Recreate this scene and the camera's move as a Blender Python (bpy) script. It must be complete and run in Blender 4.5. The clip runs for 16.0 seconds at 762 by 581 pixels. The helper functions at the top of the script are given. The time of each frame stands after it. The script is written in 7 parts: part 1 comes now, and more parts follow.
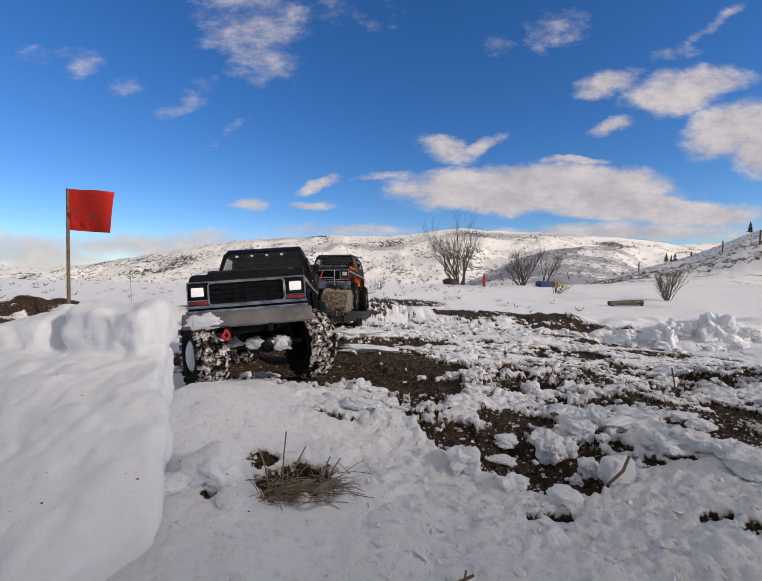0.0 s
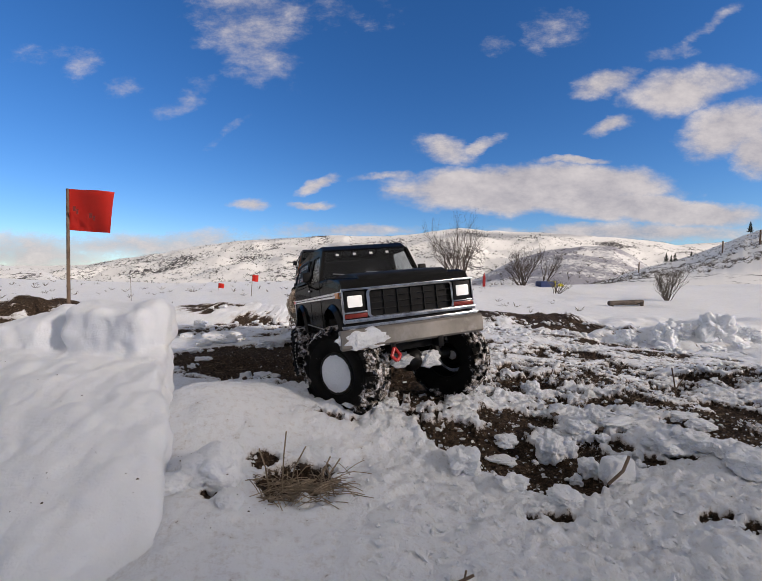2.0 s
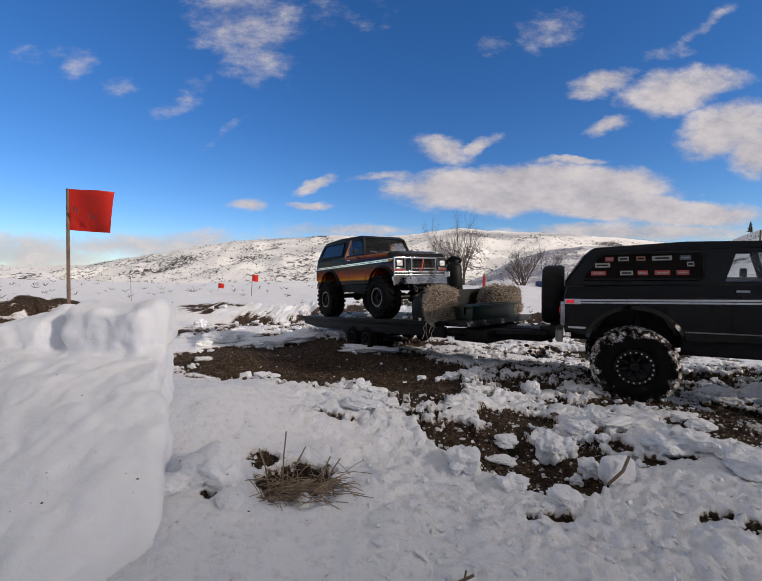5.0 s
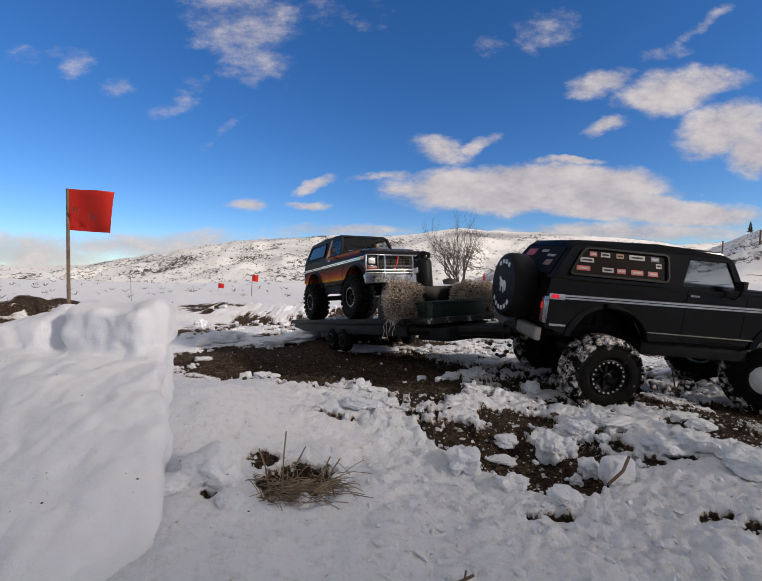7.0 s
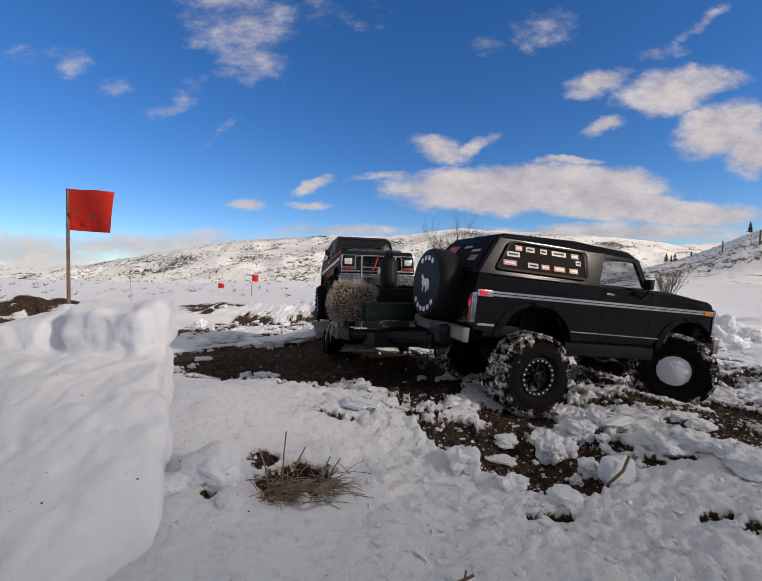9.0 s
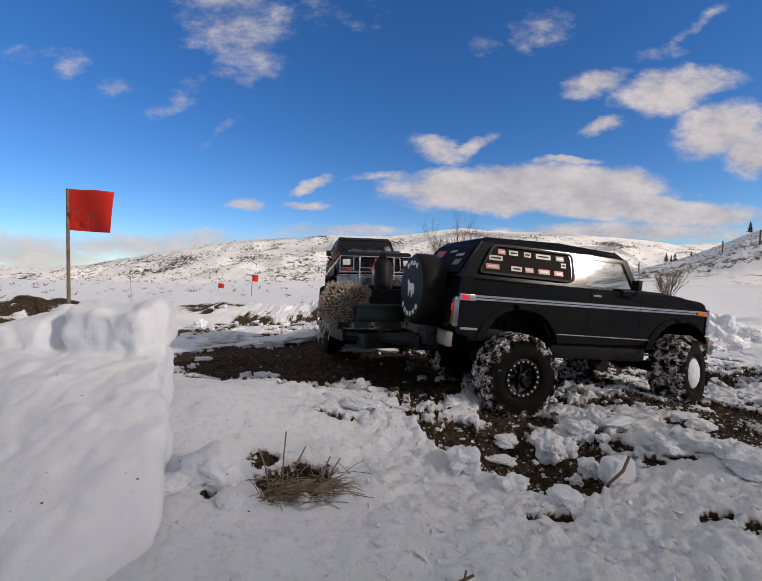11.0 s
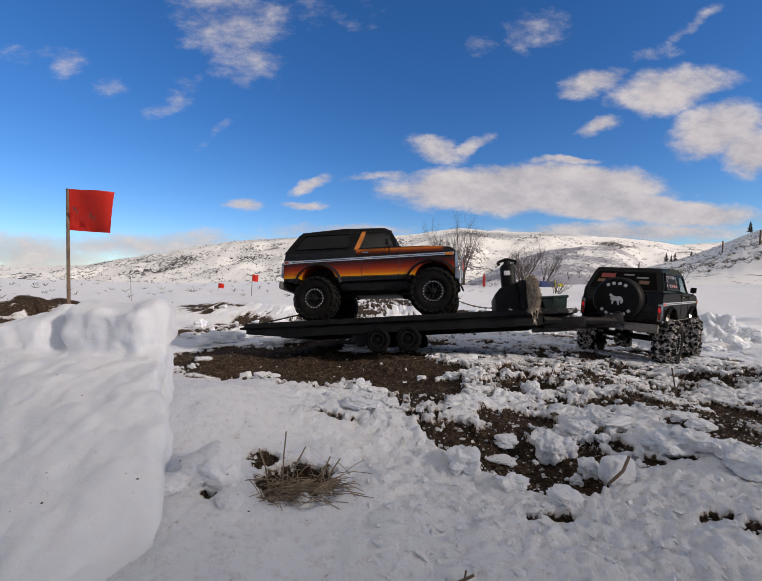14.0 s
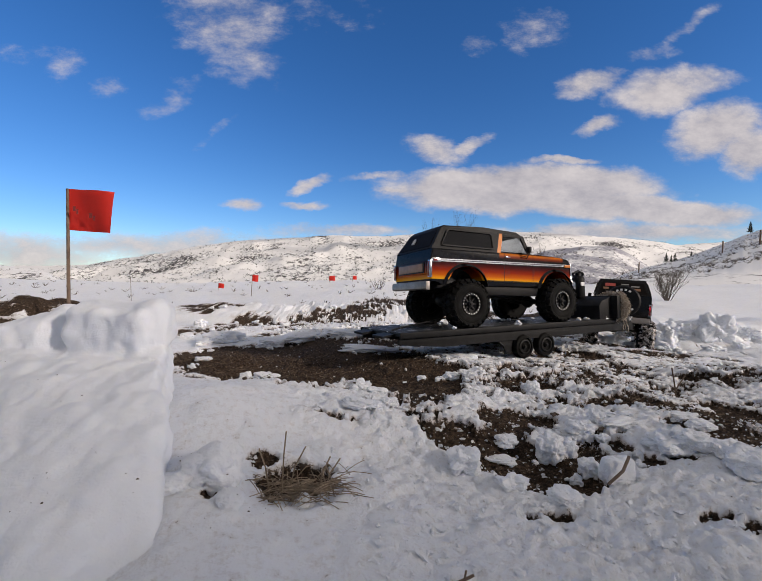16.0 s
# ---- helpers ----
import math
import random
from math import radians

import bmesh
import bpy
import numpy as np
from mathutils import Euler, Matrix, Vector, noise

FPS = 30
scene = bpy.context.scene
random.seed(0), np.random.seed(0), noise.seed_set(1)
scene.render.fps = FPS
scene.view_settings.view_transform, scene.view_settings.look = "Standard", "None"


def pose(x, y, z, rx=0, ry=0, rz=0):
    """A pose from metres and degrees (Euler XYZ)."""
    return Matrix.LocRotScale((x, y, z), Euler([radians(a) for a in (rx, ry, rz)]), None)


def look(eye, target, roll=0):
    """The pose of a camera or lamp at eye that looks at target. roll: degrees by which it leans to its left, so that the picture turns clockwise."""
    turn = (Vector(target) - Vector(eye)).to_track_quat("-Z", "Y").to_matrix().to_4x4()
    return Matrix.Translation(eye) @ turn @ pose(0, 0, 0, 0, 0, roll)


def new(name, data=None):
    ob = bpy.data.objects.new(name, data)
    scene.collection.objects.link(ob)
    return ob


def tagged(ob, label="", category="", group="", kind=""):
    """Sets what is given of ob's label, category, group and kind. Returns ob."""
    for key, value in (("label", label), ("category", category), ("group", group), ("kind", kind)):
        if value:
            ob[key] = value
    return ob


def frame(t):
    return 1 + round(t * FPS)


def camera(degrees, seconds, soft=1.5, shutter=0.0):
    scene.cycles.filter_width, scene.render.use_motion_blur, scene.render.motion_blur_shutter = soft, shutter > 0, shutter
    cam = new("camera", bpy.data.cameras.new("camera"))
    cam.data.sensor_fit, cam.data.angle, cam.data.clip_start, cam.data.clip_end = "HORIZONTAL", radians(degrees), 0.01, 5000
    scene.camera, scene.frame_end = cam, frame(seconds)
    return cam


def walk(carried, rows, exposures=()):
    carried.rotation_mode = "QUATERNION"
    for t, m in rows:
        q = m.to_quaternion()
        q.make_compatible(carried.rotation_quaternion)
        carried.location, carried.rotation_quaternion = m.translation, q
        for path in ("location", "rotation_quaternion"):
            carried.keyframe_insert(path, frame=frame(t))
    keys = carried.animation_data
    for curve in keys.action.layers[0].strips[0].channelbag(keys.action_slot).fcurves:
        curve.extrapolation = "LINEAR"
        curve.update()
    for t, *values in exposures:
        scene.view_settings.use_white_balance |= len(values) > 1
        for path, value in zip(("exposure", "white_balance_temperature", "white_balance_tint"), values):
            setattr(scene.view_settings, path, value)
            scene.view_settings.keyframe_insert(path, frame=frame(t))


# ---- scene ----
cam = camera(89.2, 16.0, soft=0.65)
EYE = 0.2025
walk(cam, [(0.0, pose(0, 0, EYE, 87.5, 0, 0)), (16.0, pose(0, 0, EYE, 87.5, 0, 0))],
     exposures=[(0.0, 0.0, 6800, 14), (16.0, 0.0, 6800, 14)])

# ---- sky and sun ----
SUN_AZ, SUN_EL = 116.0, 22.0      # compass degrees from +y towards +x, elevation
world = bpy.data.worlds.new("sky")
scene.world = world
world.use_nodes = True
wn, wl = world.node_tree.nodes, world.node_tree.links
wn.clear()
sky = wn.new("ShaderNodeTexSky")
sky.sky_type, sky.sun_disc = "NISHITA", False
sky.sun_elevation, sky.sun_rotation = radians(SUN_EL), radians(SUN_AZ)
sky.altitude, sky.air_density, sky.dust_density, sky.ozone_density = 900, 1.0, 0.2, 3.0
grade = wn.new("ShaderNodeHueSaturation")
grade.inputs["Saturation"].default_value = 1.25
tone = wn.new("ShaderNodeMix")
tone.data_type, tone.blend_type = "RGBA", "MULTIPLY"
tone.inputs[0].default_value, tone.inputs[7].default_value = 1.0, (0.82, 0.97, 1.20, 1)
bg = wn.new("ShaderNodeBackground")
bg.inputs["Strength"].default_value = 0.116
# the overcast that covers the rest of the sky, overhead and behind
wtc = wn.new("ShaderNodeTexCoord")
wsp = wn.new("ShaderNodeSeparateXYZ")
lean = wn.new("ShaderNodeMath")
lean.operation = "MULTIPLY_ADD"
lean.inputs[1].default_value = -0.9
cover = wn.new("ShaderNodeMapRange")
cover.interpolation_type = "SMOOTHSTEP"
for k_, v_ in (("From Min", 0.02), ("From Max", 0.20), ("To Min", 1.0), ("To Max", 0.0)):
    cover.inputs[k_].default_value = v_
wno = wn.new("ShaderNodeTexNoise")
wno.inputs["Scale"].default_value, wno.inputs["Detail"].default_value = 2.2, 6.0
wra = wn.new("ShaderNodeValToRGB")
wra.color_ramp.elements[0].position, wra.color_ramp.elements[0].color = 0.3, (0.62, 0.63, 0.67, 1)
wra.color_ramp.elements[1].position, wra.color_ramp.elements[1].color = 0.7, (0.98, 0.97, 0.97, 1)
gray = wn.new("ShaderNodeBackground")
gray.inputs["Strength"].default_value = 0.42
wmx = wn.new("ShaderNodeMixShader")
wo = wn.new("ShaderNodeOutputWorld")
wl.new(wtc.outputs["Generated"], wsp.inputs[0])
wl.new(wsp.outputs["Z"], lean.inputs[0])
wl.new(wsp.outputs["Y"], lean.inputs[2])
wl.new(lean.outputs[0], cover.inputs["Value"])
wl.new(wtc.outputs["Generated"], wno.inputs["Vector"])
wl.new(wno.outputs[0], wra.inputs["Fac"])
wl.new(wra.outputs[0], gray.inputs["Color"])
wl.new(sky.outputs[0], grade.inputs["Color"])
wl.new(grade.outputs[0], tone.inputs[6])
wl.new(tone.outputs[2], bg.inputs["Color"])
wl.new(cover.outputs[0], wmx.inputs[0])
wl.new(bg.outputs[0], wmx.inputs[1])
wl.new(gray.outputs[0], wmx.inputs[2])
wl.new(wmx.outputs[0], wo.inputs["Surface"])

sun = new("sun", bpy.data.lights.new("sun", "SUN"))
sun.data.energy, sun.data.angle, sun.data.color = 3.2, radians(4), (1.0, 0.91, 0.81)
a, e = radians(SUN_AZ), radians(SUN_EL)
sun.matrix_world = look((math.sin(a) * math.cos(e) * 20, math.cos(a) * math.cos(e) * 20, math.sin(e) * 20), (0, 0, 0))


# ---- materials ----
def material(name):
    m = bpy.data.materials.new(name)
    m.use_nodes = True
    nt = m.node_tree
    return m, nt, nt.nodes["Principled BSDF"]


def add_node(nt, kind, **inputs):
    n = nt.nodes.new(kind)
    for k, v in inputs.items():
        n.inputs[k].default_value = v
    return n


def ramp(nt, source, stops):
    r = nt.nodes.new("ShaderNodeValToRGB")
    els = r.color_ramp.elements
    while len(els) < len(stops):
        els.new(0.5)
    for el, (p, c) in zip(els, stops):
        el.position = p
        el.color = (*c, 1) if len(c) == 3 else c
    nt.links.new(source, r.inputs["Fac"])
    return r


def mix_rgb(nt, fac, a_, b_):
    m = nt.nodes.new("ShaderNodeMix")
    m.data_type = "RGBA"
    for i, val in ((0, fac), (6, a_), (7, b_)):
        if hasattr(val, "links"):
            nt.links.new(val, m.inputs[i])
        else:
            m.inputs[i].default_value = val if i == 0 else (*val, 1)
    return m.outputs[2]


def grainy(name, dark, light, scale=20.0, rough=(0.5, 0.8), metal=0.0, bump=0.1, bscale=80.0, spec=0.5, coat=0.0, dirt=None, dirt_at=(0.55, 0.7), dirt_scale=30.0, emit=None):
    """A surface with two scales of variation, relief, and an optional layer of grime or snow dust."""
    m, nt, b = material(name)
    tc = nt.nodes.new("ShaderNodeTexCoord")
    n1 = add_node(nt, "ShaderNodeTexNoise", Scale=scale, Detail=6.0, Roughness=0.6)
    n2 = add_node(nt, "ShaderNodeTexNoise", Scale=bscale, Detail=4.0, Roughness=0.65)
    nt.links.new(tc.outputs["Object"], n1.inputs["Vector"])
    nt.links.new(tc.outputs["Object"], n2.inputs["Vector"])
    col = ramp(nt, n1.outputs[0], [(0.35, dark), (0.65, light)]).outputs[0]
    rg = nt.nodes.new("ShaderNodeMapRange")
    rg.inputs["To Min"].default_value, rg.inputs["To Max"].default_value = rough
    nt.links.new(n2.outputs[0], rg.inputs["Value"])
    if dirt:
        n3 = add_node(nt, "ShaderNodeTexNoise", Scale=dirt_scale, Detail=8.0, Roughness=0.7)
        nt.links.new(tc.outputs["Object"], n3.inputs["Vector"])
        f = ramp(nt, n3.outputs[0], [(dirt_at[0], (0, 0, 0)), (dirt_at[1], (1, 1, 1))]).outputs[0]
        col = mix_rgb(nt, f, col, dirt)
    nt.links.new(col, b.inputs["Base Color"])
    nt.links.new(rg.outputs[0], b.inputs["Roughness"])
    b.inputs["Metallic"].default_value = metal
    b.inputs["Specular IOR Level"].default_value = spec
    b.inputs["Coat Weight"].default_value = coat
    if bump:
        bp = add_node(nt, "ShaderNodeBump", Strength=bump, Distance=0.002)
        nt.links.new(n2.outputs[0], bp.inputs["Height"])
        nt.links.new(bp.outputs[0], b.inputs["Normal"])
    if emit:
        b.inputs["Emission Color"].default_value = (*emit[0], 1)
        b.inputs["Emission Strength"].default_value = emit[1]
    return m


def glass(name, tint, rough=0.03):
    m, nt, b = material(name)
    n = add_node(nt, "ShaderNodeTexNoise", Scale=25.0, Detail=5.0)
    tr = add_node(nt, "ShaderNodeBsdfTransparent", Color=(*tint, 1))
    gl = add_node(nt, "ShaderNodeBsdfGlossy", Color=(1, 1, 1, 1))
    r = ramp(nt, n.outputs[0], [(0.3, (rough,) * 3), (0.7, (rough * 4,) * 3)])
    nt.links.new(r.outputs[0], gl.inputs["Roughness"])
    fr = add_node(nt, "ShaderNodeLayerWeight", Blend=0.5)
    gloss = ramp(nt, fr.outputs["Facing"], [(0.0, (0.03,) * 3), (0.6, (0.05,) * 3), (1.0, (0.14,) * 3)])
    mx = nt.nodes.new("ShaderNodeMixShader")
    nt.links.new(gloss.outputs[0], mx.inputs[0])
    nt.links.new(tr.outputs[0], mx.inputs[1])
    nt.links.new(gl.outputs[0], mx.inputs[2])
    nt.links.new(mx.outputs[0], nt.nodes["Material Output"].inputs["Surface"])
    return m


SNOW_C = (0.80, 0.82, 0.86)
MUD_C = (0.052, 0.036, 0.026)


def snow_coat(nt, vec):
    """Packed granular snow: colour and relief sockets."""
    mid = add_node(nt, "ShaderNodeTexNoise", Scale=11.0, Detail=6.0, Roughness=0.6)
    lumps = add_node(nt, "ShaderNodeTexNoise", Scale=85.0, Detail=5.0, Roughness=0.65)
    grain = add_node(nt, "ShaderNodeTexNoise", Scale=520.0, Detail=3.0, Roughness=0.7)
    for n in (mid, lumps, grain):
        nt.links.new(vec, n.inputs["Vector"])
    col = ramp(nt, mid.outputs[0], [(0.3, (0.79, 0.82, 0.87)), (0.7, (0.87, 0.89, 0.93))]).outputs[0]
    speck = ramp(nt, grain.outputs[0], [(0.72, (0, 0, 0)), (0.84, (0.25, 0.25, 0.25))]).outputs[0]
    col = mix_rgb(nt, speck, col, (0.50, 0.49, 0.48))
    h_ = nt.nodes.new("ShaderNodeMath")
    h_.operation = "MULTIPLY_ADD"
    h_.inputs[1].default_value = 1.3
    nt.links.new(lumps.outputs[0], h_.inputs[0])
    nt.links.new(grain.outputs[0], h_.inputs[2])
    return col, h_.outputs[0], lumps, grain


def snow_body(b):
    b.inputs["Subsurface Weight"].default_value = 0.3
    b.inputs["Subsurface Radius"].default_value = (1.0, 1.1, 1.3)
    b.inputs["Subsurface Scale"].default_value = 0.006
    b.inputs["Specular IOR Level"].default_value = 0.25
    b.inputs["Roughness"].default_value = 0.75


def snow_material(name, dirt=None, relief=1.0):
    m, nt, b = material(name)
    tc = nt.nodes.new("ShaderNodeTexCoord")
    col, h_, lumps, grain = snow_coat(nt, tc.outputs["Object"])
    if dirt:
        f = ramp(nt, lumps.outputs[0], [(0.56, (0, 0, 0)), (0.68, (0.85, 0.85, 0.85))]).outputs[0]
        col = mix_rgb(nt, f, col, dirt)
    nt.links.new(col, b.inputs["Base Color"])
    snow_body(b)
    bp = add_node(nt, "ShaderNodeBump", Strength=relief, Distance=0.0020)
    nt.links.new(h_, bp.inputs["Height"])
    nt.links.new(bp.outputs[0], b.inputs["Normal"])
    return m


def ground_material():
    """Snow over wet soil: the soil shows where the mesh's 'soil' layer says, broken up by fine noise."""
    m, nt, b = material("snow_and_soil")
    tc = nt.nodes.new("ShaderNodeTexCoord")
    at = nt.nodes.new("ShaderNodeAttribute")
    at.attribute_name = "soil"
    snow, relief, lumps, grain = snow_coat(nt, tc.outputs["Object"])
    fine = add_node(nt, "ShaderNodeTexNoise", Scale=130.0, Detail=9.0, Roughness=0.78)
    grit = add_node(nt, "ShaderNodeTexNoise", Scale=210.0, Detail=8.0, Roughness=0.78)
    for n in (fine, grit):
        nt.links.new(tc.outputs["Object"], n.inputs["Vector"])
    s = nt.nodes.new("ShaderNodeMath")
    s.operation = "MULTIPLY_ADD"
    nt.links.new(fine.outputs[0], s.inputs[0])
    s.inputs[1].default_value = 2.2
    nt.links.new(at.outputs["Fac"], s.inputs[2])
    half = nt.nodes.new("ShaderNodeMath")
    half.operation = "MULTIPLY"
    half.inputs[1].default_value = 0.5
    nt.links.new(s.outputs[0], half.inputs[0])
    mask = ramp(nt, half.outputs[0], [(0.70, (0, 0, 0)), (0.79, (1, 1, 1))])
    soil = ramp(nt, grit.outputs[0], [(0.40, (0.008, 0.005, 0.003)), (0.50, (0.042, 0.026, 0.016)), (0.58, (0.090, 0.058, 0.037)), (0.63, (0.19, 0.135, 0.095)), (0.66, (0.60, 0.58, 0.58))])
    muddy = nt.nodes.new("ShaderNodeMath")
    muddy.operation = "MULTIPLY_ADD"
    nt.links.new(at.outputs["Fac"], muddy.inputs[0])
    muddy.inputs[1].default_value = 0.8
    nt.links.new(fine.outputs[0], muddy.inputs[2])
    tint = ramp(nt, muddy.outputs[0], [(0.50, (0, 0, 0)), (0.86, (0.75, 0.75, 0.75))])
    snow = mix_rgb(nt, tint.outputs[0], snow, (0.42, 0.34, 0.28))
    nt.links.new(mix_rgb(nt, mask.outputs[0], snow, soil.outputs[0]), b.inputs["Base Color"])
    snow_body(b)
    sw = ramp(nt, mask.outputs[0], [(0.0, (0.3,) * 3), (0.6, (0.0,) * 3)])
    nt.links.new(sw.outputs[0], b.inputs["Subsurface Weight"])
    rr = ramp(nt, mask.outputs[0], [(0.0, (0.75,) * 3), (1.0, (0.85,) * 3)])
    nt.links.new(rr.outputs[0], b.inputs["Roughness"])
    bp = add_node(nt, "ShaderNodeBump", Strength=1.0, Distance=0.0020)
    nt.links.new(relief, bp.inputs["Height"])
    b2 = add_node(nt, "ShaderNodeBump", Strength=0.9, Distance=0.004)
    nt.links.new(grit.outputs[0], b2.inputs["Height"])
    nm = nt.nodes.new("ShaderNodeMix")
    nm.data_type = "VECTOR"
    nt.links.new(mask.outputs[0], nm.inputs[0])
    nt.links.new(bp.outputs[0], nm.inputs[4])
    nt.links.new(b2.outputs[0], nm.inputs[5])
    nt.links.new(nm.outputs[1], b.inputs["Normal"])
    return m


def hill_material(name, scale, cover, dark=(0.10, 0.095, 0.10)):
    """Snowy slope: dark specks in bands for brush and rock, dense grey ones for painted shade."""
    m, nt, b = material(name)
    tc = nt.nodes.new("ShaderNodeTexCoord")
    mp = nt.nodes.new("ShaderNodeMapping")
    mp.inputs["Scale"].default_value = (scale, scale * 0.45, scale)
    nt.links.new(tc.outputs["Object"], mp.inputs["Vector"])
    big = add_node(nt, "ShaderNodeTexNoise", Scale=0.9, Detail=5.0, Roughness=0.55)
    small = add_node(nt, "ShaderNodeTexNoise", Scale=14.0, Detail=7.0, Roughness=0.75)
    for n in (big, small):
        nt.links.new(mp.outputs[0], n.inputs["Vector"])
    s = nt.nodes.new("ShaderNodeMath")
    s.operation = "MULTIPLY_ADD"
    nt.links.new(big.outputs[0], s.inputs[0])
    s.inputs[1].default_value = 0.75
    nt.links.new(small.outputs[0], s.inputs[2])
    f = ramp(nt, s.outputs[0], [(cover, (0, 0, 0)), (min(0.999, cover + 0.10), (1, 1, 1))])
    # snow paler than on the near ground: sunlight put into the slopes' colour
    sn = ramp(nt, big.outputs[0], [(0.3, (0.84, 0.84, 0.85)), (0.7, (0.93, 0.93, 0.92))])
    nt.links.new(mix_rgb(nt, f.outputs[0], sn.outputs[0], dark), b.inputs["Base Color"])
    b.inputs["Roughness"].default_value = 0.9
    b.inputs["Specular IOR Level"].default_value = 0.1
    return m


M = {}
M["ground"] = ground_material()
M["black_paint"] = grainy("black_paint", (0.004, 0.0038, 0.0036), (0.007, 0.0066, 0.006), 12, (0.24, 0.40), 0, 0.01, 60, 0.26, 0.04, dirt=(0.016, 0.0135, 0.011), dirt_at=(0.58, 0.95), dirt_scale=25)


def lacquer(m, rough, gloss_stops):
    """Turn a plain surface into dusty lacquer: the gloss rises gently towards grazing angles."""
    nt = m.node_tree
    b = nt.nodes["Principled BSDF"]
    b.inputs["Specular IOR Level"].default_value, b.inputs["Coat Weight"].default_value = 0.0, 0.0
    gl = add_node(nt, "ShaderNodeBsdfGlossy", Color=(1, 1, 1, 1), Roughness=rough)
    lw = add_node(nt, "ShaderNodeLayerWeight", Blend=0.5)
    fac = ramp(nt, lw.outputs["Facing"], [(p, (v, v, v)) for p, v in gloss_stops])
    mx = nt.nodes.new("ShaderNodeMixShader")
    nt.links.new(fac.outputs[0], mx.inputs[0])
    nt.links.new(b.outputs[0], mx.inputs[1])
    nt.links.new(gl.outputs[0], mx.inputs[2])
    nt.links.new(mx.outputs[0], nt.nodes["Material Output"].inputs["Surface"])


lacquer(M["black_paint"], 0.12, [(0.0, 0.020), (0.6, 0.030), (1.0, 0.10)])
M["matte_black"] = grainy("matte_black", (0.005, 0.005, 0.0055), (0.012, 0.012, 0.013), 40, (0.40, 0.65), 0, 0.15, 150, 0.14)
M["black_glass"] = grainy("black_glass", (0.004, 0.004, 0.005), (0.008, 0.008, 0.009), 8, (0.06, 0.14), 0, 0.0, spec=0.3)
M["rubber"] = grainy("rubber", (0.003, 0.003, 0.003), (0.008, 0.008, 0.0075), 60, (0.65, 0.9), 0, 0.2, 200, 0.12)
M["snowy_rubber"] = grainy("snowy_rubber", (0.005, 0.005, 0.005), (0.016, 0.014, 0.012), 60, (0.65, 0.9), 0, 0.4, 200, dirt=SNOW_C, dirt_at=(0.555, 0.64), dirt_scale=45)


def caked_tyre():
    """Black rubber with snow packed between and over the lugs, thinning out on the sidewall."""
    m, nt, b = material("caked_tyre")
    tc = nt.nodes.new("ShaderNodeTexCoord")
    flat = nt.nodes.new("ShaderNodeVectorMath")
    flat.operation = "MULTIPLY"
    flat.inputs[1].default_value = (1, 0, 1)
    ln = nt.nodes.new("ShaderNodeVectorMath")
    ln.operation = "LENGTH"
    nt.links.new(tc.outputs["Object"], flat.inputs[0])
    nt.links.new(flat.outputs[0], ln.inputs[0])
    n = add_node(nt, "ShaderNodeTexNoise", Scale=75.0, Detail=6.0, Roughness=0.65)
    nt.links.new(tc.outputs["Object"], n.inputs["Vector"])
    mr = nt.nodes.new("ShaderNodeMapRange")
    for k_, v_ in (("From Min", 0.040), ("From Max", 0.056), ("To Min", -0.10), ("To Max", 0.115)):
        mr.inputs[k_].default_value = v_
    nt.links.new(ln.outputs["Value"], mr.inputs["Value"])
    s = nt.nodes.new("ShaderNodeMath")
    nt.links.new(n.outputs[0], s.inputs[0])
    nt.links.new(mr.outputs[0], s.inputs[1])
    f = ramp(nt, s.outputs[0], [(0.575, (0, 0, 0)), (0.67, (1, 1, 1))])
    rub = ramp(nt, n.outputs[0], [(0.3, (0.003, 0.003, 0.003)), (0.6, (0.008, 0.0075, 0.007))])
    n2 = add_node(nt, "ShaderNodeTexNoise", Scale=190.0, Detail=5.0, Roughness=0.7)
    nt.links.new(tc.outputs["Object"], n2.inputs["Vector"])
    cake = ramp(nt, n2.outputs[0], [(0.38, (0.10, 0.075, 0.055)), (0.47, (0.34, 0.29, 0.25)), (0.56, (0.74, 0.73, 0.74))])
    nt.links.new(mix_rgb(nt, f.outputs[0], rub.outputs[0], cake.outputs[0]), b.inputs["Base Color"])
    b.inputs["Roughness"].default_value = 0.85
    b.inputs["Specular IOR Level"].default_value = 0.12
    bp = add_node(nt, "ShaderNodeBump", Strength=0.6, Distance=0.002)
    nt.links.new(s.outputs[0], bp.inputs["Height"])
    nt.links.new(bp.outputs[0], b.inputs["Normal"])
    return m


M["caked_tyre"] = caked_tyre()
M["chrome"] = grainy("chrome", (0.35, 0.36, 0.38), (0.6, 0.61, 0.63), 30, (0.08, 0.3), 1.0, 0.05, 120, dirt=(0.05, 0.045, 0.04), dirt_at=(0.48, 0.72), dirt_scale=40)
M["dull_metal"] = grainy("dull_metal", (0.18, 0.165, 0.15), (0.32, 0.295, 0.27), 20, (0.4, 0.65), 0.7, 0.1, 120, dirt=(0.42, 0.41, 0.41), dirt_at=(0.56, 0.85), dirt_scale=35)
M["gunmetal"] = grainy("gunmetal", (0.006, 0.006, 0.006), (0.016, 0.016, 0.016), 40, (0.35, 0.6), 0.6, 0.1, 150)
M["bolt"] = grainy("bolt", (0.60, 0.59, 0.57), (0.8, 0.79, 0.77), 60, (0.25, 0.4), 0.3, 0)
M["silver"] = grainy("silver", (0.30, 0.31, 0.33), (0.46, 0.47, 0.5), 30, (0.25, 0.4), 0.7, 0.03)
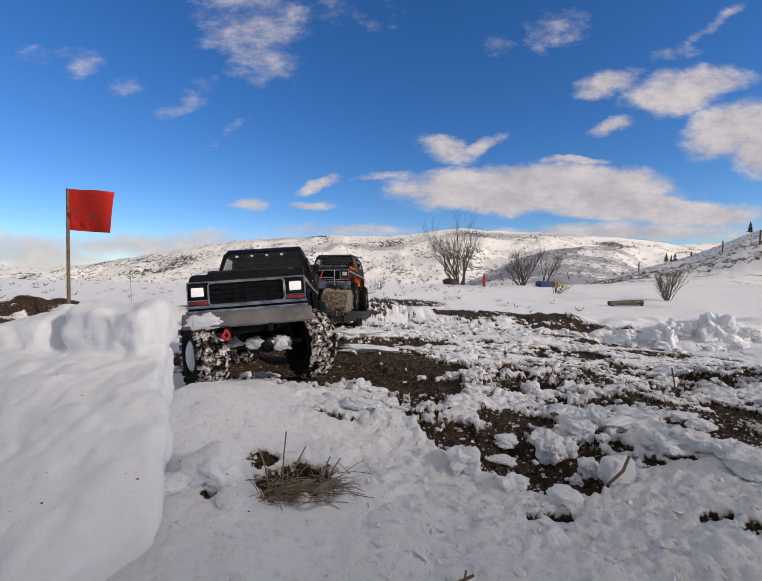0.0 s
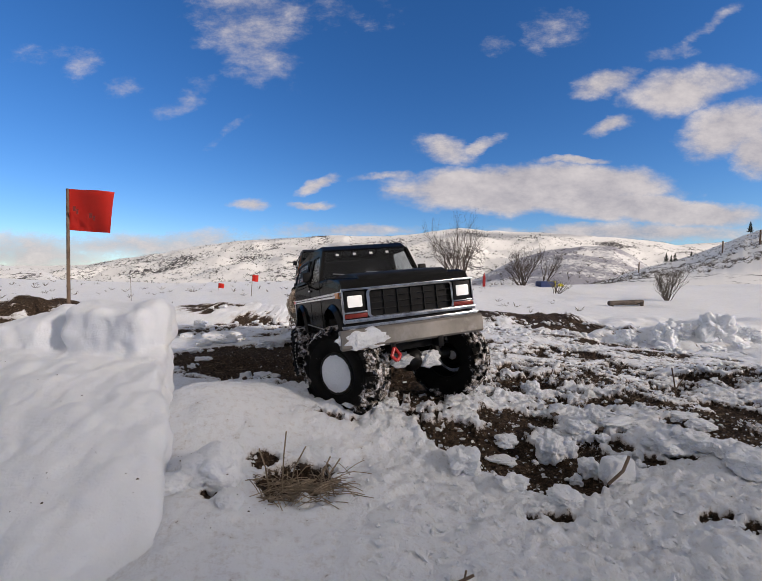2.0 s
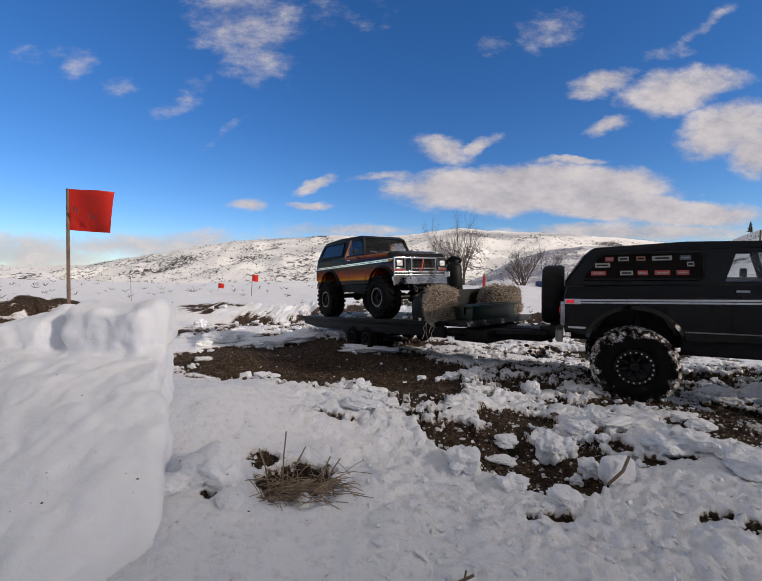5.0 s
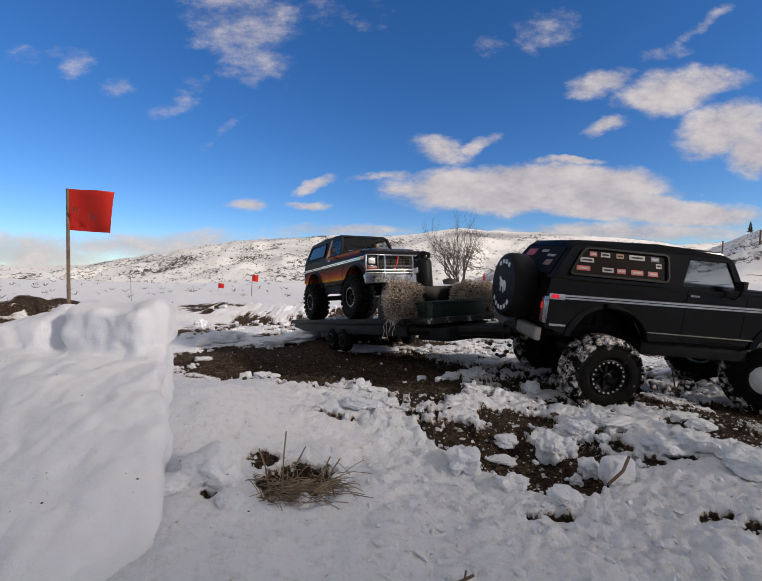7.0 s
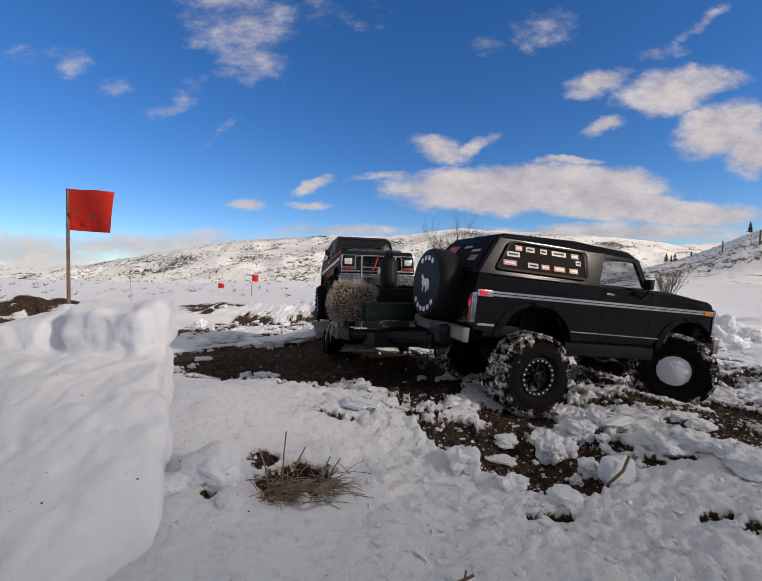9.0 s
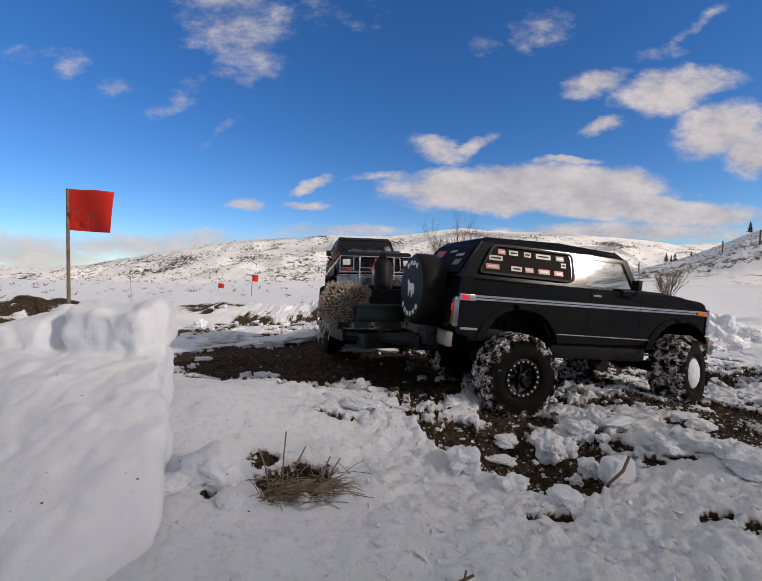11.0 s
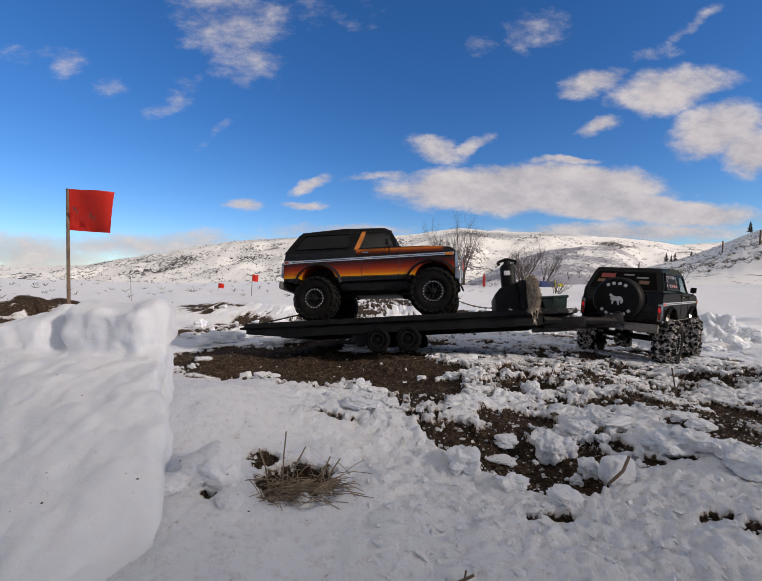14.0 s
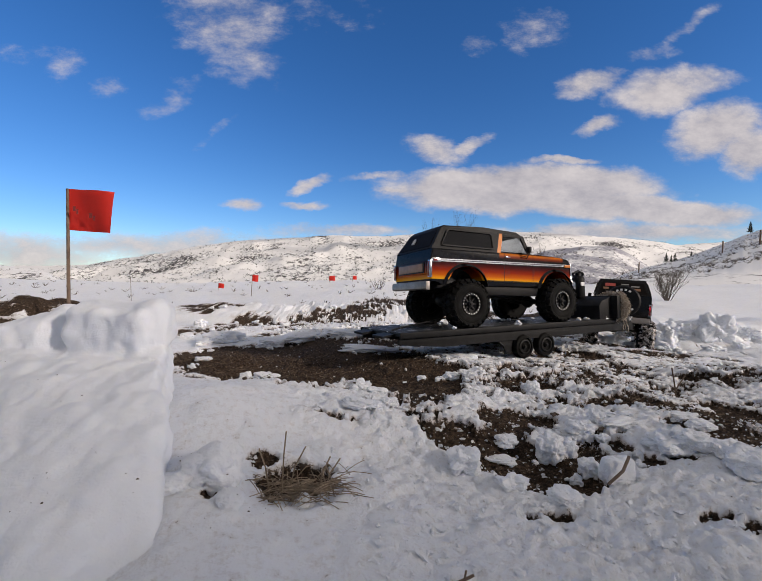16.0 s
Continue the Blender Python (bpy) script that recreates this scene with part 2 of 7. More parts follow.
M["dark_glass"] = grainy("dark_glass", (0.006, 0.005, 0.005), (0.011, 0.009, 0.008), 8, (0.5, 0.6), 0, 0.0, spec=0.04, coat=0.0)
M["bright_trim"] = grainy("bright_trim", (0.56, 0.56, 0.56), (0.76, 0.76, 0.75), 25, (0.12, 0.28), 0.92, 0.02, dirt=(0.10, 0.09, 0.08), dirt_at=(0.56, 0.8), dirt_scale=40)
M["decal_red"] = grainy("decal_red", (0.34, 0.05, 0.04), (0.46, 0.08, 0.06), 60, (0.3, 0.5), 0, 0)
M["decal_grey"] = grainy("decal_grey", (0.24, 0.23, 0.22), (0.36, 0.35, 0.33), 60, (0.3, 0.5), 0, 0)
M["mark_grey"] = grainy("mark_grey", (0.05, 0.05, 0.05), (0.11, 0.11, 0.11), 60, (0.5, 0.7), 0, 0)
M["decal_tan"] = grainy("decal_tan", (0.20, 0.10, 0.05), (0.30, 0.15, 0.08), 60, (0.3, 0.5), 0, 0)
M["decal_blue"] = grainy("decal_blue", (0.05, 0.07, 0.12), (0.08, 0.10, 0.17), 60, (0.3, 0.5), 0, 0)
M["clear_glass"] = glass("clear_glass", (0.90, 0.92, 0.93))
M["tint_glass"] = glass("tint_glass", (0.72, 0.74, 0.76))
M["lamp_white"] = grainy("lamp_white", (0.8, 0.8, 0.78), (0.95, 0.95, 0.93), 90, (0.1, 0.25), 0, 0.0, emit=((1.0, 0.98, 0.94), 0.32))
M["lens_clear"] = grainy("lens_clear", (0.6, 0.6, 0.58), (0.85, 0.85, 0.82), 120, (0.1, 0.25), 0.3, 0.1)
M["amber"] = grainy("amber", (0.45, 0.13, 0.02), (0.65, 0.22, 0.04), 60, (0.15, 0.3), 0, 0.05)
M["dark_red"] = grainy("dark_red", (0.16, 0.02, 0.015), (0.28, 0.04, 0.03), 60, (0.15, 0.3), 0, 0.05)
M["lamp_red"] = grainy("lamp_red", (0.5, 0.01, 0.02), (0.7, 0.03, 0.05), 60, (0.15, 0.3), 0, 0.05, emit=((1.0, 0.02, 0.03), 0.35))
M["snow"] = snow_material("snow")
M["packed_snow"] = snow_material("packed_snow", None, 0.45)
M["dirty_snow"] = snow_material("dirty_snow", (0.30, 0.23, 0.17))
M["soil"] = grainy("soil", (0.02, 0.014, 0.01), (0.10, 0.07, 0.05), 90, (0.7, 0.95), 0, 0.8, 200)
M["white"] = grainy("white", (0.62, 0.62, 0.62), (0.78, 0.78, 0.78), 50, (0.4, 0.6), 0, 0.03)
M["red_flag"] = grainy("red_flag", (0.72, 0.045, 0.030), (0.84, 0.065, 0.040), 18, (0.5, 0.7), 0, 0.15, 90)
def translucent(m, colour, share):
    """Thin cloth: part of the light comes through from behind."""
    nt = m.node_tree
    tl = add_node(nt, "ShaderNodeBsdfTranslucent", Color=(*colour, 1))
    mx = nt.nodes.new("ShaderNodeMixShader")
    mx.inputs[0].default_value = share
    nt.links.new(nt.nodes["Principled BSDF"].outputs[0], mx.inputs[1])
    nt.links.new(tl.outputs[0], mx.inputs[2])
    nt.links.new(mx.outputs[0], nt.nodes["Material Output"].inputs["Surface"])


translucent(M["red_flag"], (0.85, 0.06, 0.04), 0.35)
M["wood"] = grainy("wood", (0.10, 0.065, 0.045), (0.20, 0.14, 0.10), 60, (0.7, 0.9), 0, 0.4, 200)
M["straw"] = grainy("straw", (0.05, 0.034, 0.02), (0.24, 0.17, 0.10), 40, (0.7, 0.9), 0, 0.2, 200)
M["green"] = grainy("green", (0.003, 0.014, 0.009), (0.005, 0.022, 0.014), 20, (0.3, 0.5), 0, 0.06, 100, dirt=(0.06, 0.05, 0.04), dirt_at=(0.6, 0.8))
M["red"] = grainy("red", (0.45, 0.02, 0.02), (0.6, 0.035, 0.03), 40, (0.35, 0.5), 0, 0.05)
M["blue"] = grainy("blue", (0.02, 0.04, 0.13), (0.035, 0.06, 0.18), 5, (0.5, 0.7), 0, 0.1, 20)
M["yellow"] = grainy("yellow", (0.55, 0.50, 0.02), (0.75, 0.68, 0.04), 40, (0.5, 0.7), 0, 0.05)
M["bark"] = grainy("bark", (0.05, 0.04, 0.035), (0.13, 0.105, 0.09), 15, (0.8, 0.95), 0, 0.3, 60)
M["sage"] = grainy("sage", (0.07, 0.06, 0.05), (0.16, 0.14, 0.12), 6, (0.8, 0.95), 0, 0.2, 30)
M["needles"] = grainy("needles", (0.02, 0.03, 0.02), (0.05, 0.06, 0.045), 3, (0.8, 0.95), 0, 0.2, 20)
M["grey_board"] = grainy("grey_board", (0.012, 0.012, 0.013), (0.035, 0.034, 0.033), 25, (0.45, 0.7), 0, 0.2, 120, dirt=(0.25, 0.25, 0.25), dirt_at=(0.68, 0.85), dirt_scale=40)
M["deck_plate"] = grainy("deck_plate", (0.008, 0.008, 0.0085), (0.03, 0.028, 0.026), 30, (0.4, 0.7), 0.3, 0.3, 150, dirt=(0.7, 0.71, 0.74), dirt_at=(0.56, 0.66), dirt_scale=40)


def sunset_paint():
    """Gloss body paint in bands up the side: black, yellow, orange, red, dark bronze."""
    m, nt, b = material("sunset_paint")
    tc = nt.nodes.new("ShaderNodeTexCoord")
    sp = nt.nodes.new("ShaderNodeSeparateXYZ")
    nt.links.new(tc.outputs["Object"], sp.inputs[0])
    mr = nt.nodes.new("ShaderNodeMapRange")
    mr.inputs["From Min"].default_value, mr.inputs["From Max"].default_value = 0.095, 0.200
    nt.links.new(sp.outputs["Z"], mr.inputs["Value"])
    r = ramp(nt, mr.outputs[0], [(0.0, (0.006, 0.006, 0.007)), (0.165, (0.006, 0.006, 0.007)), (0.17, (0.72, 0.36, 0.010)), (0.22, (0.66, 0.24, 0.006)), (0.27, (0.50, 0.10, 0.004)),
                                 (0.38, (0.26, 0.022, 0.004)), (0.50, (0.07, 0.007, 0.004)), (0.60, (0.010, 0.005, 0.005)), (0.74, (0.012, 0.004, 0.003)), (0.80, (0.16, 0.022, 0.004)), (0.86, (0.50, 0.13, 0.008)), (0.895, (0.01, 0.006, 0.005))])
    cut = nt.nodes.new("ShaderNodeMapRange")
    cut.inputs["From Min"].default_value, cut.inputs["From Max"].default_value = -0.045, -0.040
    nt.links.new(sp.outputs["X"], cut.inputs["Value"])
    high = nt.nodes.new("ShaderNodeMapRange")
    high.inputs["From Min"].default_value, high.inputs["From Max"].default_value = 0.166, 0.164
    nt.links.new(sp.outputs["Z"], high.inputs["Value"])
    both = nt.nodes.new("ShaderNodeMath")
    both.operation = "MAXIMUM"
    # the upper stripe ends before the nose
    nose = nt.nodes.new("ShaderNodeMapRange")
    for k_, v_ in (("From Min", 0.185), ("From Max", 0.195), ("To Min", 1.0), ("To Max", 0.0)):
        nose.inputs[k_].default_value = v_
    nt.links.new(sp.outputs["X"], nose.inputs["Value"])
    span = nt.nodes.new("ShaderNodeMath")
    span.operation = "MULTIPLY"
    nt.links.new(cut.outputs[0], span.inputs[0])
    nt.links.new(nose.outputs[0], span.inputs[1])
    nt.links.new(span.outputs[0], both.inputs[0])
    nt.links.new(high.outputs[0], both.inputs[1])
    bands = mix_rgb(nt, both.outputs[0], (0.008, 0.008, 0.009), r.outputs[0])
    n = add_node(nt, "ShaderNodeTexNoise", Scale=30.0, Detail=6.0)
    nt.links.new(tc.outputs["Object"], n.inputs["Vector"])
    d = ramp(nt, n.outputs[0], [(0.6, (0, 0, 0)), (0.85, (0.6, 0.6, 0.6))])
    nt.links.new(mix_rgb(nt, d.outputs[0], bands, (0.05, 0.045, 0.04)), b.inputs["Base Color"])
    b.inputs["Roughness"].default_value = 0.22
    b.inputs["Specular IOR Level"].default_value = 0.12
    b.inputs["Coat Weight"].default_value = 0.03
    return m


M["sunset"] = sunset_paint()
lacquer(M["sunset"], 0.14, [(0.0, 0.022), (0.6, 0.030), (1.0, 0.10)])


def stalk_material(name, dark, light):
    """Dry stalks, each of its own tone."""
    m, nt, b = material(name)
    g = nt.nodes.new("ShaderNodeNewGeometry")
    r = ramp(nt, g.outputs["Random Per Island"], [(0.0, dark), (0.6, tuple((p + q) / 2 for p, q in zip(dark, light))), (1.0, light)])
    n = add_node(nt, "ShaderNodeTexNoise", Scale=160.0, Detail=3.0)
    f = ramp(nt, n.outputs[0], [(0.35, (0.5, 0.5, 0.5)), (0.65, (0, 0, 0))])
    nt.links.new(mix_rgb(nt, f.outputs[0], r.outputs[0], dark), b.inputs["Base Color"])
    b.inputs["Roughness"].default_value = 0.85
    return m


M["hood_paint"] = grainy("hood_paint", (0.010, 0.008, 0.008), (0.03, 0.016, 0.010), 12, (0.2, 0.35), 0, 0.02, 60, 0.5, 0.5)


# ---- mesh helpers ----
def finish(bm, name, mat_, smooth=True):
    bmesh.ops.recalc_face_normals(bm, faces=bm.faces)
    me = bpy.data.meshes.new(name)
    bm.to_mesh(me)
    bm.free()
    me.materials.append(mat_)
    if smooth:
        me.shade_smooth()
        me.set_sharp_from_angle(angle=radians(35))
    return me


def part(name, bm, mat_, parent, label="", scale=0.001, smooth=True):
    """Link a bmesh (in millimetres unless scale says otherwise) as one mesh under a thing or part."""
    if scale != 1:
        bmesh.ops.scale(bm, vec=(scale,) * 3, verts=bm.verts)
    ob = new(name, finish(bm, name, mat_, smooth))
    ob.parent = parent
    if label:
        ob["label"] = label
    return ob


def thing(name, label, category, group="", kind="", m=None):
    ob = new(name)
    ob.empty_display_size = 0.02
    if m is not None:
        ob.matrix_basis = m
    return tagged(ob, label, category, group, kind)


def solid(name, bm, mat_, label, category, m=None, group="", kind="", scale=1.0, smooth=True):
    if scale != 1:
        bmesh.ops.scale(bm, vec=(scale,) * 3, verts=bm.verts)
    ob = new(name, finish(bm, name, mat_, smooth))
    if m is not None:
        ob.matrix_basis = m
    return tagged(ob, label, category, group, kind)


def box(bm, x0, x1, y0, y1, z0, z1, bevel=0.0, m=None, seg=2):
    r = bmesh.ops.create_cube(bm, size=1)
    vs = r["verts"]
    for v in vs:
        v.co = Vector(((x0 + x1) / 2 + v.co.x * (x1 - x0), (y0 + y1) / 2 + v.co.y * (y1 - y0), (z0 + z1) / 2 + v.co.z * (z1 - z0)))
    if bevel:
        es = list({e_ for v in vs for e_ in v.link_edges})
        r2 = bmesh.ops.bevel(bm, geom=es, offset=bevel, segments=seg, affect="EDGES", profile=0.6)
        vs = list({v for v in vs if v.is_valid} | set(r2["verts"]))
    if m is not None:
        bmesh.ops.transform(bm, matrix=m, verts=vs)
    return vs


def prism(bm, pts, y0, y1, bevel=0.0):
    """Polygon in x, z carried from y0 to y1."""
    v0 = [bm.verts.new((x, y0, z)) for x, z in pts]
    v1 = [bm.verts.new((x, y1, z)) for x, z in pts]
    n = len(pts)
    bm.faces.new(v0)
    bm.faces.new(list(reversed(v1)))
    for i in range(n):
        j = (i + 1) % n
        bm.faces.new((v0[j], v0[i], v1[i], v1[j]))
    if bevel:
        es = [e_ for v in v0 + v1 for e_ in v.link_edges if e_.is_valid and len(e_.link_faces) == 2 and abs(e_.verts[0].co.y - e_.verts[1].co.y) < 1e-6]
        bmesh.ops.bevel(bm, geom=list(set(es)), offset=bevel, segments=2, affect="EDGES", profile=0.6)


def slab(bm, pts, t):
    """A panel with these corners and thickness t behind its face."""
    ps = [Vector(p) for p in pts]
    n = Vector((0, 0, 0))
    for i in range(len(ps)):
        n += ps[i].cross(ps[(i + 1) % len(ps)])
    n.normalize()
    v0 = [bm.verts.new(p) for p in ps]
    v1 = [bm.verts.new(p - n * t) for p in ps]
    bm.faces.new(v0)
    bm.faces.new(list(reversed(v1)))
    for i in range(len(ps)):
        j = (i + 1) % len(ps)
        bm.faces.new((v0[i], v1[i], v1[j], v0[j]))


def tube(bm, p0, p1, r0, r1=None, n=8):
    p0, p1 = Vector(p0), Vector(p1)
    d = p1 - p0
    if d.length < 1e-9:
        return
    q = d.to_track_quat("Z", "Y").to_matrix().to_4x4()
    bmesh.ops.create_cone(bm, cap_ends=True, segments=n, radius1=r0, radius2=r0 if r1 is None else r1, depth=d.length, matrix=Matrix.Translation((p0 + p1) / 2) @ q)


def pipe(bm, pts, r, n=8):
    for p, q in zip(pts, pts[1:]):
        tube(bm, p, q, r, n=n)


def lathe(bm, prof, n=40):
    """Turn (radius, y) points about the y axis."""
    rings = []
    for r, y in prof:
        if r < 1e-6:
            rings.append([bm.verts.new((0, y, 0))])
        else:
            rings.append([bm.verts.new((r * math.cos(2 * math.pi * i / n), y, r * math.sin(2 * math.pi * i / n))) for i in range(n)])
    for a_, b_ in zip(rings, rings[1:]):
        for i in range(n):
            j = (i + 1) % n
            if len(a_) == 1:
                bm.faces.new((a_[0], b_[j], b_[i]))
            elif len(b_) == 1:
                bm.faces.new((a_[i], a_[j], b_[0]))
            else:
                bm.faces.new((a_[i], a_[j], b_[j], b_[i]))


def lump(bm, c, r, squash=0.75, rough=0.35, sub=2, seed=0):
    r_ = bmesh.ops.create_icosphere(bm, subdivisions=sub, radius=1)
    o = Vector((seed * 3.7 + 11, seed * 1.3, seed * 2.1))
    for v in r_["verts"]:
        d = v.co.normalized()
        k = 1 + rough * noise.noise(d * 1.3 + o) + rough * 0.5 * noise.noise(d * 3.1 + o)
        v.co = Vector((c[0] + d.x * r * k, c[1] + d.y * r * k, c[2] + d.z * r * k * squash))


ICO = {}
for k in (1, 2, 3):
    tmp = bmesh.new()
    bmesh.ops.create_icosphere(tmp, subdivisions=k, radius=1)
    tmp.verts.ensure_lookup_table()
    ICO[k] = (np.array([v.co[:] for v in tmp.verts]), np.array([[v.index for v in f.verts] for f in tmp.faces]))
    tmp.free()


class Bag:
    """Collects many small shapes quickly into one mesh."""

    def __init__(self):
        self.v, self.f, self.n = [], [], 0

    def add(self, verts, faces):
        self.v.append(np.asarray(verts, float))
        self.f += [tuple(int(i) + self.n for i in q) for q in faces]
        self.n += len(verts)

    def tube(self, p0, p1, r0, r1=None, n=4):
        p0, p1 = np.array(p0, float), np.array(p1, float)
        d = p1 - p0
        l_ = np.linalg.norm(d)
        if l_ < 1e-9:
            return
        d = d / l_
        a_ = np.cross(d, (0.0, 0.0, 1.0) if abs(d[2]) < 0.9 else (1.0, 0.0, 0.0))
        a_ = a_ / np.linalg.norm(a_)
        b_ = np.cross(d, a_)
        w = np.arange(n) * 2 * np.pi / n
        ring = np.cos(w)[:, None] * a_ + np.sin(w)[:, None] * b_
        r1 = r0 if r1 is None else r1
        self.add(np.vstack([p0 + ring * r0, p1 + ring * r1]),
                 [(i, (i + 1) % n, n + (i + 1) % n, n + i) for i in range(n)] + [tuple(range(n))[::-1], tuple(range(n, 2 * n))])

    def lump(self, c, r, squash=0.8, rough=0.5, sub=1, rng=None, angular=False):
        d, f = ICO[sub]
        o = [rng.uniform(0, 50) for _ in range(6)]
        k = 1 + rough * 0.55 * (np.sin(d @ np.array([2.1, 1.3, 1.7]) + o[0]) * np.sin(d @ np.array([-1.5, 2.3, 1.1]) + o[1]) + 0.6 * np.sin(d @ np.array([4.1, -3.3, 3.7]) + o[2]) * np.sin(d @ np.array([3.5, 4.3, -2.1]) + o[3]))
        if angular:
            k = k * np.clip(1.15 - 0.5 * np.abs(np.sin(d @ np.array([3.0, 2.0, 4.0]) + o[4])), 0.6, 1.2)
        p = d * (k * r)[:, None]
        ca, sa = math.cos(o[5]), math.sin(o[5])
        st = rng.uniform(0.7, 1.3)
        p = np.stack([(p[:, 0] * ca - p[:, 1] * sa) * st, p[:, 0] * sa + p[:, 1] * ca, p[:, 2] * squash], 1)
        self.add(p + np.array(c), f)

    def mesh(self, name, mat_, smooth=True):
        me = bpy.data.meshes.new(name)
        me.from_pydata(np.vstack(self.v).tolist(), [], self.f)
        me.materials.append(mat_)
        if smooth:
            me.shade_smooth()
        return me


# ---- the ground ----
def hash2(ix, iy, seed):
    h = (ix * 374761393 + iy * 668265263 + seed * 974634777) & 0x7FFFFFFF
    h = ((h ^ (h >> 13)) * 1274126177) & 0x7FFFFFFF
    return ((h ^ (h >> 16)) & 0xFFFF) / 65535.0


def vnoise(x, y, seed=0):
    x, y = np.asarray(x, float), np.asarray(y, float)
    ix, iy = np.floor(x).astype(np.int64), np.floor(y).astype(np.int64)
    fx, fy = x - ix, y - iy
    fx, fy = fx * fx * fx * (fx * (fx * 6 - 15) + 10), fy * fy * fy * (fy * (fy * 6 - 15) + 10)
    a_, b_, c_, d_ = hash2(ix, iy, seed), hash2(ix + 1, iy, seed), hash2(ix, iy + 1, seed), hash2(ix + 1, iy + 1, seed)
    return (a_ * (1 - fx) + b_ * fx) * (1 - fy) + (c_ * (1 - fx) + d_ * fx) * fy


def fbm(x, y, octaves=4, seed=0, gain=0.5):
    s, amp, tot = 0.0, 1.0, 0.0
    ca, sa = math.cos(0.6), math.sin(0.6)
    for o in range(octaves):
        s = s + amp * vnoise(x, y, seed + o * 17)
        tot += amp
        amp *= gain
        x, y = (x * ca - y * sa) * 2.03 + 3.1, (x * sa + y * ca) * 2.03 + 1.7
    return s / tot


def sstep(a_, b_, x):
    t = np.clip((x - a_) / (b_ - a_), 0, 1)
    return t * t * (3 - 2 * t)


# bare soil: x, y, half width, half depth
SOIL_TRACK = [
    (-1.241, 2.776, 0.193, 0.215),
    (-0.905, 1.913, 0.181, 0.301),
    (-0.812, 2.261, 0.157, 0.306),
    (-0.473, 1.788, 0.083, 0.221),
    (-0.454, 2.261, 0.171, 0.296),
    (-0.271, 2.553, 0.194, 0.192),
    (-0.085, 2.809, 0.142, 0.188),
    (-1.003, 3.325, 0.076, 0.312),
    (-0.665, 3.465, 0.079, 0.340),
    (0.084, 4.156, 0.338, 0.430),
    (0.473, 4.361, 0.248, 0.392),
]
SOIL_NEAR = [
    (-0.480, 1.099, 0.102, 0.177),
    (-0.306, 1.075, 0.194, 0.258),
    (-0.142, 0.835, 0.118, 0.183),
    (-0.050, 0.890, 0.124, 0.174),
    (0.056, 0.782, 0.089, 0.208),
    (0.083, 0.644, 0.042, 0.087),
    (-0.003, 0.616, 0.054, 0.030),
    (-0.234, 1.283, 0.091, 0.041),
]
SOIL_RUTS = [
    (0.628, 2.824, 0.224, 0.286),
    (1.027, 3.056, 0.235, 0.225),
    (1.086, 2.554, 0.197, 0.475),
    (0.025, 1.230, 0.175, 0.074),
    (0.178, 1.210, 0.062, 0.029),
    (-0.005, 1.029, 0.133, 0.086),
    (0.853, 1.509, 0.256, 0.106),
    (0.415, 1.088, 0.068, 0.036),
    (0.573, 1.072, 0.043, 0.063),
    (0.823, 1.210, 0.146, 0.087),
    (0.384, 0.928, 0.054, 0.047),
    (0.535, 0.866, 0.075, 0.030),
    (0.211, 0.675, 0.036, 0.039),
    (1.044, 1.235, 0.047, 0.092),
    (1.283, 2.561, 0.120, 0.468),
    (0.125, 0.673, 0.037, 0.029),
]
SOIL_FRONT = [
    (0.168, 0.515, 0.032, 0.038),
    (0.211, 0.531, 0.031, 0.028),
    (0.087, 0.480, 0.031, 0.014),
    (0.113, 0.464, 0.040, 0.015),
    (0.155, 0.465, 0.034, 0.019),
    (0.148, 0.433, 0.029, 0.025),
    (0.160, 0.413, 0.030, 0.024),
    (0.202, 0.430, 0.032, 0.021),
    (0.242, 0.448, 0.022, 0.018),
    (0.204, 0.400, 0.028, 0.019),
    (0.253, 0.427, 0.020, 0.024),
    (0.292, 0.451, 0.012, 0.014),
    (0.296, 0.419, 0.013, 0.017),
    (0.366, 0.572, 0.033, 0.026),
    (0.156, 0.340, 0.013, 0.007),
    (0.132, 0.335, 0.006, 0.006),
]
SOIL_SIDE = [
    (0.474, 0.540, 0.084, 0.056),
    (0.577, 0.597, 0.041, 0.068),
    (0.396, 0.479, 0.028, 0.022),
    (0.438, 0.455, 0.038, 0.043),
    (0.398, 0.452, 0.025, 0.019),
    (0.324, 0.412, 0.008, 0.008),
    (0.285, 0.322, 0.013, 0.006),
    (0.302, 0.300, 0.008, 0.006),
    (-0.079, 0.353, 0.033, 0.026),
    (-0.116, 0.379, 0.014, 0.012),
    (-0.138, 0.310, 0.006, 0.006),
]
SLUSH = [
    (0.224, 0.747, 0.062, 0.062),
    (0.308, 0.766, 0.068, 0.083),
    (0.541, 1.050, 0.086, 0.175),
    (0.423, 0.607, 0.116, 0.073),
    (0.487, 0.620, 0.063, 0.059),
    (0.151, 0.759, 0.050, 0.130),
    (0.505, 0.768, 0.139, 0.111),
    (0.670, 0.790, 0.076, 0.076),
    (0.316, 0.627, 0.072, 0.039),
    (0.167, 0.385, 0.020, 0.013),
    (0.274, 0.470, 0.041, 0.014),
    (0.049, 0.509, 0.039, 0.015),
    (-0.057, 0.476, 0.036, 0.006),
    (-0.436, 1.027, 0.065, 0.056),
]


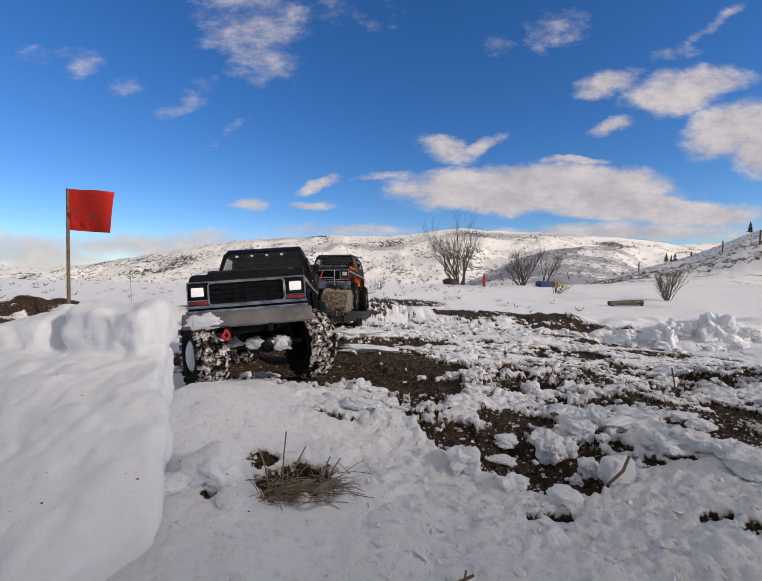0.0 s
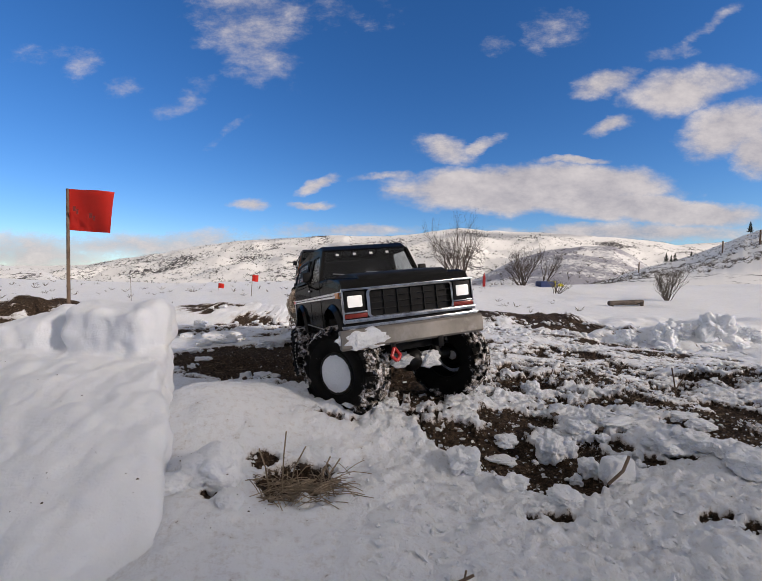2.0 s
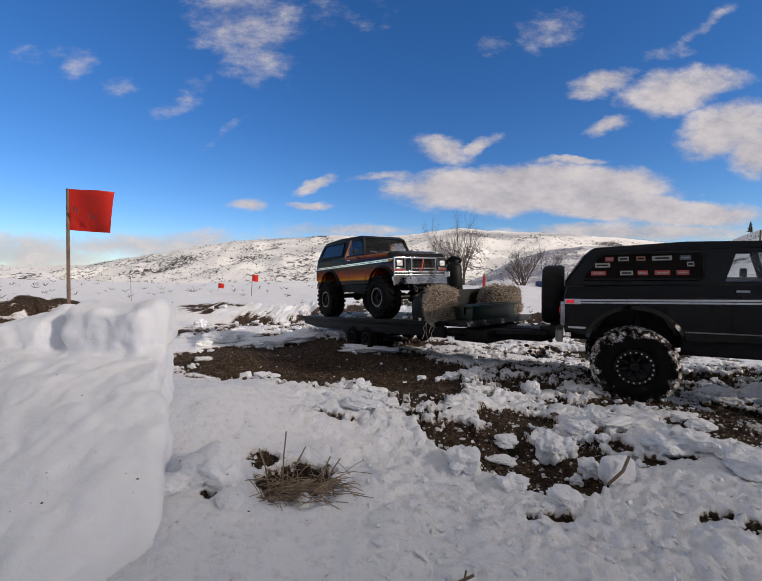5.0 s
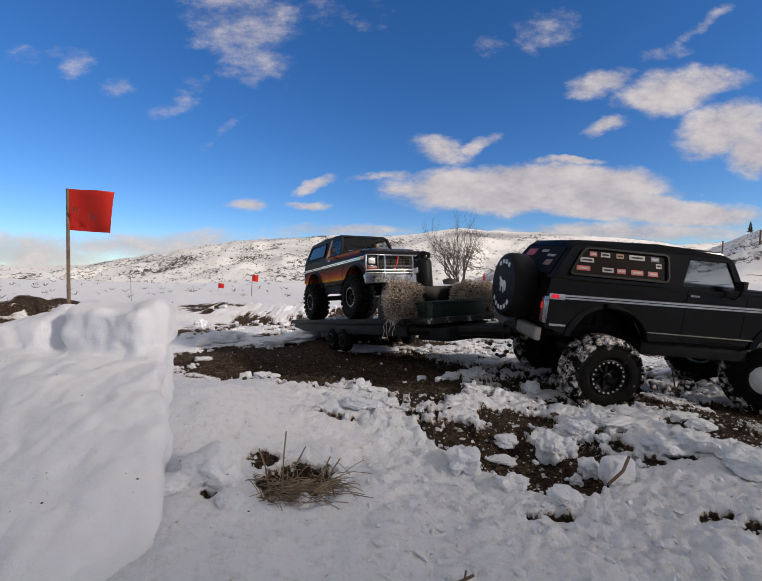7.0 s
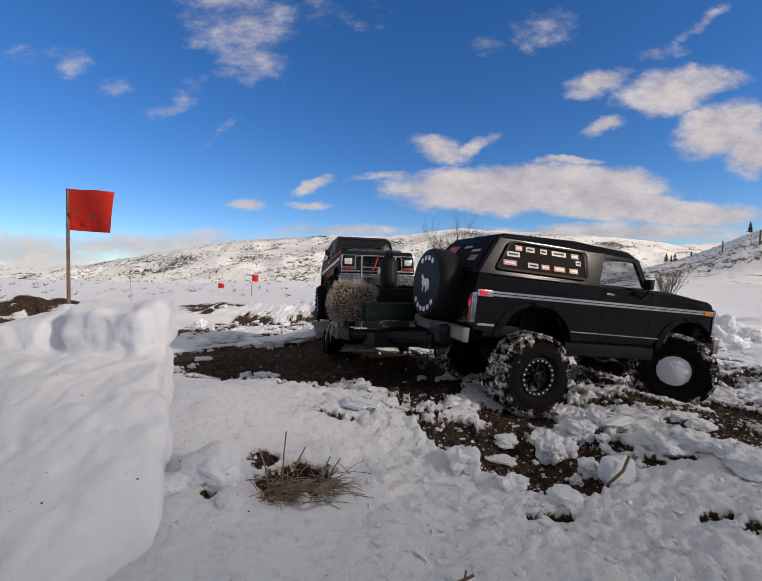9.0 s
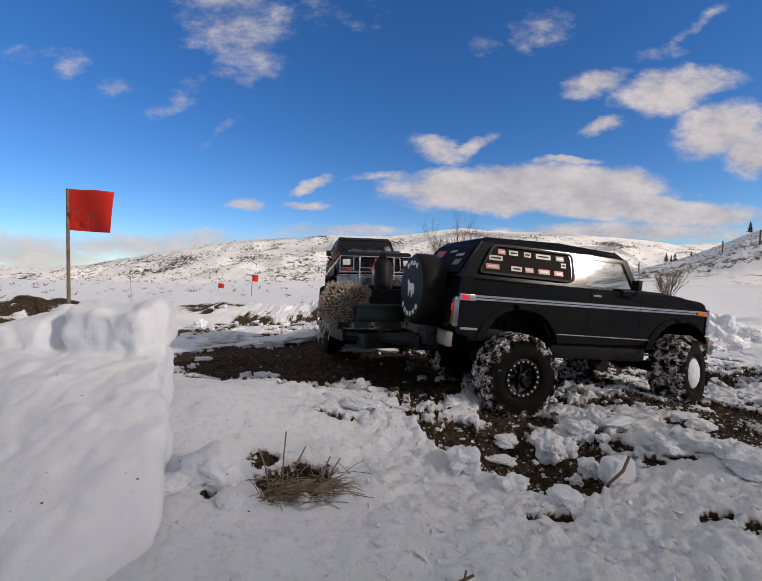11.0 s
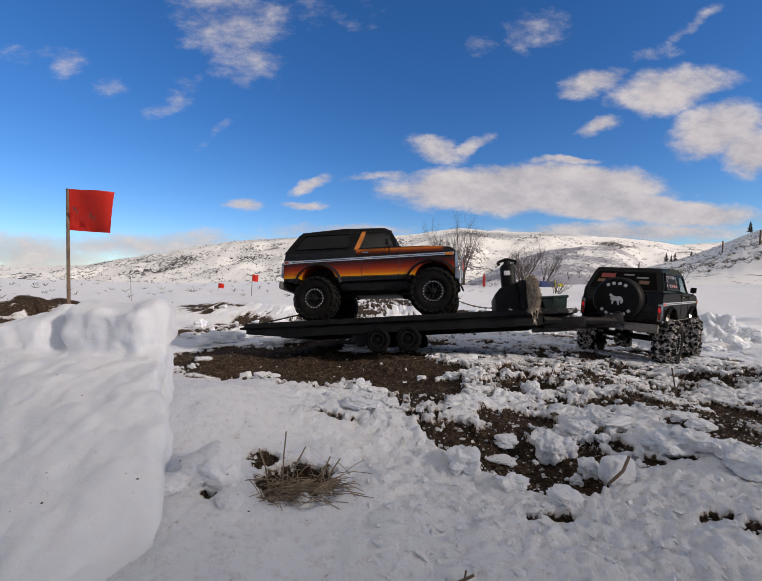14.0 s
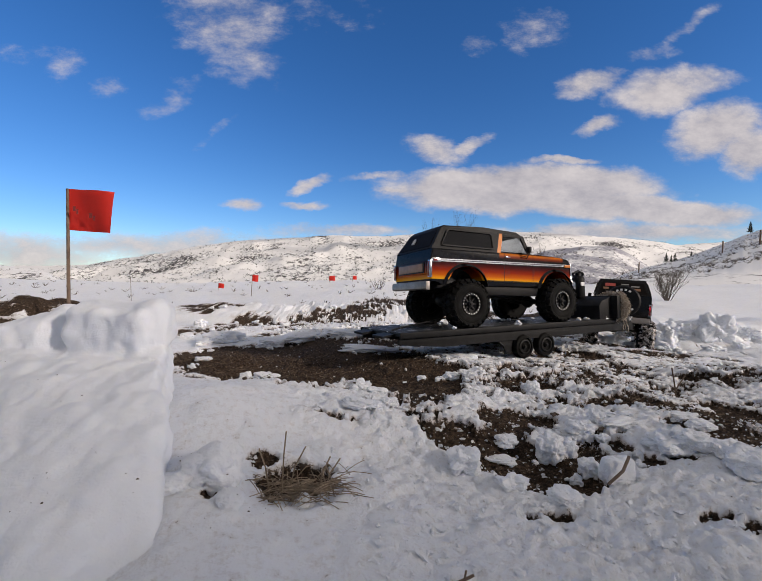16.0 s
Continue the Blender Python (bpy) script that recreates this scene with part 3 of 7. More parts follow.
def soil_at(x, y):
    """How much of the soil lies bare: ragged patches, and slush where the wheels have churned."""
    x, y = np.asarray(x, float), np.asarray(y, float)
    k = 0.022 + 0.05 * sstep(0.7, 2.2, y)
    wx = x + k * (fbm(x * 16, y * 16, 4, 5, 0.6) - 0.5) + k * (fbm(x * 6, y * 6, 2, 4) - 0.5)
    wy = y + k * (fbm(x * 16 + 40, y * 16, 4, 6, 0.6) - 0.5) + k * (fbm(x * 6 + 9, y * 6, 2, 3) - 0.5)
    p = np.zeros_like(x)
    for patches, most in ((SOIL_TRACK, 0.66), (SOIL_NEAR, 1.05), (SOIL_RUTS, 0.86), (SOIL_FRONT, 1.0), (SOIL_SIDE, 1.0), (SLUSH, 0.62)):
        for cx, cy, rx, ry in patches:
            d = np.sqrt(((wx - cx) / rx) ** 2 + ((wy - cy) / ry) ** 2)
            p = np.maximum(p, most * (1 - sstep(0.80, 1.55, d)))
    p = np.maximum(p, 0.43 * np.clip(1.6 - np.hypot((wx - 0.55) / 0.62, (wy - 0.95) / 0.45), 0, 1))
    p = np.maximum(p, 0.40 * np.clip(1.5 - np.hypot((wx - 0.45) / 1.0, (wy - 1.9) / 0.7), 0, 1))
    streak = 0.34 * fbm(x * 10, y * 20, 4, 9, 0.6) + 0.66 * fbm(x * 48, y * 56, 4, 12, 0.68)
    return sstep(0.36, 0.66, (streak - 0.5) * 1.9 + p * 0.95 - 0.03) * (1 - sstep(4.4, 5.2, y)) * sstep(0.02, 0.2, p)


def base_level(x, y):
    yy = np.clip(y, 0.7, 2.5) - 0.7
    z = -0.06 * yy - 0.03 * np.clip(x, 0, 1.6) * yy
    far = np.clip(y - 9.0, 0, None)
    z = z - 0.02 * sstep(2.5, 8, y) - 0.05 * far ** 1.15 * (far > 0)
    return np.maximum(z, -120.0)


def bump(x, y, cx, cy, rx, ry, p=2.0):
    d = np.abs((x - cx) / rx) ** p + np.abs((y - cy) / ry) ** p
    return np.clip(1 - d, 0, None)


# how far the wheels have pressed or heaped the ground: x, y, height
RUTS = [
    (-0.05, 0.52, -0.0400),
    (-0.22, 0.47, 0.0300),
    (1.16, 1.75, -0.0629),
    (0.77, 0.81, 0.0379),
    (0.88, 1.23, 0.0097),
    (0.47, 0.60, 0.0071),
    (1.12, 1.63, 0.0229),
    (0.96, 1.73, -0.0180),
    (0.69, 1.08, 0.0173),
    (-0.35, 0.98, 0.0221),
    (0.67, 0.89, -0.0151),
    (0.41, 0.81, 0.0075),
    (0.99, 1.23, 0.0161),
    (-0.09, 0.88, -0.0269),
    (0.24, 0.58, -0.0260),
    (0.35, 0.46, 0.0304),
    (-0.02, 0.58, 0.0279),
    (-0.31, 0.67, 0.0161),
    (0.01, 0.89, 0.0223),
    (0.00, 0.69, -0.0337),
    (0.21, 0.46, -0.0202),
    (-0.13, 0.69, 0.0240),
    (0.12, 0.59, 0.0170),
]


def lie_at(x, y):
    """The even lie of the land under snow and ruts."""
    z = base_level(x, y) - 0.014
    # hump and dip where the trucks drive
    u, v = np.clip(x, -0.3, 1.2) - 0.4, np.clip(y, 0.45, 1.8) - 0.8
    lie = 0.0102 - 0.070 * u + 0.0277 * v - 0.0477 * u * u - 0.0238 * u * v + 0.0395 * v * v + 0.1669 * u ** 3 - 0.1318 * u * u * v - 0.069 * u * v * v + 0.0685 * v ** 3
    z = z + np.clip(lie, -0.03, 0.03) * sstep(-0.45, -0.25, x) * (1 - sstep(1.2, 1.6, x)) * sstep(0.40, 0.50, y) * (1 - sstep(1.75, 2.2, y))
    z = z - 0.018 * np.clip(bump(x, y, 0.57, 0.69, 0.16, 0.17), 0, 1)
    z = z + 0.013 * np.clip(bump(x, y, 0.09, 0.54, 0.24, 0.15), 0, 1)
    z = z + 0.021 * np.clip(bump(x, y, -0.17, 0.49, 0.22, 0.12), 0, 1)
    z = z - 0.020 * np.clip(bump(x, y, 0.20, 1.04, 0.42, 0.22), 0, 1)
    for cx, cy, up in RUTS:
        z = z + up * np.exp(-((x - cx) ** 2 + (y - cy) ** 2) / 0.02)
    # the long shoulder that falls from the bank to the track
    tear = fbm(x * 9, y * 9, 4, 61) - 0.5
    z = z + 0.052 * sstep(0.30, -0.42, x + 0.25 * y) * sstep(-1.9, -0.8, x) * sstep(-0.6, 0.1, y) * (1 - sstep(0.40, 0.62, y + 0.04 * tear)) * (1 - 0.6 * sstep(-0.15, -0.27, x + 0.3 * (y - 0.3)))
    return z


def height_at(x, y, soil=None):
    x, y = np.asarray(x, float), np.asarray(y, float)
    if soil is None:
        soil = soil_at(x, y)
    z = lie_at(x, y)
    cover = 0.005 + 0.010 * fbm(x * 6, y * 6, 3, 21)
    clods = np.abs(2 * fbm(x * 15, y * 17, 3, 31, 0.5) - 1) ** 0.7
    crumbs = np.abs(2 * fbm(x * 44, y * 48, 3, 33, 0.65) - 1) ** 0.8
    patchy = sstep(0.30, 0.62, fbm(x * 4 + 9, y * 5, 3, 36))
    rutted = sstep(-0.22, 0.16, x + 0.8 * (y - 0.42) + 0.2 * (fbm(x * 4, y * 4, 2, 35) - 0.5))
    grain = fbm(x * 150, y * 150, 3, 37, 0.7) - 0.5
    close = sstep(-0.3, 0.1, y) * (1 - sstep(1.9, 2.9, y)) * sstep(-1.7, -1.0, x) * (1 - sstep(1.9, 2.6, x))
    flatter = close * (1 - 0.55 * sstep(0.58, 0.95, y))
    clods, crumbs, grain = clods * close, crumbs * flatter, grain * flatter
    snow = 0.75 * cover + (0.010 * clods * patchy + 0.008 * crumbs * (0.4 + 0.6 * patchy)) * (0.34 + 0.66 * rutted) + 0.010 * grain * (0.22 + 0.78 * rutted)
    z = z + (1 - sstep(0.10, 0.75, soil)) * snow + sstep(0.1, 0.6, soil) * (0.012 * np.abs(2 * fbm(x * 60, y * 66, 4, 41, 0.7) - 1) - 0.003)
    z = z + 0.05 * sstep(1.6, 3.5, y) * (fbm(x * 1.7, y * 1.7, 4, 51) - 0.5)
    z = z + 0.020 * sstep(0.8, 2.0, y) * np.abs(2 * fbm(x * 9, y * 10, 3, 52, 0.5) - 1) ** 1.2 * (1 - 0.6 * sstep(2.4, 3.5, y)) * (1 - sstep(5, 9, y)) * (1 - 0.6 * sstep(0.2, 0.6, soil))
    # crack along the foot of the bank
    crack = x + 0.215 + 0.25 * (y - 0.24) + 0.03 * (fbm(x * 20, y * 20, 3, 68) - 0.5)
    z = z - 0.010 * sstep(-0.004, 0.006, crack) * (1 - sstep(0.01, 0.09, crack)) * (1 - sstep(0.30, 0.36, y))
    # rolling snowfield behind
    z = z + sstep(3.6, 8.5, y) * (0.13 + 0.03 * sstep(-4, 0, x) + 0.15 * (fbm(x * 0.6, y * 0.6, 4, 57) - 0.5)) + 0.10 * sstep(-5, -9.5, x) * sstep(4, 9, y)
    z = z + 0.010 * (fbm(x * 22, y * 24, 3, 77, 0.55) - 0.5) * (1 - sstep(0.5, 0.8, y)) * (1 - sstep(0.1, 0.4, soil)) * close
    # hollow round the grass
    z = z - 0.008 * np.sqrt(bump(x, y, -0.078, 0.338, 0.046, 0.034))
    # earth mound that carries the flag
    z = z + 0.150 * np.clip(bump(x, y, -1.06, 1.14, 0.36, 0.24), 0, 1) ** 0.5 * (1 + 0.9 * (fbm(x * 8, y * 8, 4, 71) - 0.5))
    # windrows of shoved snow
    z = z + (0.100 * np.sqrt(bump(x, y, -0.95, 2.85, 1.45, 0.42)) + 0.05 * bump(x, y, 0.6, 3.2, 1.4, 0.5)) * (0.62 + 0.55 * (fbm(x * 4, y * 5, 3, 75) - 0.4) + 0.45 * np.abs(2 * fbm(x * 11, y * 12, 4, 72, 0.6) - 1))
    z = z + 0.085 * np.sqrt(bump(x, y, 1.38, 1.85, 0.36, 0.24)) * (0.40 + fbm(x * 9, y * 9, 3, 73, 0.5) * 0.95)
    z = z + 0.10 * np.sqrt(bump(x, y, 1.75, 2.7, 1.6, 0.5)) * (0.1 + fbm(x * 5, y * 5, 3, 74, 0.5) * 1.1)
    return z


def level(x, y):
    return float(height_at(np.array([x]), np.array([y]))[0])


def graded(lo, hi, step, far_lo, far_hi, grow, grow_lo):
    mid = list(np.arange(lo, hi, step))
    up, s = [mid[-1]], step
    while up[-1] < far_hi:
        s *= grow
        up.append(up[-1] + s)
    dn, s = [mid[0]], step
    while dn[-1] > far_lo:
        s *= grow_lo
        dn.append(dn[-1] - s)
    return np.array(list(reversed(dn[1:])) + mid + up[1:])


def make_ground():
    xs = graded(-0.60, 1.45, 0.0030, -2500, 2500, 1.045, 1.045)
    ys = graded(0.17, 1.00, 0.0027, -2500, 2500, 1.03, 1.25)
    gx, gy = np.meshgrid(xs, ys)
    soil = soil_at(gx, gy)
    mound = np.clip(bump(gx, gy, -1.06, 1.08, 0.36, 0.20), 0, 1)
    soil = np.maximum(soil, sstep(0.05, 0.3, mound) * sstep(0.34, 0.50, fbm(gx * 9, gy * 22, 4, 81, 0.7)) * 0.95)
    z = height_at(gx, gy, soil)
    ny, nx = gx.shape
    co = np.stack([gx, gy, z], -1).reshape(-1, 3)
    idx = np.arange(ny * nx).reshape(ny, nx)
    f = np.stack([idx[:-1, :-1], idx[:-1, 1:], idx[1:, 1:], idx[1:, :-1]], -1).reshape(-1, 4)
    me = bpy.data.meshes.new("ground")
    me.vertices.add(len(co))
    me.vertices.foreach_set("co", co.ravel())
    me.loops.add(f.size)
    me.loops.foreach_set("vertex_index", f.ravel())
    me.polygons.add(len(f))
    me.polygons.foreach_set("loop_start", np.arange(0, f.size, 4))
    me.update(calc_edges=True)
    me.shade_smooth()
    at = me.attributes.new("soil", "FLOAT", "POINT")
    at.data.foreach_set("value", soil.ravel())
    me.materials.append(M["ground"])
    return tagged(new("ground", me), "churned snow over dark muddy soil with wheel ruts", "ground", kind="structure")


ground = make_ground()


HILLS = {}


def hillside(name, sky_line, near, far, foot, mat_, label, rough=0.05, cols=220, rows=60, seed=0):
    """Terrain between two distances; sky_line holds (side, rise) slopes in thousandths, seen from the origin at eye height."""
    u = np.array([p[0] for p in sky_line]) / 1000
    w = np.array([p[1] for p in sky_line]) / 1000
    uu = np.linspace(u[0], u[-1], cols)
    ww = np.interp(uu, u, w)
    k = np.ones(5) / 5
    ww = np.convolve(np.pad(ww, 2, mode="edge"), k, "valid")
    ww = ww + 0.004 * (fbm(uu * 30 + seed, uu * 0 + seed, 4, 90 + seed) - 0.5)
    t = np.linspace(0, 1.25, rows)
    d = near * (far / near) ** t
    z0 = EYE + foot / 1000 * near
    zt = EYE + ww * far
    T, Z = np.meshgrid(t, zt, indexing="ij")
    U, D = np.meshgrid(uu, d), None
    X = U[0] * d[:, None]
    Y = np.repeat(d[:, None], cols, 1)
    s = np.clip(T, 0, 1)
    prof = ((near * (far / near) ** s) - near) / (far - near)
    H = z0 + (Z - z0) * prof
    nz = fbm(X / far * 14 + seed, Y / far * 14, 5, 95 + seed, 0.55) - 0.5
    H = H + nz * rough * far * 0.35 * np.sin(np.pi * np.clip(prof, 0, 1)) ** 0.7
    H = H - (T > 1) * (T - 1) * far * 0.12
    co = np.stack([X, Y, H], -1).reshape(-1, 3)
    idx = np.arange(rows * cols).reshape(rows, cols)
    f = np.stack([idx[:-1, :-1], idx[:-1, 1:], idx[1:, 1:], idx[1:, :-1]], -1).reshape(-1, 4)
    me = bpy.data.meshes.new(name)
    me.from_pydata(co.tolist(), [], f.tolist())
    me.shade_smooth()
    me.materials.append(mat_)
    HILLS[name] = co.reshape(rows, cols, 3)
    return tagged(new(name, me), label, "hill", kind="structure")


H_far = hill_material("far_slope", 0.004, 0.92)
H_mid = hill_material("mid_slope", 0.009, 0.935)
# dense grey-lilac specks paint the cloud shade on the round hill
H_hill_shaded = hill_material("shaded_hill_slope", 0.10, 0.78, (0.34, 0.34, 0.39))
H_near = hill_material("near_slope", 0.12, 0.955)
hillside("backdrop_plain", [(-1100, 20), (-800, 21), (-560, 32), (-200, 62), (300, 60), (640, 66), (900, 82), (1100, 80)], 1650, 2300, -4, H_far, "distant snowy uplands under the cloud", 0.02, seed=3)
hillside("backdrop_ridge", [(-860, 5), (-700, 34), (-560, 54), (-470, 72), (-380, 84), (-230, 92), (-130, 98), (20, 97), (110, 106), (210, 117), (300, 110), (420, 106), (540, 98), (600, 94), (660, 88), (740, 78), (820, 66), (900, 50)], 620, 1500, -45, H_mid, "long snowy ridge dotted with dark brush", 0.10, seed=1)
hillside("backdrop_hill", [(180, -40), (260, -8), (340, 34), (420, 58), (520, 72), (600, 70), (650, 46), (700, 14), (760, -20)], 70, 170, -42, H_hill_shaded, "rounded snowy hill with scattered brush, cloud shade painted in grey", 0.05, seed=5)
hillside("backdrop_slope", [(500, -45), (600, -12), (680, 16), (760, 34), (860, 68), (940, 100), (1050, 140), (1200, 190)], 9, 60, -46, H_near, "snow-covered hillside with shrubs and a track", 0.04, seed=6)
hillside("backdrop_rise", [(-1400, 60), (-1080, 30), (-980, 22), (-900, 12), (-840, -6), (-790, -30)], 9, 26, -52, H_near, "low snowy rise with dark stubble", 0.05, seed=7)



def shade_hill():
    """Added, unseen snowy rise at the camera's back: it keeps the low sun off the foreground."""
    xs, ys = np.linspace(-70, 70, 120), np.linspace(-60, -2.2, 70)
    gx, gy = np.meshgrid(xs, ys)
    up = sstep(-2.2, -6.0, gy) * (1 - 0.15 * sstep(-8, -40, gy))
    # crest tilted along its length so that its shadow takes in the bank
    z = -0.4 + (SHADE_HILL + 0.4 + np.clip(0.16 * (8.8 - gx), -1.2, 1.5)) * up * (0.985 + 0.03 * fbm(gx / 3, gy / 3, 4, 97))
    co = np.stack([gx, gy, z], -1).reshape(-1, 3)
    idx = np.arange(co.shape[0]).reshape(gx.shape)
    f = np.stack([idx[:-1, :-1], idx[:-1, 1:], idx[1:, 1:], idx[1:, :-1]], -1).reshape(-1, 4)
    me = bpy.data.meshes.new("backdrop_shade_hill")
    me.from_pydata(co.tolist(), [], f.tolist())
    me.shade_smooth()
    me.materials.append(H_near)
    ob = tagged(new("backdrop_shade_hill", me), "added unseen snowy rise that shades the foreground", "hill", kind="structure")
    ob.matrix_basis = pose(0, 0, 0, 0, 0, 10)


# crest height of the added sun blocker; sets where its shadow ends
SHADE_HILL = 4.34
shade_hill()


# ---- clouds ----
def cloud_material():
    """Cloud banks in a high sheet; shapes set in (side, rise) of the sheet as seen from below its origin, torn by noise."""
    m, nt, b = material("cloud")
    nt.nodes.remove(b)
    tc = nt.nodes.new("ShaderNodeTexCoord")
    sp = nt.nodes.new("ShaderNodeSeparateXYZ")
    nt.links.new(tc.outputs["Object"], sp.inputs[0])

    def calc(op, a_, b_=None, c_=None):
        n = nt.nodes.new("ShaderNodeMath")
        n.operation = op
        for i, v in enumerate((a_, b_, c_)):
            if v is None:
                continue
            if hasattr(v, "links"):
                nt.links.new(v, n.inputs[i])
            else:
                n.inputs[i].default_value = v
        return n.outputs[0]
    yv = calc("MAXIMUM", sp.outputs["Y"], 40.0)
    u = calc("DIVIDE", sp.outputs["X"], yv)
    v = calc("DIVIDE", sp.outputs["Z"], yv)
    cv = nt.nodes.new("ShaderNodeCombineXYZ")
    nt.links.new(u, cv.inputs[0])
    nt.links.new(calc("MULTIPLY", v, 1.8), cv.inputs[1])
    w1 = add_node(nt, "ShaderNodeTexNoise", Scale=5.5, Detail=7.0, Roughness=0.62)
    w2 = add_node(nt, "ShaderNodeTexNoise", Scale=7.0, Detail=9.0, Roughness=0.68)
    nt.links.new(cv.outputs[0], w1.inputs["Vector"])
    nt.links.new(cv.outputs[0], w2.inputs["Vector"])
    off = nt.nodes.new("ShaderNodeSeparateColor")
    nt.links.new(w1.outputs["Color"], off.inputs[0])
    uw = calc("MULTIPLY_ADD", off.outputs[0], 0.12, calc("SUBTRACT", u, 0.06))
    vw = calc("MULTIPLY_ADD", off.outputs[1], 0.08, calc("SUBTRACT", v, 0.04))
    total = None
    for cu, cvv, ru, rv, tilt, dens in CLOUDS:
        du, dv = calc("SUBTRACT", uw, cu / 1000), calc("SUBTRACT", vw, cvv / 1000)
        ca, sa = math.cos(radians(tilt)), math.sin(radians(tilt))
        p = calc("ADD", calc("MULTIPLY", du, ca * 1000 / ru), calc("MULTIPLY", dv, sa * 1000 / ru))
        q = calc("SUBTRACT", calc("MULTIPLY", dv, ca * 1000 / rv), calc("MULTIPLY", du, sa * 1000 / rv))
        r = calc("ADD", calc("MULTIPLY", p, p), calc("MULTIPLY", q, q))
        k = calc("MULTIPLY", calc("SUBTRACT", 1.0, r), dens)
        total = k if total is None else calc("MAXIMUM", total, k)
    a_ = calc("ADD", total, calc("MULTIPLY_ADD", w2.outputs[0], 2.8, -1.45))
    alpha = nt.nodes.new("ShaderNodeMapRange")
    alpha.inputs["From Min"].default_value, alpha.inputs["From Max"].default_value = 0.0, 1.55
    alpha.interpolation_type = "SMOOTHSTEP"
    nt.links.new(a_, alpha.inputs["Value"])
    ahead = calc("GREATER_THAN", sp.outputs["Y"], 150.0)
    fade = calc("MULTIPLY", calc("MULTIPLY", alpha.outputs[0], ahead), 0.93)
    em = nt.nodes.new("ShaderNodeEmission")
    col = ramp(nt, w2.outputs[0], [(0.35, (0.50, 0.49, 0.53)), (0.65, (0.78, 0.75, 0.75))])
    nt.links.new(col.outputs[0], em.inputs["Color"])
    em.inputs["Strength"].default_value = 0.85
    tr = nt.nodes.new("ShaderNodeBsdfTransparent")
    mx = nt.nodes.new("ShaderNodeMixShader")
    nt.links.new(fade, mx.inputs[0])
    nt.links.new(tr.outputs[0], mx.inputs[1])
    nt.links.new(em.outputs[0], mx.inputs[2])
    nt.links.new(mx.outputs[0], nt.nodes["Material Output"].inputs["Surface"])
    return m


CLOUD_H = 420.0
# side, rise, half width, half height in thousandths, tilt, density
CLOUDS_HIGH = [
    (-319, 614, 180, 130, -38, 0.83),
    (-748, 531, 55, 48, -20, 0.53),
    (-648, 465, 59, 26, 0, 0.58),
    (-502, 441, 101, 39, 25, 0.58),
    (-383, 368, 94, 13, 35, 0.48),
    (-838, 555, 78, 32, 0, 0.38),
    (-72, 662, 125, 57, 0, 0.43),
    (278, 573, 59, 26, 0, 0.58),
    (439, 626, 94, 65, 10, 0.53),
    (842, 626, 125, 21, 38, 0.63),
    (731, 555, 86, 21, 10, 0.53),
    (-243, 662, 94, 48, 0, 0.43),
]
CLOUDS_LOW = [
    (582, 483, 108, 40, 15, 1.4),
    (754, 459, 143, 70, 8, 1.6),
    (841, 489, 136, 43, 0, 1.3),
    (889, 362, 158, 88, 15, 1.8),
    (963, 313, 90, 76, 0, 1.9),
    (593, 376, 78, 27, 8, 1.4),
    (170, 318, 96, 40, -8, 1.35),
    (263, 328, 74, 20, 18, 1.2),
    (31, 249, 143, 14, 9, 1),
    (390, 217, 430, 76, 0, 2.5),
    (492, 289, 120, 16, 0, 1.5),
    (676, 166, 407, 50, -4, 2.4),
    (67, 215, 90, 16, 0, 1.5),
    (-156, 230, 72, 20, 18, 1.3),
    (-184, 173, 78, 14, 2, 1.3),
    (-327, 176, 56, 22, 3, 1.35),
]
CLOUDS_HORIZON = [
    (646, 102, 428, 32, 0, 1.6),
    (-569, 73, 528, 44, 0, 1.3),
    (-80, 107, 252, 23, 0, 1.2),
    (-933, 54, 327, 66, 0, 1.4),
]
CLOUDS = CLOUDS_HIGH + CLOUDS_LOW + CLOUDS_HORIZON
bm = bmesh.new()
bmesh.ops.create_grid(bm, x_segments=80, y_segments=80, size=4800)
bmesh.ops.delete(bm, geom=[v for v in bm.verts if v.co.length > 4850], context="VERTS")
for v in bm.verts:
    v.co.z = CLOUD_H * (1 - (v.co.length / 4780) ** 2)
clouds = solid("backdrop_clouds", bm, cloud_material(), "broken white cloud banks drifting in a blue sky", "cloud", pose(0, 0, EYE), kind="structure")


# ---- scale trucks (millimetres) ----
AXLE_R, AXLE_F, TRACK, TYRE = -149.0, 165.0, 92.0, 58.5


def make_tyre(bm, snowy):
    """Mud tyre: carcass with sidewall, and two staggered rows of lugs that wrap on to the shoulder."""
    lathe(bm, [(27, -19), (31, -22), (47, -23), (53, -20), (55, -14), (55, 14), (53, 20), (50, 22), (46, 23), (44, 22.4), (43, 23), (33, 23), (31, 22), (27, 19), (26, 0), (27, -19)], 44)
    n = 22
    for i in range(n):
        for s in (-1, 1):
            a_ = 360 / n * (i + (0.5 if s > 0 else 0))
            m_ = pose(0, 0, 0, 0, a_, 0) @ pose(0, 0, 56.0, 0, 0, 14 * s)
            box(bm, -5.2, 5.2, 2.0 if s > 0 else -15.5, 15.5 if s > 0 else -2.0, -3.2, 3.0, m=m_)
            m2 = pose(0, 0, 0, 0, a_ + 360 / n * 0.15, 0) @ pose(0, s * 19.2, 53.0, -s * 38, 0, 0)
            box(bm, -4.2, 4.2, -6, 6, -2.2, 2.6, m=m2)


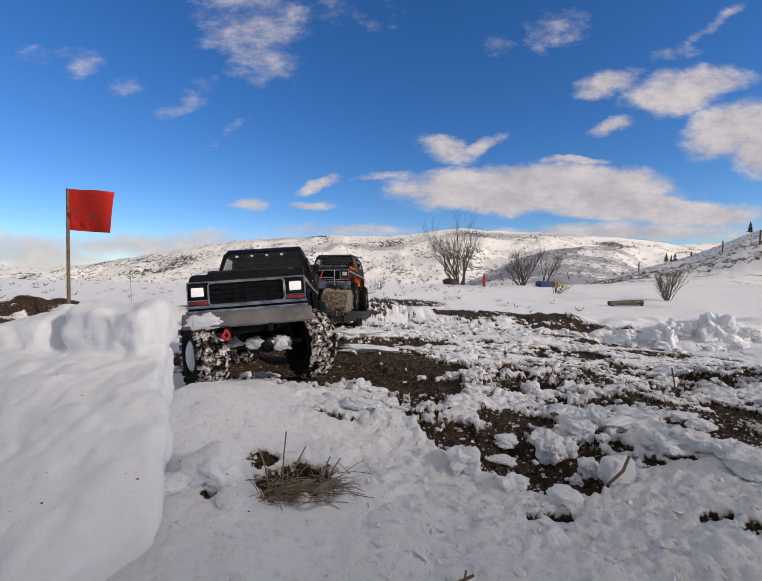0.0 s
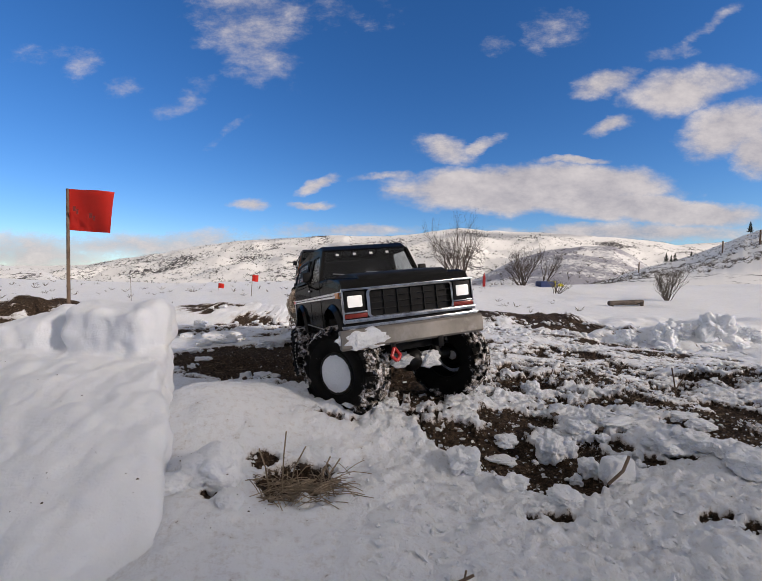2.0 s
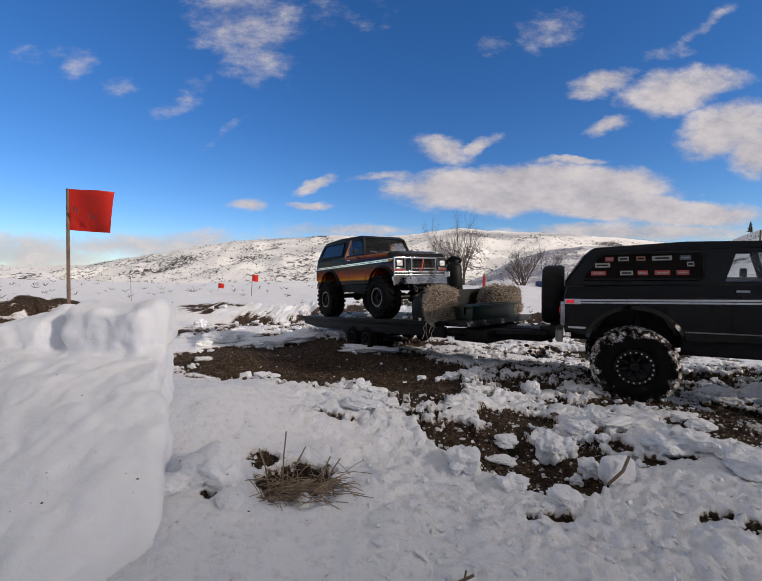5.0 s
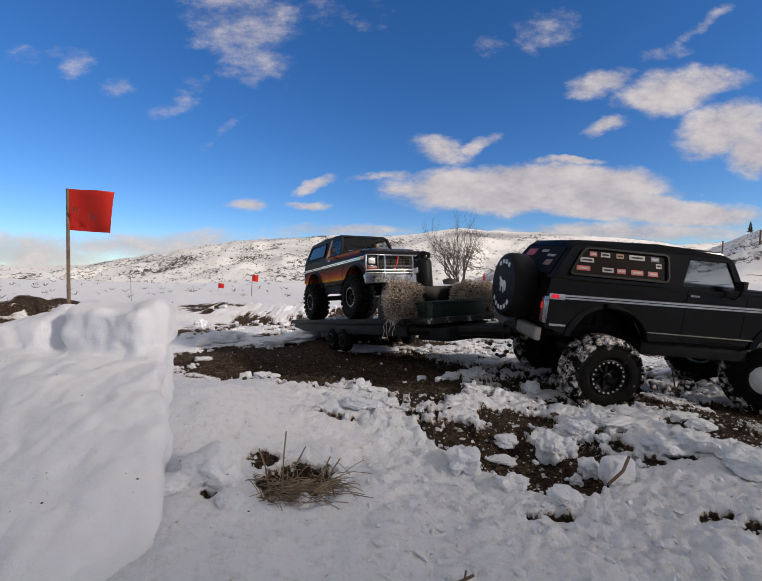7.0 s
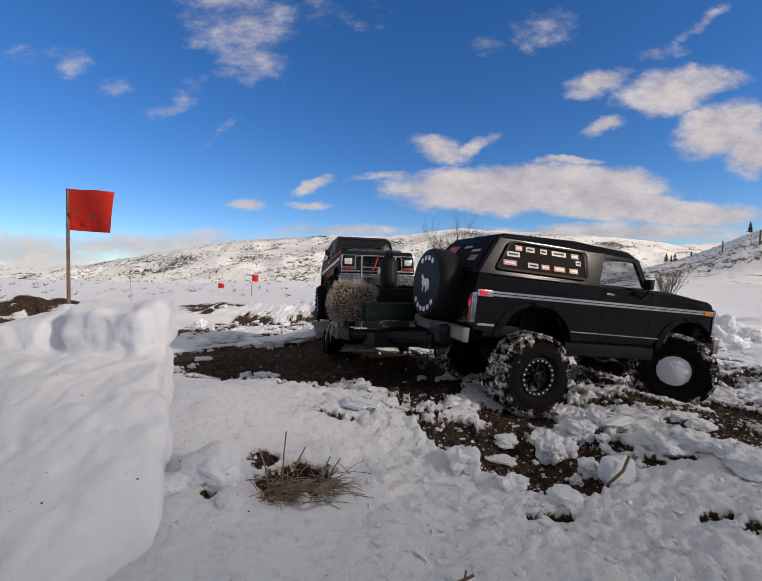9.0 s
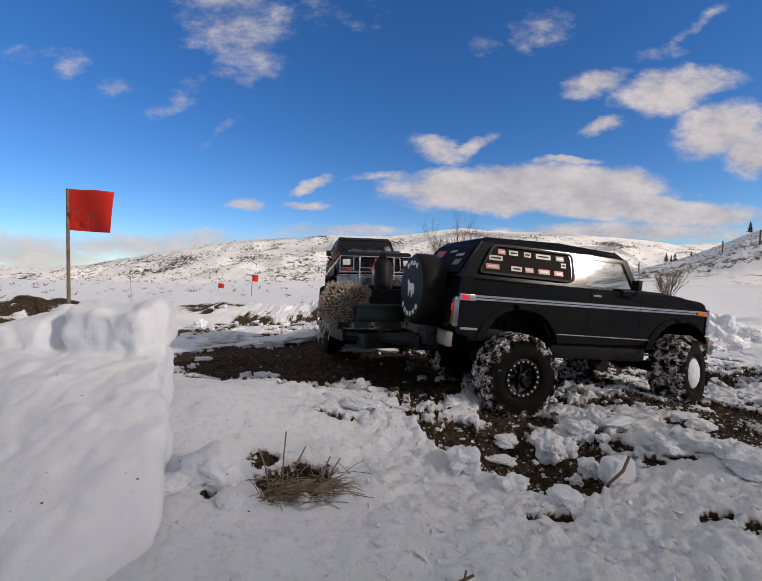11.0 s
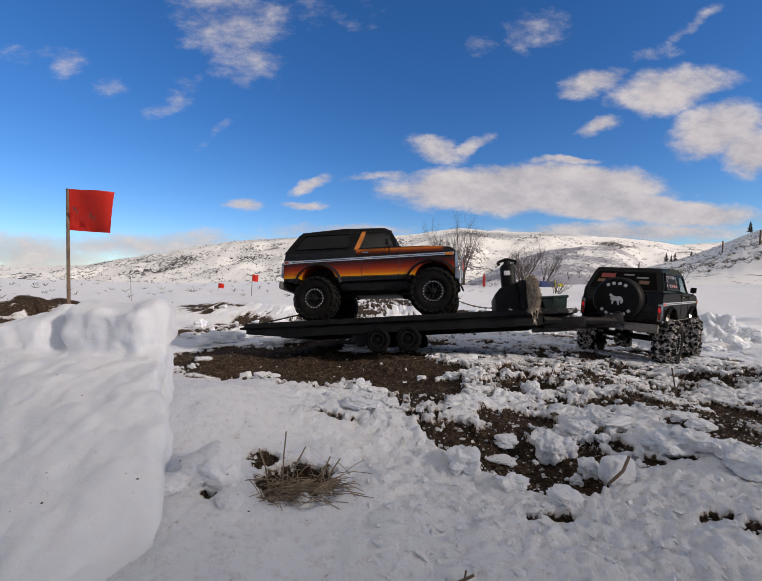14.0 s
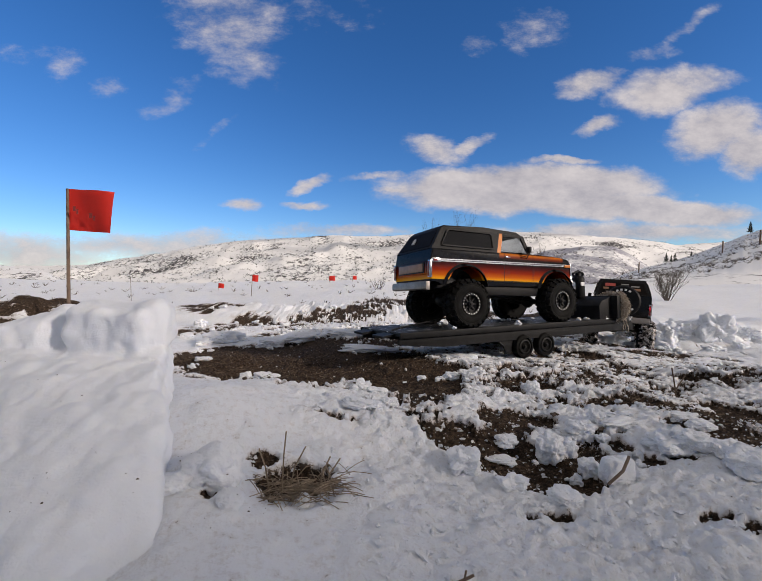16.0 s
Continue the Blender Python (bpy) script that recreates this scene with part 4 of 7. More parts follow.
def make_rim(bm):
    lathe(bm, [(28, -18), (28, 20.5), (26.5, 21.5), (22.5, 20.5), (21.5, 14), (12, 9), (8, 12), (6.5, 16), (0, 16.5)], 36)


def make_bolts(bm):
    for i in range(20):
        a_ = 2 * math.pi * i / 20
        p = Vector((24.6 * math.cos(a_), 20.5, 24.6 * math.sin(a_)))
        tube(bm, p, p + Vector((0, 2.0, 0)), 1.5, 1.3, 6)


def add_wheel(truck, x, side, meshes, extra=()):
    rim = new("wheel", meshes["rim"])
    rim.parent = truck
    rim.matrix_basis = Matrix.Translation((x / 1000, side * TRACK / 1000, TYRE / 1000)) @ pose(0, 0, 0, 0, 0, 0 if side > 0 else 180)
    for nm, key in (("tyre", "tyre"),) + (tuple(extra) or (("beadlock_bolts", "bolts"), ("centre_cap", "cap"))):
        o = new(nm, meshes[key])
        o.parent = rim
    if not extra:
        for k in range(8):
            o = new("spoke", meshes["spoke"])
            o.parent = rim
            o.matrix_basis = pose(0, 0, 0, 0, k * 45, 0)
    return rim


def wheel_meshes(tyre_mat, letters=False):
    ms = {}
    bm = bmesh.new(); make_tyre(bm, True); bmesh.ops.scale(bm, vec=(0.00105, 0.00104, 0.00105), verts=bm.verts); ms["tyre"] = finish(bm, "tyre", tyre_mat)
    bm = bmesh.new(); make_rim(bm); bmesh.ops.scale(bm, vec=(0.001,) * 3, verts=bm.verts); ms["rim"] = finish(bm, "rim", M["gunmetal"])
    bm = bmesh.new(); make_bolts(bm); bmesh.ops.scale(bm, vec=(0.001,) * 3, verts=bm.verts); ms["bolts"] = finish(bm, "bolts", M["bolt"])
    bm = bmesh.new(); lathe(bm, [(7.5, 12), (7.2, 19), (5, 20.5), (3.4, 20.5), (3.2, 23), (0, 23.4)], 12); bmesh.ops.scale(bm, vec=(0.001,) * 3, verts=bm.verts); ms["cap"] = finish(bm, "cap", M["gunmetal"])
    bm = bmesh.new(); box(bm, -2.2, 2.2, 9.5, 14.5, 8, 22.5, 0.8, None, 1); bmesh.ops.scale(bm, vec=(0.001,) * 3, verts=bm.verts); ms["spoke"] = finish(bm, "spoke", M["gunmetal"])
    bm = bmesh.new(); lump(bm, (0, 0, 0), 1, 1, 0.02, 5, 4)
    for v in bm.verts:
        k = 1 + 0.05 * noise.noise(v.co * 7) + 0.04 * noise.noise(v.co * 16) + 0.02 * noise.noise(v.co * 34)
        v.co = Vector((v.co.x * 0.0268 * k, 0.0170 + max(v.co.y, -0.3) * 0.0100 * k, v.co.z * 0.0268 * k))
    ms["plug"] = finish(bm, "plug", M["snow"])
    bm = bmesh.new(); box(bm, -2.0, 2.0, 22.6, 23.3, 36, 40, 0.3, None, 1); bmesh.ops.scale(bm, vec=(0.001,) * 3, verts=bm.verts)
    ms["letters"] = finish(bm, "letters", M["mark_grey"])
    return ms


def arc(cx, cz, rx, rz, a0, a1, n):
    return [(cx + rx * math.cos(radians(a0 + (a1 - a0) * i / n)), cz + rz * math.sin(radians(a0 + (a1 - a0) * i / n))) for i in range(n + 1)]


def flare(bm, cx, side, y):
    """Raised lip round a wheel opening."""
    pts = arc(cx, 90, 64, 58, 8, 172, 18)
    out = arc(cx, 90, 70, 63.5, 8, 172, 18)
    for i in range(18):
        quad = [(pts[i][0], y, pts[i][1]), (pts[i + 1][0], y, pts[i + 1][1]), (out[i + 1][0], y, out[i + 1][1]), (out[i][0], y, out[i][1])]
        a_ = [bm.verts.new((p[0], side * p[1], p[2])) for p in quad]
        b_ = [bm.verts.new((p[0], side * (p[1] + (7 if k < 2 else 2)), p[2])) for k, p in enumerate(quad)]
        bm.faces.new(b_)
        for k in range(4):
            j = (k + 1) % 4
            bm.faces.new((a_[k], a_[j], b_[j], b_[k]))
    bmesh.ops.remove_doubles(bm, verts=bm.verts, dist=0.05)


def cab_side(side, x, z):
    """A point on the inward-leaning cab side."""
    t = (z - 187) / (246 - 187)
    return Vector((x, side * (91 - 15 * t), z))


def side_panel(bm, side, pts, t, lift=0.0):
    ps = [cab_side(side, x, z) + Vector((0, side * lift, 0)) for x, z in pts]
    if side > 0:
        ps = list(reversed(ps))
    # seen from outside the corners must run anticlockwise
    slab(bm, ps, t)


def rounded(x0, x1, z0, z1, r, slant0=0.0, slant1=0.0):
    """Corners of a rounded window; slant shifts the top corners along x."""
    out = []
    for cx, cz, a0 in ((x1 - r, z0 + r, -90), (x1 - r, z1 - r, 0), (x0 + r, z1 - r, 90), (x0 + r, z0 + r, 180)):
        for k in range(4):
            a_ = radians(a0 + 30 * k)
            x, z = cx + r * math.cos(a_), cz + r * math.sin(a_)
            t = (z - z0) / (z1 - z0)
            x += (slant1 if cx > (x0 + x1) / 2 else slant0) * t
            out.append((x, z))
    return out


def scale_truck(name, label, paint, hood_mat, roof_mat, quarter, tyre_mat, spare, plug, pillar=None):
    t = thing(name, label, "toy truck", "scale trucks")
    # lower body with the wheel openings cut through
    prof = [(-250, 104), (-253, 118), (-253, 160), (-249, 187), (66, 189), (78, 191), (150, 189), (206, 185), (216, 181), (222, 172), (222, 118)]
    prof += [(214, 104)] + [p for p in arc(AXLE_F, 90, 56, 56, 14, 166, 16)] + [(103, 100), (-86, 100)] + arc(AXLE_R, 90, 62, 56, 10, 170, 16) + [(-212, 104)]
    prof = [p for i, p in enumerate(prof) if not (p[0] > 213 and 100 < p[1] < 110)]
    bm = bmesh.new()
    prism(bm, prof, -92, 92, 4.0)
    body = part("body", bm, paint, t)
    for s in (-1, 1):
        for cx in (AXLE_R, AXLE_F - 3):
            bm = bmesh.new(); flare(bm, cx, s, 91.5); part("wheel_arch", bm, paint if spare else M["matte_black"], t)
        # dark plates added to close the see-through arches, in place of their shade
        for cx in (AXLE_R, AXLE_F - 3):
            bm = bmesh.new(); prism(bm, arc(cx, 90, 61, 55, 0, 180, 12), s * 46 - 2, s * 46 + 2); part("arch_shade_plate", bm, M["matte_black"], t)
        bm = bmesh.new(); box(bm, -84, 101, s * 80 - 6, s * 80 + 6, 76, 101, 3); part("rocker", bm, M["matte_black"], t)
    bm = bmesh.new()
    prism(bm, [(74, 188), (74, 195), (150, 194.5), (200, 190.5), (211, 186), (215, 180)], -66, 66, 3.5)
    part("hood", bm, hood_mat, t)
    bm = bmesh.new(); box(bm, 68, 80, -80, 80, 189, 195, 1.5); part("cowl", bm, M["matte_black"], t)
    # cab
    bm = bmesh.new()
    prism(bm, [(-216, 240), (-205, 249), (-80, 254), (32, 251), (51, 242), (48, 238), (-214, 237)], -76, 76, 4)
    part("roof", bm, roof_mat, t)
    for s in (-1, 1):
        bm = bmesh.new(); side_panel(bm, s, [(-250, 187), (-49, 187), (-30, 241), (-214, 241)], 4); part("quarter_panel", bm, quarter, t, smooth=False)
        bm = bmesh.new(); side_panel(bm, s, rounded(-222, -62, 197, 236, 6, 26, 0), 2.0, 1.2); part("side_window", bm, M["dark_glass"] if spare else M["black_glass"], t, smooth=False)
        bm = bmesh.new()
        for a0, a1 in ((rounded(-225, -59, 194, 239, 8, 26, 0), rounded(-222, -62, 197, 236, 6, 26, 0)),):
            for i in range(16):
                j = (i + 1) % 16
                side_panel(bm, s, [a1[i], a1[j], a0[j], a0[i]], 2.0, 2.2)
        part("window_seal", bm, M["matte_black"], t)
        # door opening: posts and glass
        bm = bmesh.new(); side_panel(bm, s, [(-49, 187), (-37, 187), (-18, 242), (-30, 242)], 4.6); part("door_post", bm, pillar or roof_mat, t, smooth=False)
        bm = bmesh.new(); side_panel(bm, s, [(62, 187), (72, 187), (53, 241), (42, 241)], 5); part("windscreen_post", bm, roof_mat, t, smooth=False)
        bm = bmesh.new(); side_panel(bm, s, [(-37, 187), (62, 187), (60, 192), (-35.5, 192)], 4); part("door_sill", bm, paint, t)
        bm = bmesh.new(); side_panel(bm, s, [(-21, 235), (45, 235), (42, 241), (-20.5, 241)], 4); part("door_header", bm, roof_mat, t)
        bm = bmesh.new(); side_panel(bm, s, [(-36, 192), (60, 192), (45, 235), (-21, 235)], 1, -1.5); o = part("door_window", bm, M["clear_glass"], t, smooth=False); o.visible_shadow = False
        # side trim
        bm = bmesh.new(); slab(bm, [(-250, s * 94, 155), (219, s * 94, 162), (219, s * 94, 169), (-250, s * 94, 162)][::(1 if s < 0 else -1)], 2); part("side_stripe", bm, M["bright_trim"], t)
        bm = bmesh.new(); slab(bm, [(-250, s * 94.6, 157.8), (219, s * 94.6, 164.8), (219, s * 94.6, 166.0), (-250, s * 94.6, 159)][::(1 if s < 0 else -1)], 1); part("stripe_line", bm, M["matte_black"], t)
        bm = bmesh.new(); box(bm, -82, 100, s * 92.6 - 0.8, s * 92.6 + 0.8, 113, 114.6, 0.3); part("lower_moulding", bm, M["dull_metal"] if spare else M["matte_black"], t)
        bm = bmesh.new(); box(bm, 196, 217, s * 94 - 1.6, s * 94 + 1.6, 160.5, 168, 1); part("side_marker", bm, M["amber"], t, "amber front side marker lamp")
        bm = bmesh.new(); box(bm, -251, -226, s * 93.6 - 1.6, s * 93.6 + 1.6, 153.5, 163, 1); sm = part("side_marker", bm, M["bright_trim"], t, "chrome-framed rear side marker")
        bm = bmesh.new(); box(bm, -248, -236, s * 94.6 - 1.4, s * 94.6 + 1.4, 155.5, 161.5, 0.8); part("marker_lens", bm, M["lamp_red"] if spare else M["dark_red"], sm, "red rear marker lens")
        if spare:
            bm = bmesh.new(); box(bm, -245, -218, s * 92.6 - 0.8, s * 92.6 + 0.8, 112, 115.5, 0.4); part("lower_moulding", bm, M["bright_trim"], t)
        bm = bmesh.new(); box(bm, -24, -8, s * 93.5 - 1.6, s * 93.5 + 1.6, 176, 179.5, 1); part("door_handle", bm, M["chrome"], t)
        for x in (-26, 76):
            bm = bmesh.new(); box(bm, x - 0.4, x + 0.4, s * 92.3 - 0.3, s * 92.3 + 0.3, 105, 187); part("door_gap", bm, M["matte_black"], t)
        # mirror
        bm = bmesh.new(); pipe(bm, [(52, s * 92, 178), (48, s * 104, 186), (46, s * 108, 197)], 1.3); pipe(bm, [(30, s * 92, 180), (44, s * 104, 184)], 1.0); mir = part("mirror", bm, M["matte_black"], t)
        bm = bmesh.new(); box(bm, 42, 50, s * 106 - 7, s * 106 + 7, 192, 208, 2); part("mirror_housing", bm, M["matte_black"], mir)
    # windscreen and tail
    bm = bmesh.new(); slab(bm, [(70, -84, 193), (70, 84, 193), (50, 72, 240), (50, -72, 240)], 1.2); o = part("windscreen", bm, M["tint_glass"], t, smooth=False); o.visible_shadow = False
    bm = bmesh.new(); pipe(bm, [(73, -20, 195), (67, -66, 201)], 0.8); pipe(bm, [(73, 40, 195), (67, -8, 201)], 0.8); part("wiper", bm, M["silver"], t)
    bm = bmesh.new(); slab(bm, [(-251, 90, 187), (-251, -90, 187), (-215, -76, 241), (-215, 76, 241)], 4); part("tail_panel", bm, quarter, t, smooth=False)
    bm = bmesh.new(); slab(bm, [(-248.5, 78, 193), (-248.5, -78, 193), (-219, -66, 237), (-219, 66, 237)], 1); part("rear_window", bm, M["dark_glass"], t, smooth=False)
    bm = bmesh.new(); box(bm, -240, 60, -84, 84, 184, 190, 1); part("interior_floor", bm, M["matte_black"], t)
    bm = bmesh.new(); box(bm, -60, -50, -74, 74, 190, 232, 4); part("seat_back", bm, M["matte_black"], t)
    # nose
    bm = bmesh.new()
    box(bm, 221, 227, -93, 93, 169, 172, 1.0); box(bm, 221, 228, -94, 94, 128.5, 133.5, 1.2); box(bm, 221, 229, -96, 96, 121, 125.5, 1.2)
    for s in (-1, 1):
        box(bm, 221, 226, s * 92.4 - 1.0, s * 92.4 + 1.0, 128, 172, 0.6); box(bm, 221, 226, s * 76 - 16, s * 76 + 16, 140.5, 142.5, 0.6)
    part("grille_surround", bm, M["chrome"], t, "chrome nose trim")
    # rounded frame of the grille opening
    rim_in = [p for cx, cz, a0 in ((54, 163.5, 0), (-54, 163.5, 90), (-54, 138.5, 180), (54, 138.5, 270)) for p in arc(cx, cz, 4.0, 4.0, a0, a0 + 90, 5)]
    rim_out = [p for cx, cz, a0 in ((54, 163.5, 0), (-54, 163.5, 90), (-54, 138.5, 180), (54, 138.5, 270)) for p in arc(cx, cz, 7.5, 6.5, a0, a0 + 90, 5)]
    bm = bmesh.new()
    loops = [[bm.verts.new((x_, p[0], p[1])) for p in ring] for ring, x_ in ((rim_out, 221), (rim_out, 226.5), (rim_in, 228), (rim_in, 221))]
    for l0, l1 in zip(loops, loops[1:]):
        for i in range(len(l0)):
            j = (i + 1) % len(l0)
            bm.faces.new((l0[i], l0[j], l1[j], l1[i]))
    bmesh.ops.recalc_face_normals(bm, faces=bm.faces)
    part("grille_frame", bm, M["chrome"], t, "rounded chrome grille frame")
    bm = bmesh.new(); box(bm, 221, 222.8, -92, 92, 122, 171); part("grille_back", bm, M["matte_black"], t)
    for k in range(5):
        y = -38 + k * 19
        bm = bmesh.new(); box(bm, 222, 225, y - 0.45, y + 0.45, 135, 167); part("grille_bar", bm, M["gunmetal"], t)
    for z in (143.0, 151.0, 159.0):
        bm = bmesh.new(); box(bm, 222, 226, -57, 57, z - 0.4, z + 0.4); part("grille_bar", bm, M["gunmetal"], t)
    for s in (-1, 1):
        bm = bmesh.new(); box(bm, 222, 225.5, s * 77 - 13.5, s * 77 + 13.5, 143, 168, 2.0); bez = part("headlight_bezel", bm, M["matte_black"], t)
        bm = bmesh.new(); box(bm, 224.5, 227, s * 77 - 9.5, s * 77 + 9.5, 148, 162.5, 1.5)
        part("headlight", bm, M["lamp_white"] if spare else M["lens_clear"], bez, "lit square headlight" if spare else "square headlight")
        bm = bmesh.new(); box(bm, 222, 226.5, s * 77 - 15, s * 77 + 15, 134.5, 140, 1); part("turn_signal", bm, M["dark_red"], t)
    bm = bmesh.new()
    prism(bm, [(220, 97), (220, 120), (230, 121), (233, 118), (233, 99), (230, 96)], -101, 101, 2)
    part("front_bumper", bm, M["dull_metal"] if spare else M["chrome"], t, "muddy metal front bumper")
    bm = bmesh.new()
    prism(bm, [(-253, 86), (-253, 107), (-263, 107), (-265, 104), (-265, 89), (-262, 86)], -89, 89, 2)
    part("rear_bumper", bm, M["dull_metal"], t, "metal rear bumper")
    if spare:
        bm = bmesh.new(); box(bm, -267, -264.5, -18, 16, 90, 103, 0.5); pl = part("number_plate", bm, M["decal_blue"], t)
        for k in range(4):
            bm = bmesh.new(); box(bm, -267.8, -266.8, -13 + k * 7, -9 + k * 7, 93.5, 99.5); part("plate_bar", bm, M["mark_grey"], pl)
    else:
        bm = bmesh.new(); box(bm, -257, -254, -66, 66, 128, 154, 1); tp = part("tailgate_trim", bm, M["gunmetal"], t)
        bm = bmesh.new(); box(bm, -258.2, -256, -62, 62, 131, 151, 1); part("tan_panel", bm, M["decal_tan"], tp, "tan tailgate panel")
        # pale leafy emblem on the rear window
        bm = bmesh.new()
        for k in range(9):
            a_ = radians(-20 + k * 27)
            p = Vector((-250.6 + 20 * 0.67, 20 + 2 * math.cos(a_), 213 + 2 * math.sin(a_)))
            tube(bm, p, p + Vector((0.67 * 10 * math.sin(a_), -13 * math.cos(a_), 10 * math.sin(a_))), 2.2, 0.5, 5)
        part("window_emblem", bm, M["white"], t, "pale emblem on the rear window")
    for s in (-1, 1):
        bm = bmesh.new(); box(bm, -257, -250, s * 89 - 5, s * 89 + 5, 116, 158, 1.2); tl = part("tail_lamp_frame", bm, M["chrome"], t)
        bm = bmesh.new(); box(bm, -258, -255, s * 88 - 3.0, s * 88 + 3.0, 119, 155, 1); part("tail_lamp", bm, M["dark_red"], tl)
        bm = bmesh.new(); box(bm, -258.8, -255, s * 88 - 2.8, s * 88 + 2.8, 138, 148, 1); part("tail_lamp_lit" if spare else "tail_lamp_lens", bm, M["lamp_red"] if spare else M["dark_red"], tl)
    bm = bmesh.new(); box(bm, -254.5, -252, -74, 74, 124, 158, 1); part("tailgate_panel", bm, paint if not spare else M["black_paint"], t)
    # running gear
    bm = bmesh.new()
    for s in (-1, 1):
        box(bm, -240, 232, s * 34 - 4, s * 34 + 4, 84, 98, 1)
    box(bm, -60, 70, -38, 38, 70, 88, 3); box(bm, 150, 215, -30, 30, 84, 110, 3); box(bm, -215, -120, -60, 60, 92, 112, 3)
    part("chassis", bm, M["matte_black"], t)
    for x in (AXLE_R, AXLE_F):
        bm = bmesh.new(); tube(bm, (x, -78, 62), (x, 78, 62), 8, n=12); lump(bm, (x, 16, 62), 19, 1.0, 0.1, 2, 3)
        part("axle", bm, M["gunmetal"], t)
        for s in (-1, 1):
            bm = bmesh.new(); tube(bm, (x, s * 60, 64), (x - 12 * (1 if x > 0 else -1), s * 44, 132), 7, n=10); part("shock_absorber", bm, M["gunmetal"], t)
            bm = bmesh.new(); tube(bm, (x, s * 50, 56), (x * 0.30, s * 30, 74), 3.2, n=8); part("suspension_link", bm, M["gunmetal"], t)
    bm = bmesh.new(); tube(bm, (AXLE_R + 20, 14, 64), (-40, 10, 78), 4, n=8); part("drive_shaft", bm, M["gunmetal"], t)
    bm = bmesh.new(); tube(bm, (AXLE_F - 20, 14, 64), (50, 10, 78), 4, n=8); part("drive_shaft", bm, M["gunmetal"], t)
    bm = bmesh.new(); pipe(bm, [(234, -34, 92), (238, -40, 82), (240, -34, 76), (238, -28, 82), (234, -34, 92)], 2.2); part("tow_shackle", bm, M["red"] if spare else M["gunmetal"], t, "red tow shackle" if spare else "")
    ms = wheel_meshes(tyre_mat)
    wheels = []
    for x in (AXLE_F, AXLE_R):
        for s in (-1, 1):
            extra = (("snow_plug", "plug"),) if plug and x > 0 else ()
            wheels.append((add_wheel(t, x, s, ms, extra), x, s))
            if not spare:
                for k in range(6):
                    o = new("sidewall_mark", ms["letters"])
                    o.parent = wheels[-1][0]
                    o.matrix_basis = pose(0, 0, 0, 0, (k - 2.5) * 11 + 60, 0)
    return t, wheels


def add_screen_marks(t):
    """Small plain bars along the top of the windscreen."""
    for y in (-52, -22, 8, 38):
        bm = bmesh.new()
        f = lambda yy, zz: (70 - (zz - 193) * 0.4255 + 0.9, yy, zz)
        slab(bm, [f(y - 2.6, 232), f(y + 2.6, 232), f(y + 2.6, 235.5), f(y - 2.6, 235.5)], 0.4)
        part("screen_mark", bm, M["white"], t)


def add_spare(t):
    bm = bmesh.new()
    lathe(bm, [(0, 0), (20, 0.6), (51, 0), (55, -3), (57, -9), (57, -33), (54, -38), (0, -39)], 56)
    bmesh.ops.transform(bm, matrix=pose(-290, 0, 163, 0, 0, 90), verts=bm.verts)
    sp_ = part("spare_wheel_cover", bm, M["matte_black"], t, "black spare wheel cover with white marks")
    # ring of marks in place of lettering: arcs of short bars above and below
    for a0, n_ in ((90, 4), (270, 6)):
        for k in range(n_):
            a_ = radians(a0 + (k - (n_ - 1) / 2) * 19)
            bm = bmesh.new(); box(bm, -0.6, 0.6, -3.8, 3.8, -3.6, 3.6, 0.4)
            bmesh.ops.transform(bm, matrix=Matrix.Translation((-290.6, 41 * math.cos(a_), 163 + 41 * math.sin(a_))) @ pose(0, 0, 0, math.degrees(a_) - 90, 0, 0), verts=bm.verts)
            part("cover_mark", bm, M["white"], sp_)
    # emblem as a plain shape
    shape = [(15, 150), (18, 158), (15, 166), (9, 170), (2, 168), (-6, 170), (-13, 176), (-17, 171), (-12, 167), (-13, 160), (-9, 157), (-10, 149), (-6, 147), (-5, 156), (2, 158), (5, 147), (9, 146), (8, 157), (12, 160), (11, 152)]
    bm = bmesh.new()
    vs = [bm.verts.new((-291.2, -y * 0.95, 163 + (z - 161) * 0.95)) for y, z in shape]
    r_ = bmesh.ops.extrude_face_region(bm, geom=[bm.faces.new(vs)])
    bmesh.ops.translate(bm, vec=(1.0, 0, 0), verts=[v for v in r_["geom"] if isinstance(v, bmesh.types.BMVert)])
    part("cover_emblem", bm, M["white"], sp_)
    bm = bmesh.new(); box(bm, -262, -250, -20, 20, 140, 180, 2); part("spare_mount", bm, M["gunmetal"], t)


DECAL = {"red": "decal_red", "silver": "decal_grey", "white": "decal_grey", "amber": "decal_tan", "blue": "decal_blue", "yellow": "decal_tan"}


